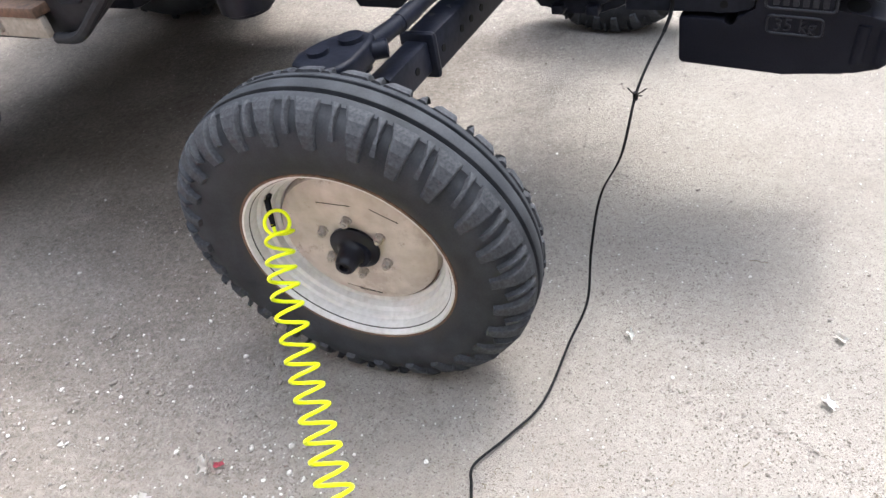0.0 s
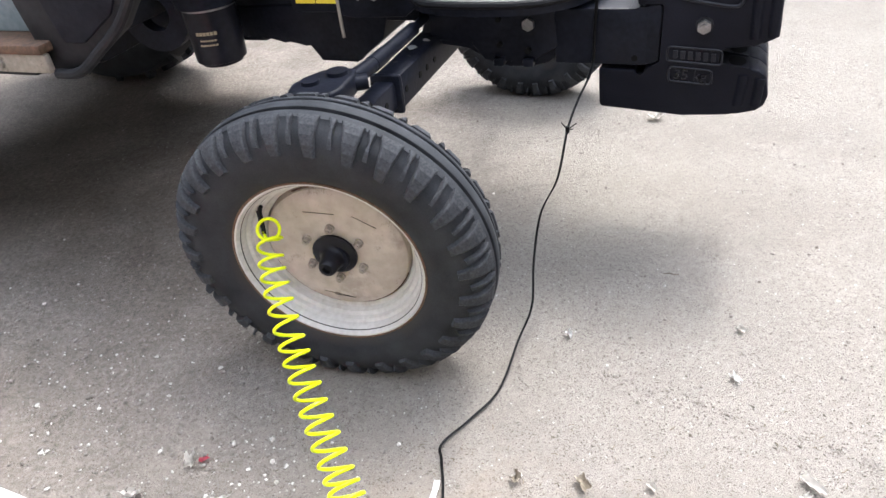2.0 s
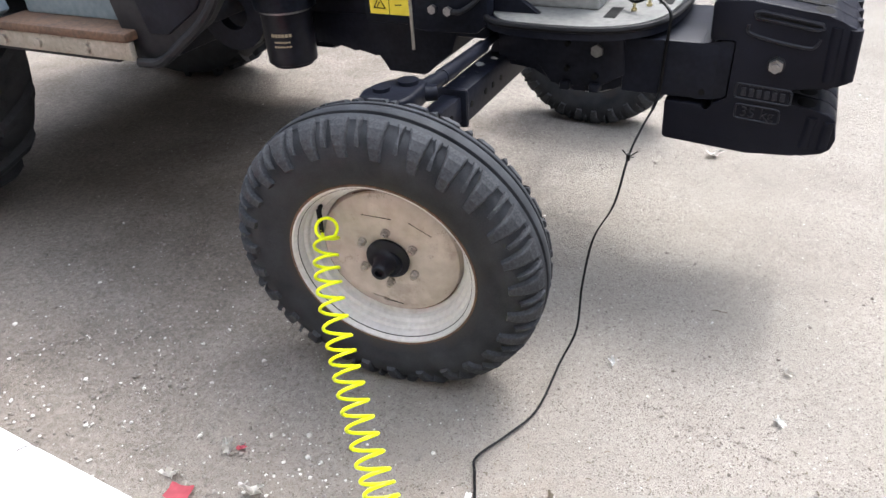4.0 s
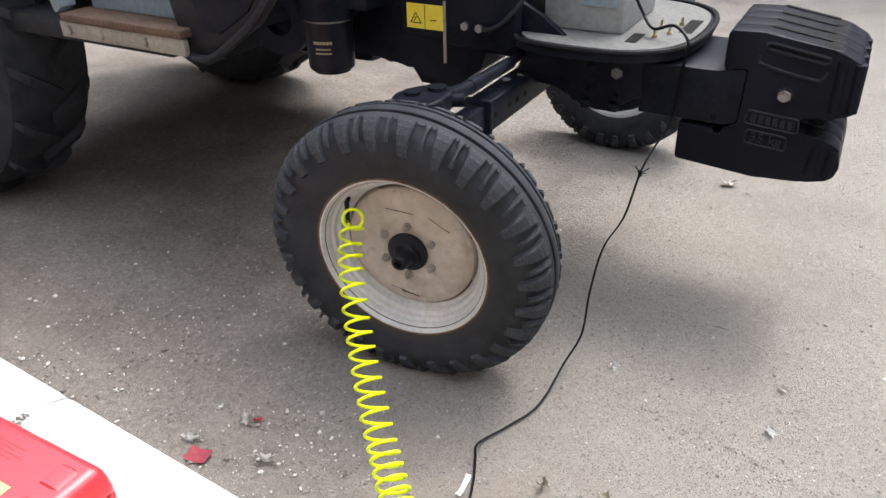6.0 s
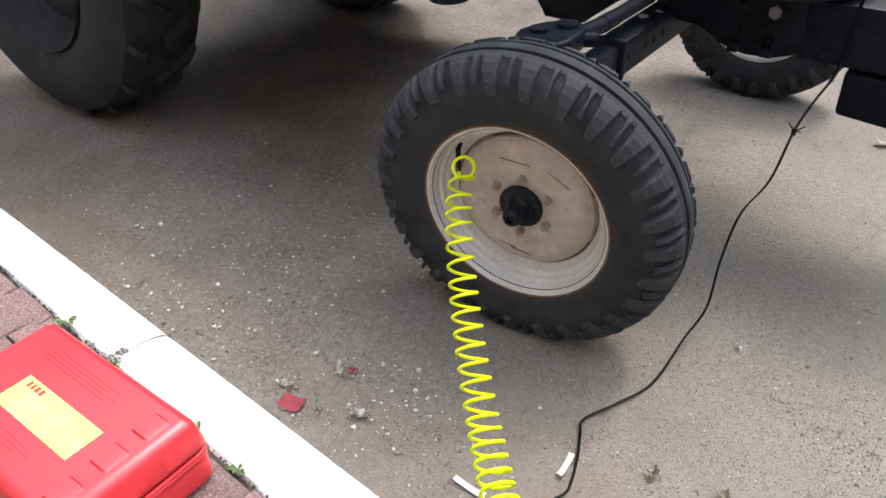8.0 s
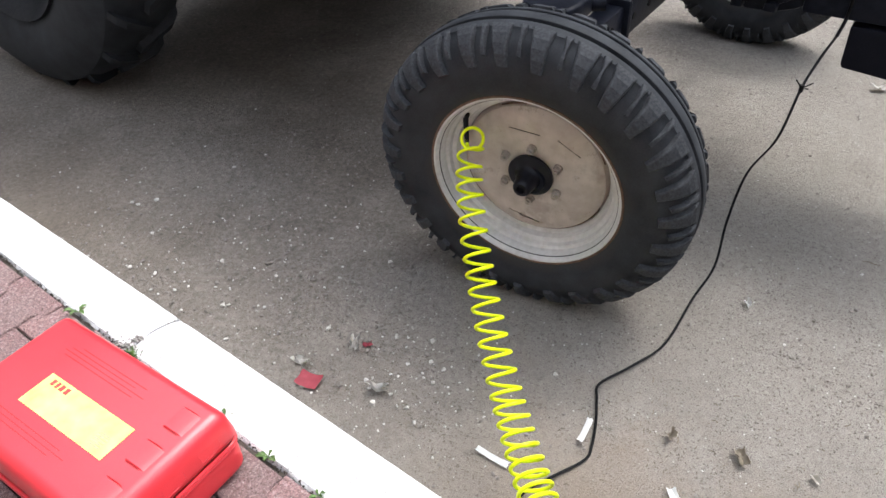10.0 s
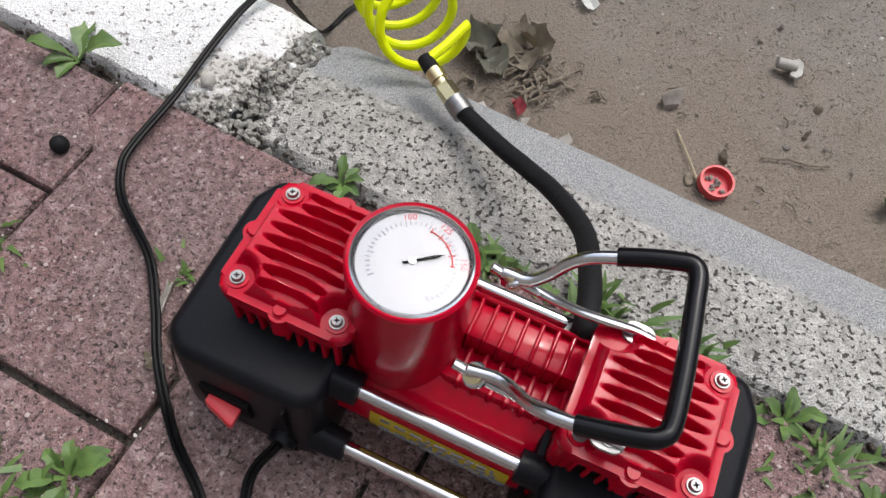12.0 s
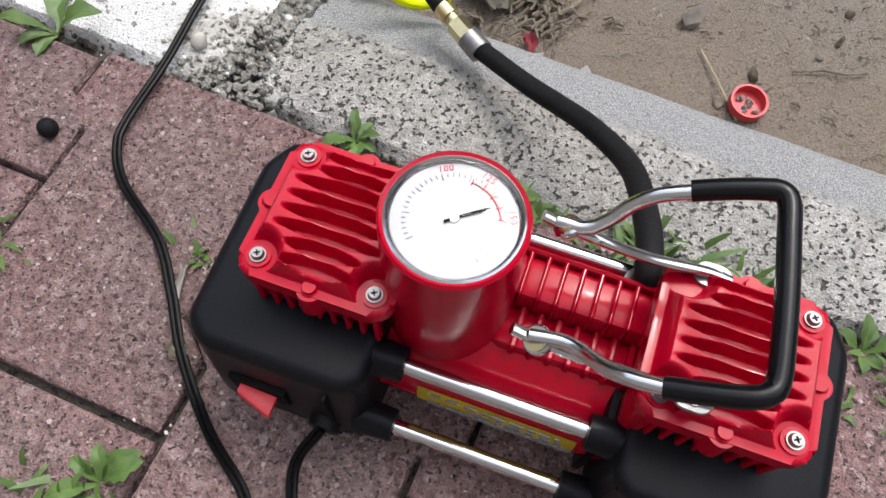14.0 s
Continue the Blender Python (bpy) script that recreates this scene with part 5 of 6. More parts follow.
        part("tab_slot", boxed(0.2185, 0.2225, y - 0.018, y + 0.004, top - 0.052, top - 0.047, 0.001), CASE_RED, tab)
    return ob


carrying_case()


# ---- twin-cylinder air compressor: x along it, y towards the kerb ----
PUMP = Matrix.Translation((-0.0432, 0.2303, PAVE)) @ Matrix.Rotation(radians(-22.5), 4, "Z")
pump = thing("air_compressor", PUMP, "red and black twin-cylinder air compressor with gauge and folding handle", "compressor")


def end_housing(s):
    bm = bmesh.new()
    outline = [(0.052, 0.046), (0.052, -0.052), (0.060, -0.060), (0.128, -0.060), (0.140, -0.050), (0.142, 0.034), (0.132, 0.051), (0.062, 0.052)]
    slab(bm, [(s * x, y) for x, y in outline], 0.006, 0.086, 0.006, seg=4)
    for v in bm.verts:
        if v.co.z > 0.05:
            k = (v.co.z - 0.05) / 0.036
            v.co.y = v.co.y * (1 - 0.05 * k)
            v.co.x -= s * max(0, abs(v.co.x) - 0.09) * 0.12 * k
    ob = part("end_housing", bm, PUMP_BLACK, pump, "black moulded end housing")
    part("housing_seam", boxed(min(s * 0.066, s * 0.0672), max(s * 0.066, s * 0.0672), -0.0606, -0.05, 0.010, 0.078), INK_AND_SHADE, ob, smooth=False)
    for x, y in ((0.068, -0.045), (0.12, -0.045), (0.068, 0.04), (0.12, 0.04)):
        bm = bmesh.new()
        rod(bm, (s * x, y, 0.0), (s * x, y, 0.012), 0.010, 0.009, 14)
        part("rubber_foot", bm, HOSE_BLACK, ob)
    return ob


left_housing = end_housing(-1)
right_housing = end_housing(1)


def screw(x, y, z, parent, r=0.0031):
    bm = bmesh.new()
    rod(bm, (x, y, z - 0.003), (x, y, z + 0.0005), r * 1.15, seg=20)
    rod(bm, (x, y, z), (x, y, z + 0.0022), r, r * 0.72, 18)
    ob = part("screw", bm, STEEL, parent, "cross-head steel screw")
    # cross slot as thin black bars on the head, painting its shade
    bm = bmesh.new()
    box(bm, x - r * 0.42, x + r * 0.42, y - r * 0.09, y + r * 0.09, z + 0.0021, z + 0.0026)
    box(bm, x - r * 0.09, x + r * 0.09, y - r * 0.42, y + r * 0.42, z + 0.0021, z + 0.0026)
    bm.transform(Matrix.Translation((x, y, 0)) @ Matrix.Rotation(0.5, 4, "Z") @ Matrix.Translation((-x, -y, 0)))
    part("screw_slot", bm, INK_AND_SHADE, ob, smooth=False)


def ease(q):
    q = min(1.0, max(0.0, q))
    return q * q * (3 - 2 * q)


def cylinder_head(s):
    """Finned head over the outer end; s: -1 or 1, the end it sits on."""
    bm = bmesh.new()
    xin, xout, y = 0.047, 0.1125, 0.0325
    slab(bm, [(s * a, b) for a, b in rounded(xin, xout, -y, y, 0.0085, 5)], 0.109, 0.1178, 0.0028, seg=3)
    head = part("cylinder_head", bm, PUMP_RED, pump, "glossy red finned cylinder head")
    corners = [(0.1040, 0.0240), (0.1040, -0.0240), (0.0555, -0.0240), (0.0555, 0.0240)]
    # raised block with pointed slots sunk between its fins, cut back round the screws
    grid = bmesh.new()
    nx, ny = 60, 128
    x0, x1, yh = xin + 0.0025, xout - 0.0025, y - 0.0025
    rows = []
    for j in range(ny + 1):
        row = []
        for i in range(nx + 1):
            px, py = x0 + (x1 - x0) * i / nx, -yh + 2 * yh * j / ny
            d = min(px - x0, x1 - px, yh - abs(py))
            for cx, cy in corners:
                d = min(d, math.hypot(px - cx, py - cy) - 0.0062)
            h = 0.1170 + 0.0092 * ease(d / 0.0050)
            for k in range(8):
                yc = -0.0238 + k * 0.0068
                half = 0.0240 if 1 < k < 6 else 0.0165
                f = (px - 0.0795) / half
                w = 0.0027 * (1 - f * f)
                if w > 0:
                    h -= 0.0072 * ease((w - abs(py - yc)) / 0.0020 + 0.45) * ease((1 - abs(f)) * 5) * ease(d / 0.003)
            row.append(grid.verts.new((s * px, py, max(h, 0.1160))))
        rows.append(row)
    for r0, r1 in zip(rows, rows[1:]):
        for i in range(nx):
            grid.faces.new((r0[i], r0[i + 1], r1[i + 1], r1[i]))
    part("fin_block", grid, PUMP_RED, head)
    for a, b in corners:
        if b > 0 and a < 0.06:
            continue
        bm = bmesh.new()
        rod(bm, (s * a, b, 0.110), (s * a, b, 0.1188), 0.0056, 0.0050, 24)
        part("screw_boss", bm, PUMP_RED, head)
        screw(s * a, b, 0.1192, head, 0.0029)
    # half-round bosses at the rim
    for a, b, r in ((0.1095, 0.000, 0.0068), (0.080, -0.0295, 0.0062), (0.080, 0.0295, 0.0062)):
        bm = bmesh.new()
        rod(bm, (s * a, b, 0.104), (s * a, b, 0.1198), r, r * 0.85, 20)
        bmesh.ops.bevel(bm, geom=[e for e in bm.edges if all(v.co.z > 0.11 for v in e.verts)], offset=0.0025, segments=3, affect="EDGES")
        part("rim_boss", bm, PUMP_RED, head)
    # cooling block under the plate, its black core painting the shade between fins
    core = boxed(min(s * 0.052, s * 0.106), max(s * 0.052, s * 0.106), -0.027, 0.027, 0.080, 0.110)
    part("fin_gap_shade", core, PUMP_BLACK, head, "black core colouring in the shade between the fins", smooth=False)
    for k in range(9):
        x = s * (0.054 + k * 0.0065)
        part("cooling_fin", boxed(x - 0.0013, x + 0.0013, -0.0305, 0.0305, 0.082, 0.1095, 0.0008, 1), PUMP_RED, head)
    for k in range(8):
        yy = -0.0265 + k * 0.0076
        part("cooling_fin", boxed(min(s * 0.104, s * 0.110), max(s * 0.104, s * 0.110), yy - 0.0013, yy + 0.0013, 0.082, 0.1095, 0.0008, 1), PUMP_RED, head)
    return head


cylinder_head(-1)
right_head = cylinder_head(1)

# motor tube between the ends, with its yellow label
bm = bmesh.new()
lathe(bm, [(-0.062, 0.0), (-0.062, 0.032), (-0.056, 0.0370), (0.056, 0.0370), (0.062, 0.032), (0.062, 0.0)], 48, closed=False)
bm.transform(Matrix.Translation((0, 0, 0.045)))
motor = part("motor_tube", bm, PUMP_RED, pump, "glossy red motor tube")
bm = bmesh.new()
rows = []
for i in range(9):
    a = radians(163 + i * 5)
    rows.append([bm.verts.new((x, 0.0375 * math.cos(a), 0.045 + 0.0375 * math.sin(a))) for x in (-0.034, 0.040)])
for r0, r1 in zip(rows, rows[1:]):
    bm.faces.new((r0[0], r0[1], r1[1], r1[0]))
bmesh.ops.solidify(bm, geom=bm.faces[:], thickness=0.0006)
data_label = part("data_label", bm, STICKER, motor, "yellow rating label with black print bars")
bm = bmesh.new()
rng = random.Random(5)
for row in range(5):
    a = radians(168 + row * 7)
    x = -0.028
    while x < 0.034:
        w = rng.uniform(0.002, 0.007)
        if row != 1 or x > -0.012:
            box(bm, x, x + w, -0.0004, 0.0004, -0.0006 if row != 1 else -0.0011, 0.0006 if row != 1 else 0.0011, m=Matrix.Translation((0, 0.0380 * math.cos(a), 0.045 + 0.0380 * math.sin(a))) @ Matrix.Rotation(a - math.pi, 4, "X"))
        x += w + rng.uniform(0.001, 0.003)
part("label_print", bm, GREY_BAR, data_label, "rows of small black print bars", smooth=False)
part("motor_band", boxed(0.045, 0.050, -0.0385, 0.0385, 0.012, 0.080, 0.004), PUMP_BLACK, pump)

# gauge
GX, GY = -0.0335, 0.0015
bm = bmesh.new()
rod(bm, (GX, GY, 0.070), (GX, GY, 0.150), 0.0285, 0.0275, 56)
gauge = part("gauge_housing", bm, PUMP_RED, pump, "round red pressure gauge housing")
bm = bmesh.new()
prof = [(0.147, 0.0276), (0.1515, 0.0276), (0.1528, 0.0266), (0.1520, 0.0252), (0.1490, 0.0246)]
lathe(bm, prof, 56)
part("gauge_rim", bm, PUMP_RED, gauge, m=Matrix.Translation((GX, GY, 0)) @ Matrix.Rotation(radians(-90), 4, "Y"))
bm = bmesh.new()
lathe(bm, [(0.1498, 0.0256), (0.1522, 0.0254), (0.1526, 0.0246), (0.1506, 0.0228), (0.1498, 0.0228)], 56)
part("gauge_bezel", bm, CHROME, gauge, "thin chrome bezel", m=Matrix.Translation((GX, GY, 0)) @ Matrix.Rotation(radians(-90), 4, "Y"))
bm = bmesh.new()
rod(bm, (GX, GY, 0.1485), (GX, GY, 0.1502), 0.0232, seg=56)
dial = part("dial", bm, DIAL, gauge, "white dial with black and red scale")
bm = bmesh.new()
for k in range(41):
    a = radians(225 - k * 6.75)
    long = k % 5 == 0
    r0, r1 = (0.0166 if long else 0.0176), 0.0188
    box(bm, r0 - 0.0006, r1, -0.00022, 0.00022, 0.1502, 0.1504, m=Matrix.Translation((GX, GY, 0)) @ Matrix.Rotation(a, 4, "Z"))
part("dial_ticks", bm, GREY_BAR, dial, smooth=False)
bm = bmesh.new()
arc = [(GX + 0.0162 * math.cos(radians(86 - k * 4)), GY + 0.0162 * math.sin(radians(86 - k * 4)), 0.1503) for k in range(18)]
tube(bm, arc, 0.0007, 5, 0.4)
for k in range(5):
    a = radians(86 - k * 17)
    box(bm, 0.0148, 0.0178, -0.0002, 0.0002, 0.1502, 0.1505, m=Matrix.Translation((GX, GY, 0)) @ Matrix.Rotation(a, 4, "Z"))
part("red_zone", bm, RED_INK, dial, "red arc of the scale", smooth=False)
for text, deg in (("100", 118), ("125", 72), ("150", 22)):
    a = radians(deg)
    letters(text, 0.0040, 0.0001, Matrix.Translation((GX + 0.0206 * math.cos(a), GY + 0.0208 * math.sin(a), 0.1504)) @ Matrix.Rotation(a - math.pi / 2, 4, "Z"), RED_INK, dial, "dial_number")
bm = bmesh.new()
slab(bm, [(-0.004, -0.0006), (-0.004, 0.0006), (0.006, 0.0006), (0.0095, 0.0008), (0.0135, 0.0), (0.0095, -0.0008), (0.006, -0.0006)], 0.1508, 0.1511, m=Matrix.Translation((GX, GY, 0)) @ Matrix.Rotation(radians(38), 4, "Z"))
part("needle", bm, INK_AND_SHADE, dial, smooth=False)
bm = bmesh.new()
rod(bm, (GX, GY, 0.1503), (GX, GY, 0.1514), 0.0017, seg=18)
part("needle_hub", bm, LABEL_WHITE, dial)
bm = bmesh.new()
lathe(bm, [(0.1518, 0.0236), (0.1523, 0.0215), (0.1526, 0.014), (0.1527, 0.0), (0.1521, 0.0), (0.1520, 0.014), (0.1517, 0.0215), (0.1512, 0.0236)], 56)
glass = part("gauge_glass", bm, GLASS, gauge, "clear domed dial glass", m=Matrix.Translation((GX, GY, 0)) @ Matrix.Rotation(radians(-90), 4, "Y"))
glass.visible_shadow = False

# ribbed manifold between gauge and far head
manifold = part("manifold", boxed(-0.010, 0.056, 0.0040, 0.0235, 0.070, 0.0985, 0.003, 2), PUMP_RED, pump, "red ribbed manifold")
for k in range(8):
    x = -0.004 + k * 0.0076
    part("manifold_rib", boxed(x - 0.0011, x + 0.0011, 0.0030, 0.0245, 0.075, 0.1012, 0.0009, 1), PUMP_RED, manifold)
part("manifold_top", boxed(-0.010, 0.056, 0.0232, 0.0252, 0.075, 0.1022, 0.001, 1), PUMP_RED, manifold)
low_manifold = part("lower_manifold", boxed(-0.010, 0.054, -0.014, 0.0045, 0.060, 0.0850, 0.004, 2), PUMP_RED, pump)
for k in range(7):
    x = 0.000 + k * 0.0080
    part("manifold_rib", boxed(x - 0.0016, x + 0.0016, -0.0150, 0.0040, 0.070, 0.0880, 0.0009, 1), PUMP_RED, low_manifold)
part("head_bracket", boxed(0.0495, 0.0600, -0.030, 0.031, 0.060, 0.1165, 0.003), PUMP_RED, pump)

# chrome tie rods with black sockets
for y, z in ((-0.0345, 0.076), (-0.0520, 0.032), (0.0375, 0.083), (0.0460, 0.028)):
    bm = bmesh.new()
    rod(bm, (-0.056, y, z), (0.056, y, z), 0.0037, seg=20)
    bar = part("tie_rod", bm, CHROME, pump, "chrome tie rod")
    for s in (-1, 1):
        bm = bmesh.new()
        rod(bm, (s * 0.040, y, z), (s * 0.058, y, z), 0.0078, 0.0088, 18)
        part("rod_socket", bm, PUMP_BLACK, bar, "black plastic socket")

# folding handle: straps, chrome wire, black grip
for y0, y1, rx, rz in ((-0.0245, -0.0235, 0.0075, 0.1325), (0.0195, 0.0290, 0.0055, 0.1375)):
    zup = 0.0078 if y0 < 0 else 0.0
    bm = bmesh.new()
    line = smooth_line([(rx - 0.010, y0, rz + 0.003), (rx, y0, rz), (rx + 0.014, y0, rz - 0.002), (0.040, y0 * 0.5 + y1 * 0.5, 0.1255 + zup * 0.5), (0.062, y1, 0.1205 + zup), (0.0715, y1, 0.1190 + zup)], 5)
    tube(bm, line, 0.0028, 10, 0.8)
    strap = part("handle_strap", bm, CHROME, pump, "bent chrome handle strap")
    bm = bmesh.new()
    lathe(bm, [(-0.003, 0.0015), (-0.003, 0.0042), (0.003, 0.0042), (0.003, 0.0015)], 20)
    ear = bmesh.new()
    lathe(ear, [(-0.0017, 0.0), (-0.0017, 0.0050), (-0.0009, 0.0056), (0.0009, 0.0056), (0.0017, 0.0050), (0.0017, 0.0)], 24, closed=False)
    part("strap_ear", ear, CHROME, strap, "round flattened end", m=Matrix.Translation((rx, y0, rz)) @ Matrix.Rotation(radians(62), 4, "Y") @ Matrix.Rotation(radians(20 if y0 < 0 else -20), 4, "Z"))
    part("rivet", bm, BRASS, strap, m=Matrix.Translation((rx, y0, rz)) @ Matrix.Rotation(radians(62), 4, "Y") @ Matrix.Rotation(radians(20 if y0 < 0 else -20), 4, "Z"))
    bm = bmesh.new()
    slab(bm, rounded(0.0575, 0.0725, y1 - 0.0055, y1 + 0.0055, 0.005, 4), 0.1175 + zup, 0.1192 + zup, 0.0004, seg=1)
    part("strap_plate", bm, STEEL, strap)
    screw(0.0655, y1, 0.1195 + zup, strap, 0.0030)
handle_line = [(0.004, -0.0245, 0.1345), (0.0155, -0.0235, 0.1365), (0.0225, -0.0260, 0.1400), (0.0290, -0.0305, 0.1460), (0.0370, -0.0340, 0.1530), (0.0490, -0.0348, 0.1580)]
far_line = [(0.001, 0.0195, 0.1395), (0.0115, 0.0195, 0.1410), (0.0185, 0.0230, 0.1465), (0.0240, 0.0268, 0.1545), (0.0310, 0.0295, 0.1610), (0.0430, 0.0325, 0.1660)]
for line in (handle_line, far_line):
    bm = bmesh.new()
    tube(bm, smooth_line(line, 6), 0.0028, 12)
    part("handle_wire", bm, CHROME, pump, "chrome handle wire")
bm = bmesh.new()
grip = [(0.0475, -0.0348, 0.1576), (0.058, -0.0340, 0.1622), (0.0690, -0.0325, 0.1664), (0.0745, -0.0300, 0.1680), (0.0766, -0.0250, 0.1686), (0.0755, -0.010, 0.1700), (0.0735, 0.006, 0.1715), (0.0710, 0.022, 0.1730), (0.0692, 0.0325, 0.1738), (0.0660, 0.0362, 0.1738), (0.0600, 0.0360, 0.1722), (0.050, 0.0342, 0.1690), (0.0400, 0.0320, 0.1652)]
tube(bm, smooth_line(grip, 5), 0.0038, 14)
part("handle_grip", bm, GRIP, pump, "black vinyl handle grip")

# switch, cord gland, hose outlet
# black block behind the rocker paints the shade of its recess
part("switch_frame", boxed(-0.116, -0.088, -0.0612, -0.056, 0.0365, 0.0555, 0.001), INK_AND_SHADE, left_housing, "recess round the switch, its shade a black block")
bm = bmesh.new()
slab(bm, [(-0.112, 0.040), (-0.094, 0.040), (-0.092, 0.050), (-0.110, 0.052)], 0.0, 0.006, 0.001, m=Matrix(((1, 0, 0, 0), (0, 0, -1, -0.0595), (0, 1, 0, 0), (0, 0, 0, 1))))
for v in bm.verts:
    if v.co.y < -0.06 and v.co.x > -0.10:
        v.co.y -= 0.005
part("rocker_switch", bm, CASE_RED, left_housing, "red rocker switch")
bm = bmesh.new()
rod(bm, (-0.072, -0.056, 0.026), (-0.072, -0.064, 0.026), 0.0085, 0.0075, 18)
part("cord_gland", bm, PUMP_BLACK, left_housing)
bm = bmesh.new()
rod(bm, (0.0445, 0.030, 0.080), (0.0445, 0.030, 0.090), 0.0085, 0.0085, 18)
rod(bm, (0.046, 0.030, 0.094), (0.058, 0.030, 0.094), 0.0055, seg=14)
part("hose_outlet", bm, STEEL, pump, "steel hose outlet")

# ---- short black hose from the pump to the brass coupling on the kerb ----
short_hose = thing("rubber_hose", Matrix(), "short black rubber hose with brass coupling lying over the kerb", "hose")
hose_line = [PUMP @ Vector((0.0445, 0.030, 0.088)), PUMP @ Vector((0.0435, 0.032, 0.102)), (0.0160, 0.272, 0.2835), (0.0205, 0.312, 0.262), (0.0100, 0.347, 0.245), (-0.003, 0.371, 0.233), (-0.018, 0.394, 0.223), (-0.044, 0.431, 0.2125)]
bm = bmesh.new()
tube(bm, smooth_line(hose_line, 8), 0.0060, 16)
part("hose", bm, HOSE_BLACK, short_hose)
END = Vector((-0.044, 0.431, 0.2125))
WAY = (Vector((-0.067, 0.465, 0.216)) - END).normalized()
bm = bmesh.new()
rod(bm, END - WAY * 0.004, END + WAY * 0.009, 0.0080, 0.0078, 20)
part("ferrule", bm, STEEL, short_hose, "crimped steel ferrule")
bm = bmesh.new()
rod(bm, END + WAY * 0.009, END + WAY * 0.022, 0.0072, seg=6)
rod(bm, END + WAY * 0.022, END + WAY * 0.027, 0.0052, seg=16)
rod(bm, END + WAY * 0.027, END + WAY * 0.036, 0.0066, seg=16)
part("coupling", bm, BRASS, short_hose, "hexagonal brass coupling")

# ---- yellow spiral hose from the coupling to the tyre valve ----
spiral = thing("spiral_air_hose", Matrix(), "bright yellow coiled air hose stretched from kerb to tyre valve", "hose")
V0 = TRACTOR @ NEAR_WHEEL @ Vector(VALVE)
C0, C3 = Vector((-0.333, 1.318, 0.405)), Vector((-0.070, 0.484, 0.228))
C1, C2 = Vector((-0.390, 1.270, 0.500)), Vector((-0.268, 0.970, 0.058))


def coil_axis(s):
    return C0 * (1 - s) ** 3 + C1 * 3 * s * (1 - s) ** 2 + C2 * 3 * s * s * (1 - s) + C3 * s ** 3


# share of the hang at which each counted turn lies: tighter towards the kerb
TURNS = ((-1, 0.15), (0, 0.245), (5, 0.480), (9, 0.618), (13, 0.745), (17, 0.835), (19, 0.878), (26, 1.0))


def at_turn(n):
    for (n0, s0), (n1, s1) in zip(TURNS, TURNS[1:]):
        if n <= n1:
            return s0 + (s1 - s0) * (n - n0) / (n1 - n0)
    return 1.0


def build_coil():
    steps = 24
    pts = []
    for i in range(27 * steps + 1):
        n = -1 + i / steps
        s = at_turn(n)
        c = coil_axis(s)
        t = (coil_axis(min(1, s + 0.02)) - coil_axis(s - 0.02)).normalized()
        # the turns sag out of square with the line of the hose
        sag = 0.62 * (1 - max(0, (s - 0.70) / 0.30) ** 1.5)
        n_ = (t * (1 - sag) + Vector((0.10, -0.62, -0.78)) * sag).normalized()
        side = Vector((0, 0, 1)).cross(n_).normalized()
        up = n_.cross(side)
        r = 0.0255 + 0.006 * max(0, s - 0.2)
        a = 2 * math.pi * n
        pts.append(c + side * math.cos(a) * r + up * math.sin(a) * r)
    across, over = Vector((0.996, 0.017, -0.090)), Vector((0.065, 0.558, 0.827))
    mid, ring = Vector((-0.342, 1.278, 0.441)), []
    for k in range(19):
        q = radians(-105 + 20 * k)
        ring.append(mid + (across * math.cos(q) + over * math.sin(q)) * 0.0225 + Vector((0.0, -0.0006 * k, 0.0004 * k)))
    lead = smooth_line([STUB + Vector((-0.001, 0.002, 0.006)), STUB] + ring + [pts[0].lerp(ring[-1], 0.45) + Vector((0.004, 0, -0.003))] + [pts[0]], 4)[:-1]
    tail_end = END + WAY * 0.046
    tail = [pts[-1].lerp(tail_end, 0.5) + Vector((0, 0, -0.002)), tail_end]
    bm = bmesh.new()
    tube(bm, lead + pts + tail, 0.0036, 10)
    return bm


STUB = Vector((-0.3555, 1.279, 0.430))
part("coil", build_coil(), HOSE_YELLOW, spiral)
bm = bmesh.new()
rod(bm, END + WAY * 0.036, END + WAY * 0.049, 0.0062, 0.0052, 14)
part("end_sleeve", bm, HOSE_BLACK, spiral, "black end sleeve")
bm = bmesh.new()
rod(bm, V0 + (V0 - STUB) * 0.15, STUB, 0.0062, 0.0048, 14)
part("valve_chuck", bm, HOSE_BLACK, spiral, "dark screw-on chuck at the valve")

# ---- twin-core power cord from the battery over road and kerb to the pump ----
cord = thing("power_cord", Matrix(), "thin black twin-core power cord lying over road and kerb", "cord")
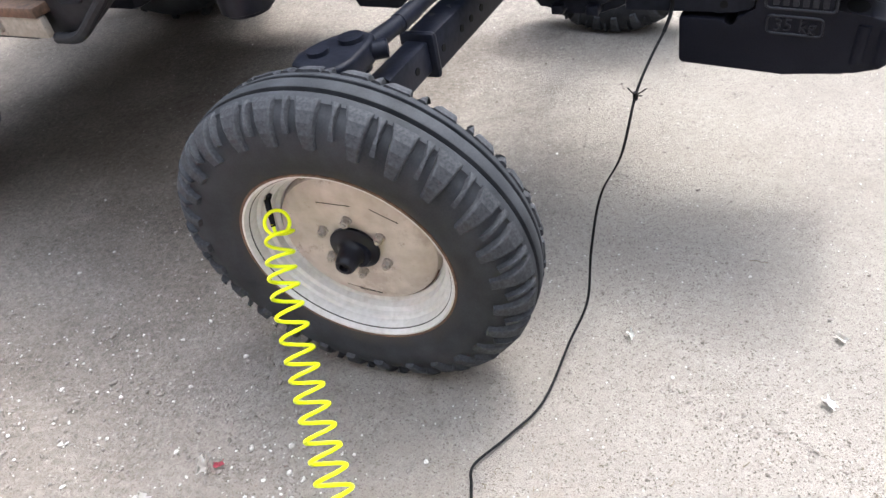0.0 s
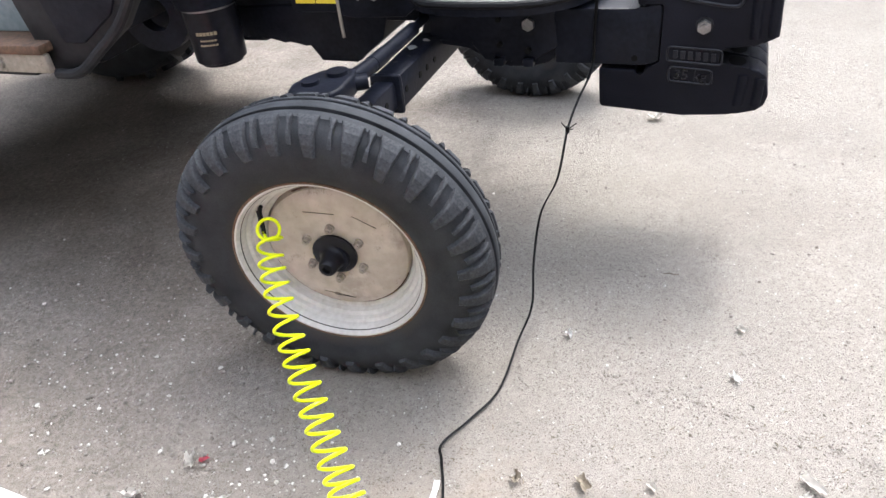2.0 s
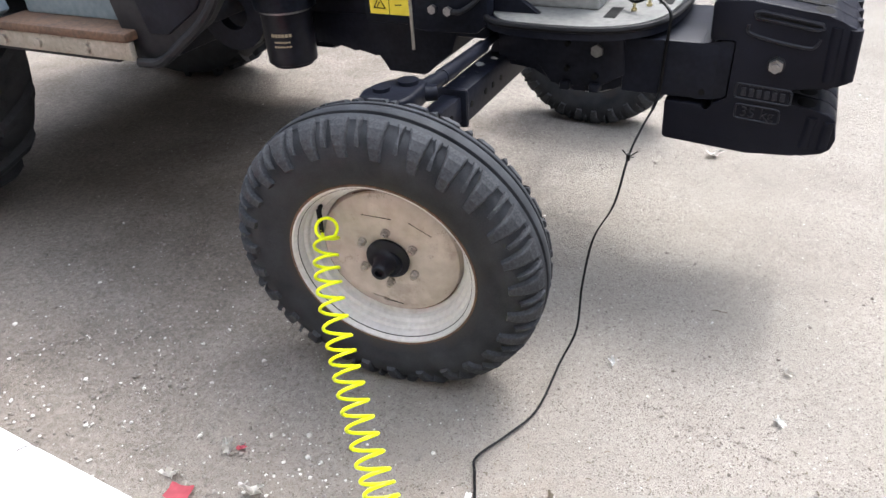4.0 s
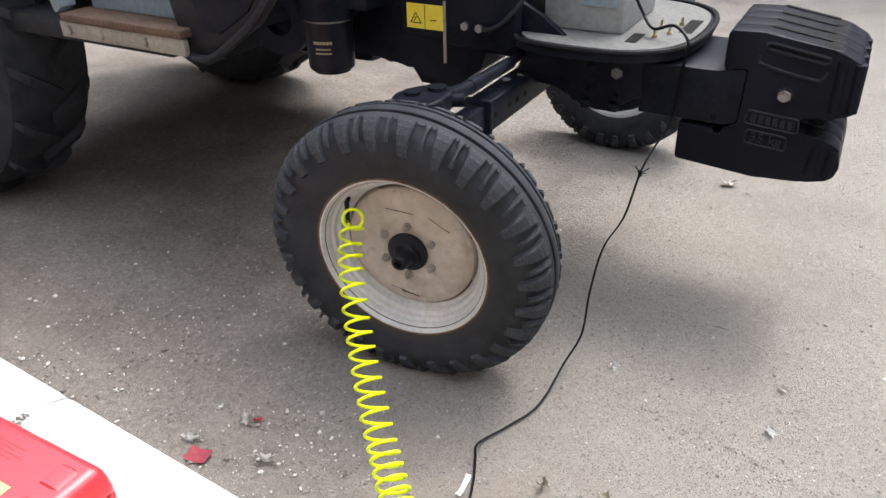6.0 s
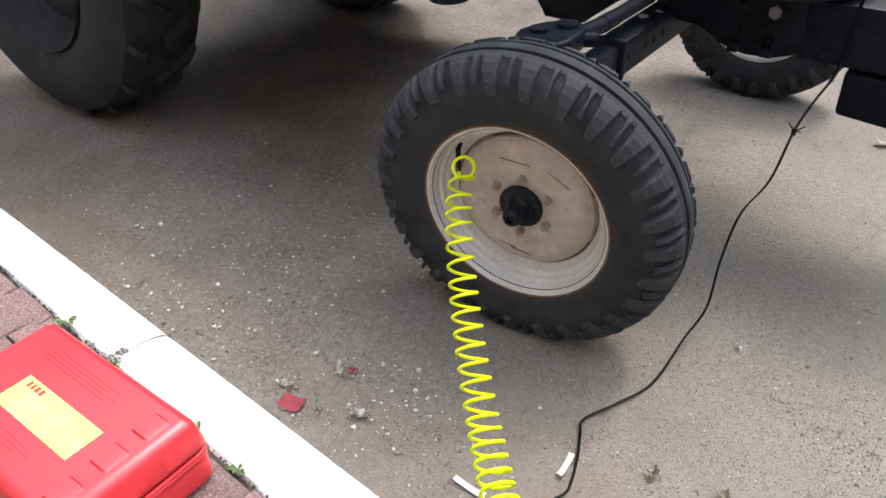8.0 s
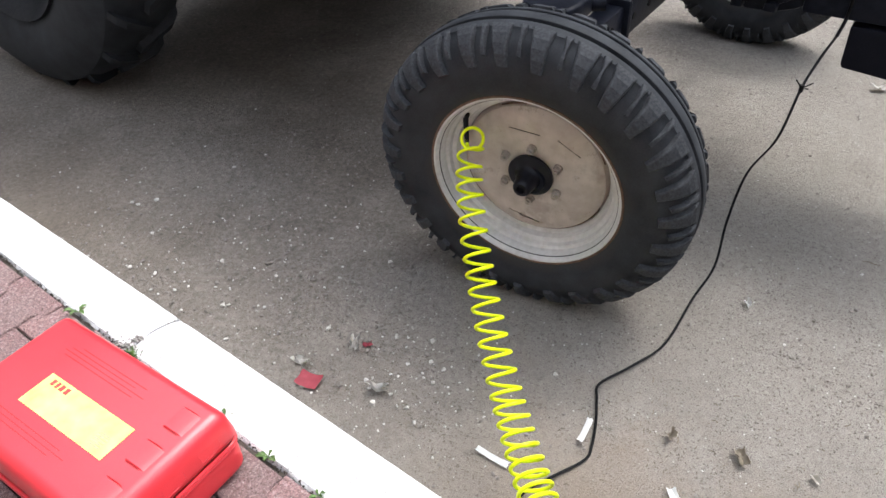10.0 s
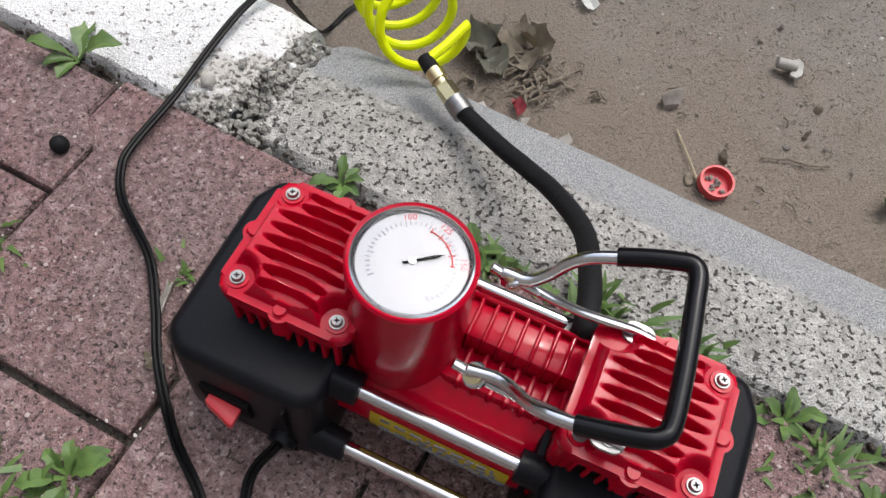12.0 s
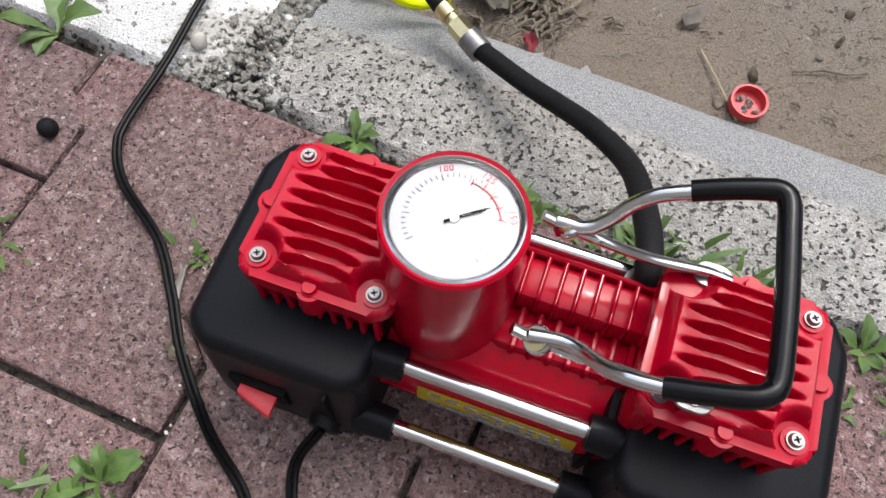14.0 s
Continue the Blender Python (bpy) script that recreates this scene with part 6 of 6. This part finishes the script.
cord_line = [TRACTOR @ Vector((0.441, 0.637, 0.53)), (0.385, 1.620, 0.50), (0.349, 1.562, 0.455), (0.313, 1.500, 0.36), (0.268, 1.495, 0.265), (0.240, 1.444, 0.16), (0.222, 1.372, 0.075), (0.176, 1.300, 0.028), (0.113, 1.165, 0.005), (0.04, 1.085, 0.005), (-0.026, 1.024, 0.005), (-0.030, 0.98, 0.005), (-0.029, 0.92, 0.006), (-0.034, 0.862, 0.005), (-0.046, 0.826, 0.005), (-0.104, 0.778, 0.005), (-0.150, 0.738, 0.005), (-0.178, 0.690, 0.012), (-0.186, 0.600, 0.130), (-0.190, 0.560, 0.190), (-0.205, 0.525, 0.2005), (-0.222, 0.487, 0.1995), (-0.240, 0.437, 0.1985), (-0.259, 0.394, 0.1975), (-0.262, 0.375, 0.1975), (-0.255, 0.350, 0.1975), (-0.231, 0.313, 0.1975), (-0.220, 0.280, 0.1975), (-0.211, 0.245, 0.1975), (-0.194, 0.205, 0.1975), (-0.176, 0.177, 0.1975), (-0.163, 0.148, 0.1975), (-0.150, 0.140, 0.200), PUMP @ Vector((-0.080, -0.085, 0.012)), PUMP @ Vector((-0.073, -0.064, 0.026))]
line = smooth_line(cord_line, 8)
for off in (-1, 1):
    bm = bmesh.new()
    pts = []
    for i, p in enumerate(line):
        t = (line[min(i + 1, len(line) - 1)] - line[max(i - 1, 0)])
        side = Vector((-t.y, t.x, 0))
        side = side.normalized() if side.length > 1e-6 else Vector((1, 0, 0))
        pts.append(p + side * off * 0.0014)
    tube(bm, pts, 0.0016, 8)
    part("core", bm, CORD, cord)
knot = bmesh.new()
kp = Vector((0.349, 1.562, 0.455))
for dx, dy, dz in ((0.022, 0.0, 0.014), (-0.015, 0.0, 0.020), (0.012, -0.01, 0.004)):
    rod(knot, kp, kp + Vector((dx, dy, dz)), 0.0014, seg=6)
rod(knot, kp + Vector((0, 0, -0.008)), kp + Vector((0, 0, 0.008)), 0.0055, seg=10)
part("cable_tie", knot, CORD, cord, "knot with loose ends")


# ---- litter ----
def scrap(name, x, y, w, h, turn, material, label, category, z=0.004, curl=0.004, seed=0, jag=0.12):
    rng = random.Random(seed)
    bm = bmesh.new()
    nx, ny = 6, 5
    top, low = [], []
    for j in range(ny + 1):
        for i in range(nx + 1):
            u, v = i / nx - 0.5, j / ny - 0.5
            edge = i in (0, nx) or j in (0, ny)
            p = Vector((u * w, v * h, curl * (u * u * 6 + noise.noise(Vector((u * 3, v * 3, seed))) * 1.0) + curl * 0.4))
            if edge:
                p += Vector((rng.uniform(-jag, jag) * w * 0.5, rng.uniform(-jag, jag) * h * 0.5, 0))
            top.append(bm.verts.new(p))
    for j in range(ny):
        for i in range(nx):
            k = j * (nx + 1) + i
            bm.faces.new((top[k], top[k + 1], top[k + nx + 2], top[k + nx + 1]))
    bmesh.ops.solidify(bm, geom=bm.faces[:], thickness=0.0009)
    return tagged(part(name, bm, material, m=pose(x, y, z - 0.002, 0, 0, turn)), label, category)


scrap("card_scrap", -0.658, 0.925, 0.055, 0.040, -12, RED_PAPER, "torn piece of dull red card on the road", "card", seed=1, jag=0.05)
scrap("paper_scrap", -0.588, 1.045, 0.020, 0.034, 10, PAPER, "crumpled dirty white paper scrap on the road", "paper", curl=0.010, seed=2, jag=0.5)
scrap("paper_scrap", -0.560, 1.050, 0.022, 0.014, 20, RED_PAPER, "small faded reddish paper scrap", "paper", seed=3, jag=0.4)
scrap("paper_scrap", -0.695, 0.975, 0.034, 0.018, -20, PAPER, "small white paper scrap on the road", "paper", curl=0.008, seed=4, jag=0.5)
scrap("paper_scrap", -0.497, 0.925, 0.034, 0.018, 15, PAPER, "shredded pale paper on the road", "paper", curl=0.012, seed=5, jag=0.7)
scrap("paper_strip", -0.226, 0.800, 0.075, 0.014, -24, LABEL_WHITE, "narrow white paper strip beside the cord", "paper", seed=6, jag=0.05)
scrap("paper_strip", -0.050, 0.895, 0.062, 0.013, 72, LABEL_WHITE, "narrow white paper strip under the cord", "paper", seed=7, jag=0.05)
scrap("paper_scrap", 0.121, 0.779, 0.018, 0.026, 20, LABEL_WHITE, "small white paper rectangle on the road", "paper", seed=8, jag=0.05)
scrap("paper_scrap", 0.384, 0.860, 0.012, 0.018, 30, PAPER, "tiny white paper scrap", "paper", seed=9, jag=0.3)
scrap("paper_scrap", 0.85, 2.48, 0.055, 0.030, 0, PAPER, "white paper scrap beyond the weights", "paper", curl=0.012, seed=10, jag=0.3)
scrap("paper_scrap", 0.72, 1.28, 0.014, 0.022, 40, PAPER, "small white chip of paper", "paper", seed=12, jag=0.3)
piece = thing("plastic_piece", pose(0.347, 0.697, 0.004, 0, 0, -15), "small broken grey plastic fitting on the dirt", "plastic")
bm = bmesh.new()
rod(bm, (-0.016, 0, 0.006), (0.006, 0, 0.006), 0.0062, seg=16)
part("stub", bm, GREY_PLASTIC, piece)
bm = bmesh.new()
slab(bm, [(0.0, -0.012), (0.008, -0.016), (0.014, -0.010), (0.015, 0.008), (0.010, 0.015), (0.002, 0.012), (0.004, 0.0)], 0.0, 0.004, 0.001, m=Matrix.Rotation(radians(-12), 4, "Y"))
part("flange", bm, GREY_PLASTIC, piece)
for k, (x, y, w, h, tn, mt) in enumerate(((0.026, 0.708, 0.050, 0.034, 20, DRY_LEAF), (-0.010, 0.690, 0.040, 0.034, 70, OLIVE_LEAF), (0.036, 0.676, 0.044, 0.026, -30, DRY_LEAF), (0.004, 0.665, 0.034, 0.030, 10, OLIVE_LEAF), (0.055, 0.700, 0.022, 0.040, 40, DRY_LEAF))):
    scrap("dry_leaf", x, y, w, h, tn, mt, "crumpled brown dry leaf on the dirt" if mt is DRY_LEAF else "crumpled grey-green dry leaf on the dirt", "leaf", curl=0.012, seed=20 + k, jag=0.15, z=0.005)
rng = random.Random(71)
bm = bmesh.new()
for _ in range(90):
    x, y, an, ln = rng.gauss(0.045, 0.030), rng.gauss(0.655, 0.022), rng.uniform(0, 3.14), rng.uniform(0.008, 0.026)
    z = 0.003 + abs(rng.gauss(0, 0.004))
    tube(bm, [(x, y, z), (x + ln * 0.5 * math.cos(an), y + ln * 0.5 * math.sin(an), z + 0.003), (x + ln * math.cos(an + 0.4), y + ln * math.sin(an + 0.4), 0.002)], rng.uniform(0.0008, 0.0020), 5)
tagged(part("dry_grass", bm, STRAW_DARK), "matted dry grass and roots at the kerb's foot", "grass", kind="stuff")
rng = random.Random(72)
bm = bmesh.new()
for _ in range(160):
    x, y, an, ln = rng.uniform(-0.15, 0.8), rng.uniform(0.42, 1.05), rng.uniform(0, 3.14), rng.uniform(0.004, 0.016)
    if (Vector((x, y, 0)) - KERB_AT).dot(KB) > -0.05:
        continue
    tube(bm, [(x, y, 0.002), (x + ln * 0.5 * math.cos(an), y + ln * 0.5 * math.sin(an), 0.004), (x + ln * math.cos(an + 0.3), y + ln * math.sin(an + 0.3), 0.002)], rng.uniform(0.0005, 0.0012), 5)
tagged(part("dirt_crumbs", bm, STRAW_DARK), "dark twigs and root crumbs on the dirt", "debris", kind="stuff")
scrap("dry_leaf", 0.252, 0.884, 0.020, 0.034, 20, DRY_LEAF, "small curled dry leaf on the dirt", "leaf", curl=0.008, seed=31, jag=0.25)
for k, (x, y, w, h, tn) in enumerate(((0.020, 0.585, 0.050, 0.022, -20), (0.050, 0.568, 0.046, 0.026, -35), (0.066, 0.556, 0.030, 0.018, 10))):
    scrap("paper_shred", x, y, w, h, tn, PAPER, "torn strip of pale tissue at the kerb's foot", "paper", curl=0.008, seed=60 + k, jag=0.45)
scrap("yellow_leaf", 0.525, 0.575, 0.018, 0.075, -10, YELLOW_LEAF, "yellowing narrow leaf on the dirt", "leaf", curl=0.006, seed=33, jag=0.2)
scrap("green_leaf", 0.42, 0.52, 0.03, 0.018, 30, LEAF, "small green leaf scrap", "leaf", curl=0.008, seed=34, jag=0.4)
scrap("paper_scrap", 0.44, 0.485, 0.016, 0.028, 20, LABEL_WHITE, "bright white paper chip", "paper", curl=0.006, seed=35, jag=0.3)


for k, (x, y, w, h, tn, mt, text) in enumerate(((0.308, 1.328, 0.012, 0.020, 15, LABEL_WHITE, "tiny white paper chip on the asphalt"), (0.647, 1.121, 0.014, 0.026, 25, LABEL_WHITE, "small white paper chip on the asphalt"), (0.687, 0.824, 0.018, 0.046, 30, PAPER, "torn white paper strip on the asphalt"), (0.660, 0.800, 0.022, 0.012, 20, PAPER, "small torn piece of white paper"))):
    scrap("paper_scrap", x, y, w, h, tn, mt, text, "paper", curl=0.006, seed=80 + k, jag=0.35)
scrap("dry_leaf", 0.120, 0.912, 0.022, 0.016, 40, DRY_LEAF, "small curled dry leaf near the cord", "leaf", curl=0.008, seed=91, jag=0.3)
scrap("dry_leaf", 0.518, 0.759, 0.024, 0.014, 10, DRY_LEAF, "small brown leaf scrap on the dirt", "leaf", curl=0.006, seed=92, jag=0.3)
scrap("paper_shred", 0.034, 0.613, 0.012, 0.016, 10, RED_PAPER, "tiny pinkish paper shred at the kerb's foot", "paper", curl=0.005, seed=93, jag=0.4)
for x, y, ln, tn in ((0.397, 0.817, 0.055, 8), (0.328, 0.567, 0.075, -6), (0.623, 1.529, 0.040, -20), (0.252, 0.548, 0.030, 12)):
    bm = bmesh.new()
    tube(bm, [(-ln / 2, 0, 0.002), (-ln * 0.1, 0.002, 0.004), (ln * 0.2, -0.001, 0.0035), (ln / 2, 0.003, 0.002)], 0.0011, 6)
    tagged(part("twig", bm, STRAW_DARK, m=pose(x, y, 0, 0, 0, tn)), "thin dark dry twig on the ground", "twig")
for k, (x, y, r) in enumerate(((0.251, 0.567, 0.012), (0.209, 0.537, 0.011), (0.371, 0.643, 0.008), (0.349, 0.606, 0.010))):
    bm = bmesh.new()
    rg = random.Random(140 + k)
    pebble(bm, 0, 0, 0.0012, r * 0.75, rg, 0.3)
    bmesh.ops.subdivide_edges(bm, edges=bm.edges[:], cuts=1, smooth=0.5, fractal=0.6, seed=k, use_grid_fill=True)
    tagged(part("dirt_clod", bm, STRAW_DARK, smooth=False, m=pose(x, y, 0.0005)), "flat clod of dark soil on the dirt", "soil")


scrap("dry_leaf", -0.213, 0.248, 0.010, 0.010, 20, DRY_LEAF, "small brown leaf scrap in the paver joint", "leaf", z=0.1955, curl=0.004, seed=102, jag=0.3)
scrap("paper_scrap", -0.216, 0.287, 0.004, 0.018, -8, PAPER, "thin pale splinter on the paver", "paper", z=0.1955, curl=0.002, seed=103, jag=0.2)


def bottle_cap():
    ob = thing("bottle_cap", pose(0.234, 0.531, 0.002, 8, 0, 0), "small red screw cap lying open side up", "cap")
    bm = bmesh.new()
    lathe(bm, [(0.0, 0.0), (0.0, 0.0165), (0.003, 0.018), (0.012, 0.0178), (0.012, 0.0155), (0.0025, 0.0150), (0.002, 0.0)], 40, closed=False)
    part("cap_shell", bm, CAP_RED, ob, m=Matrix.Rotation(radians(-90), 4, "Y"))
    rng = random.Random(4)
    bm = bmesh.new()
    for _ in range(14):
        pebble(bm, rng.uniform(-0.009, 0.009), rng.uniform(-0.009, 0.009), 0.004, rng.uniform(0.002, 0.004), rng)
    part("dirt", bm, PEBBLE, ob, smooth=False)


bottle_cap()
bm = bmesh.new()
bmesh.ops.create_icosphere(bm, subdivisions=3, radius=0.0062)
tagged(part("berry", bm, HOSE_BLACK, m=Matrix.Translation((-0.305, 0.390, 0.1975))), "small dark round berry in a paver joint", "berry")
bm = bmesh.new()
tube(bm, [(0.205, 0.60, 0.003), (0.212, 0.56, 0.006), (0.222, 0.515, 0.003)], 0.001, 6)
tagged(part("straw", bm, STRAW), "thin dry straw on the dirt", "straw")
bm = bmesh.new()
pebble(bm, 0, 0, 0, 0.018, random.Random(8), 0.5)
tagged(part("stone", bm, PEBBLE, m=Matrix.Translation((0.205, 0.640, 0.004))), "flat greyish stone on the dirt", "stone")



def pavement_crumbs(name, count, sizes, material, label, seed):
    rng = random.Random(seed)
    verts, faces = [], []
    for _ in range(count):
        a, b, r = rng.uniform(-1.3, 0.75), rng.uniform(0.108, 0.62), rng.uniform(*sizes)
        # most crumbs lie along the joints between the rows
        if rng.random() < 0.65:
            a = -0.353 + PITCH * round((a + 0.353) / PITCH) + rng.gauss(0.0105 * rng.choice((-1, 1)), 0.003)
        m = Matrix.Translation(kerbside(a, b, PAVE + r * 0.2)) @ Matrix.Rotation(rng.uniform(0, 6.3), 4, "Z") @ Matrix.Diagonal((r, r * rng.uniform(0.5, 1), r * 0.6, 1))
        n = len(verts)
        verts += [m @ (v * rng.uniform(0.7, 1.25)) for v in CHIP_VERTS]
        faces += [[n + i for i in f] for f in CHIP_FACES]
    me = bpy.data.meshes.new(name)
    me.from_pydata(verts, [], faces)
    me.materials.append(material)
    tagged(new(name, me), label, "grit", kind="stuff")


pavement_crumbs("paver_crumbs", 2200, (0.0005, 0.0016), JOINT, "dark soil crumbs in and beside the paver joints", 41)
pavement_crumbs("paver_chips", 700, (0.0005, 0.0014), CHIP, "tiny pale stone chips on the pavers", 42)

# crumbled concrete at the joint of the two kerbs
rng = random.Random(17)
bm = bmesh.new()
for _ in range(280):
    a, b = rng.gauss(0.012, 0.030), rng.uniform(0.045, 0.108)
    if a > 0.045 - (b - 0.045) * 0.1 and b < 0.085:
        continue
    r = rng.uniform(0.0012, 0.0042)
    p = kerbside(a, b, 0.187 + rng.uniform(0, 0.005))
    pebble(bm, p.x, p.y, p.z, r, rng, 0.7)
for _ in range(150):
    p = kerbside(rng.uniform(0.004, 0.032), rng.uniform(0.0, 0.09), 0.183)
    pebble(bm, p.x, p.y, p.z, rng.uniform(0.002, 0.006), rng, 0.7)
for _ in range(90):
    p = kerbside(rng.gauss(-0.845, 0.022), rng.uniform(0.060, 0.110), 0.187 + rng.uniform(0, 0.004))
    pebble(bm, p.x, p.y, p.z, rng.uniform(0.002, 0.006), rng, 0.7)
tagged(part("concrete_rubble", bm, RUBBLE, smooth=False), "crumbled concrete and grit at the kerb joint", "rubble", kind="stuff")
bm = bmesh.new()
for _ in range(700):
    a = rng.uniform(-1.5, 1.0)
    p = kerbside(a, 0.104 + rng.gauss(0, 0.004), 0.185)
    pebble(bm, p.x, p.y, p.z, rng.uniform(0.0015, 0.004), rng, 0.7)
tagged(part("joint_soil", bm, JOINT, smooth=False), "dark crumbly soil along the kerb's back joint", "soil", kind="stuff")
p = (-0.2213, 0.4545, 0.1965)
bm = bmesh.new()
pebble(bm, 0, 0, 0, 0.0065, random.Random(2), 0.7)
bmesh.ops.subdivide_edges(bm, edges=bm.edges[:], cuts=1, smooth=0.8, use_grid_fill=True)
tagged(part("stone", bm, CHIP, m=Matrix.Translation(p)), "pale pebble on the crumbled kerb joint", "stone")


# ---- weeds in the joints ----
def weed(a, b, size, leaves, seed, kind_="broad"):
    rng = random.Random(seed)
    label = "broad-leaved green weed growing in the joint" if kind_ == "broad" else "tuft of fine green grass and weeds in the joint"
    ob = thing("weed" if kind_ == "broad" else "grass_tuft", Matrix.Translation(kerbside(a, b, PAVE - 0.008)), label, "plant")
    if kind_ == "broad":
        for k in range(leaves):
            ang = 2 * math.pi * (k / leaves) + rng.uniform(-0.7, 0.7)
            length, rise = size * 0.66 * rng.uniform(0.5, 1.15), rng.uniform(0.15, 1.1)
            broad = rng.uniform(0.14, 0.24)
            bm = bmesh.new()
            rows = []
            for i in range(9):
                f = i / 8
                w = length * broad * (0.16 + 0.84 * math.sin(math.pi * max(0, (f - 0.22) / 0.78) ** 0.85)) * (1 + 0.22 * math.sin(f * 21 + k)) * (1 if f < 1 else 0.1) + 0.0004
                x = length * f
                z = length * rise * math.sin(f * 2.2) * 0.55 + 0.005
                wave = noise.noise(Vector((f * 3, seed, k))) * length * 0.12
                rows.append([bm.verts.new((x, o * w + wave, z + abs(o) * w * 0.45)) for o in (-1, -0.5, 0, 0.5, 1)])
            for r0, r1 in zip(rows, rows[1:]):
                for i in range(4):
                    bm.faces.new((r0[i], r0[i + 1], r1[i + 1], r1[i]))
            part("leaf", bm, LEAF, ob, m=Matrix.Rotation(ang, 4, "Z"))
    else:
        bm = bmesh.new()
        for k in range(leaves):
            ang, lean = rng.uniform(0, 6.28), rng.uniform(0.3, 1.2)
            ox, oy = rng.gauss(0, size * 0.35), rng.gauss(0, size * 0.22)
            length, w = size * rng.uniform(0.4, 1.0), rng.uniform(0.0011, 0.0030)
            d, n_ = Vector((math.cos(ang), math.sin(ang), 0)), Vector((-math.sin(ang), math.cos(ang), 0))
            rows = []
            for i in range(5):
                f = i / 4
                c = Vector((ox, oy, 0)) + d * length * f * math.sin(lean) + Vector((0, 0, length * (f - 0.35 * f * f) * math.cos(lean) + 0.004))
                ww = w * (1 - f) ** 0.6 * (1.0 if i else 0.6) + 0.0002
                rows.append((bm.verts.new(c - n_ * ww), bm.verts.new(c + n_ * ww)))
            for r0, r1 in zip(rows, rows[1:]):
                bm.faces.new((r0[0], r0[1], r1[1], r1[0]))
        part("foliage", bm, LEAF, ob)
    return ob


for a, b, size, leaves, seed, kd in ((-1.021, 0.098, 0.040, 6, 1, "broad"), (-0.541, 0.092, 0.030, 4, 2, "broad"), (-0.414, 0.101, 0.030, 8, 3, "broad"), (-0.291, 0.101, 0.026, 7, 4, "broad"), (-0.110, 0.108, 0.052, 5, 5, "broad"), (-0.194, 0.152, 0.022, 26, 6, "tuft"), (-0.204, 0.203, 0.024, 34, 7, "tuft"), (-0.063, 0.254, 0.030, 40, 8, "tuft"), (-0.057, 0.302, 0.030, 38, 9, "tuft"), (-0.36, 0.303, 0.024, 30, 10, "tuft"), (0.104, 0.103, 0.028, 9, 11, "broad"), (0.205, 0.106, 0.034, 9, 12, "broad"), (0.225, 0.112, 0.030, 30, 13, "tuft"), (0.285, 0.106, 0.034, 44, 14, "tuft"), (0.315, 0.108, 0.036, 44, 15, "tuft"), (0.350, 0.106, 0.032, 40, 16, "tuft"), (0.415, 0.115, 0.034, 8, 17, "broad"), (0.440, 0.130, 0.036, 36, 18, "tuft"), (0.475, 0.140, 0.034, 8, 19, "broad"), (0.079, 0.335, 0.040, 9, 20, "broad"), (0.060, 0.350, 0.036, 26, 21, "tuft"), (0.059, 0.209, 0.020, 22, 22, "tuft"), (-0.82, 0.100, 0.022, 24, 23, "tuft")):
    weed(a, b, size, leaves, seed, kd)

lay_pavers()
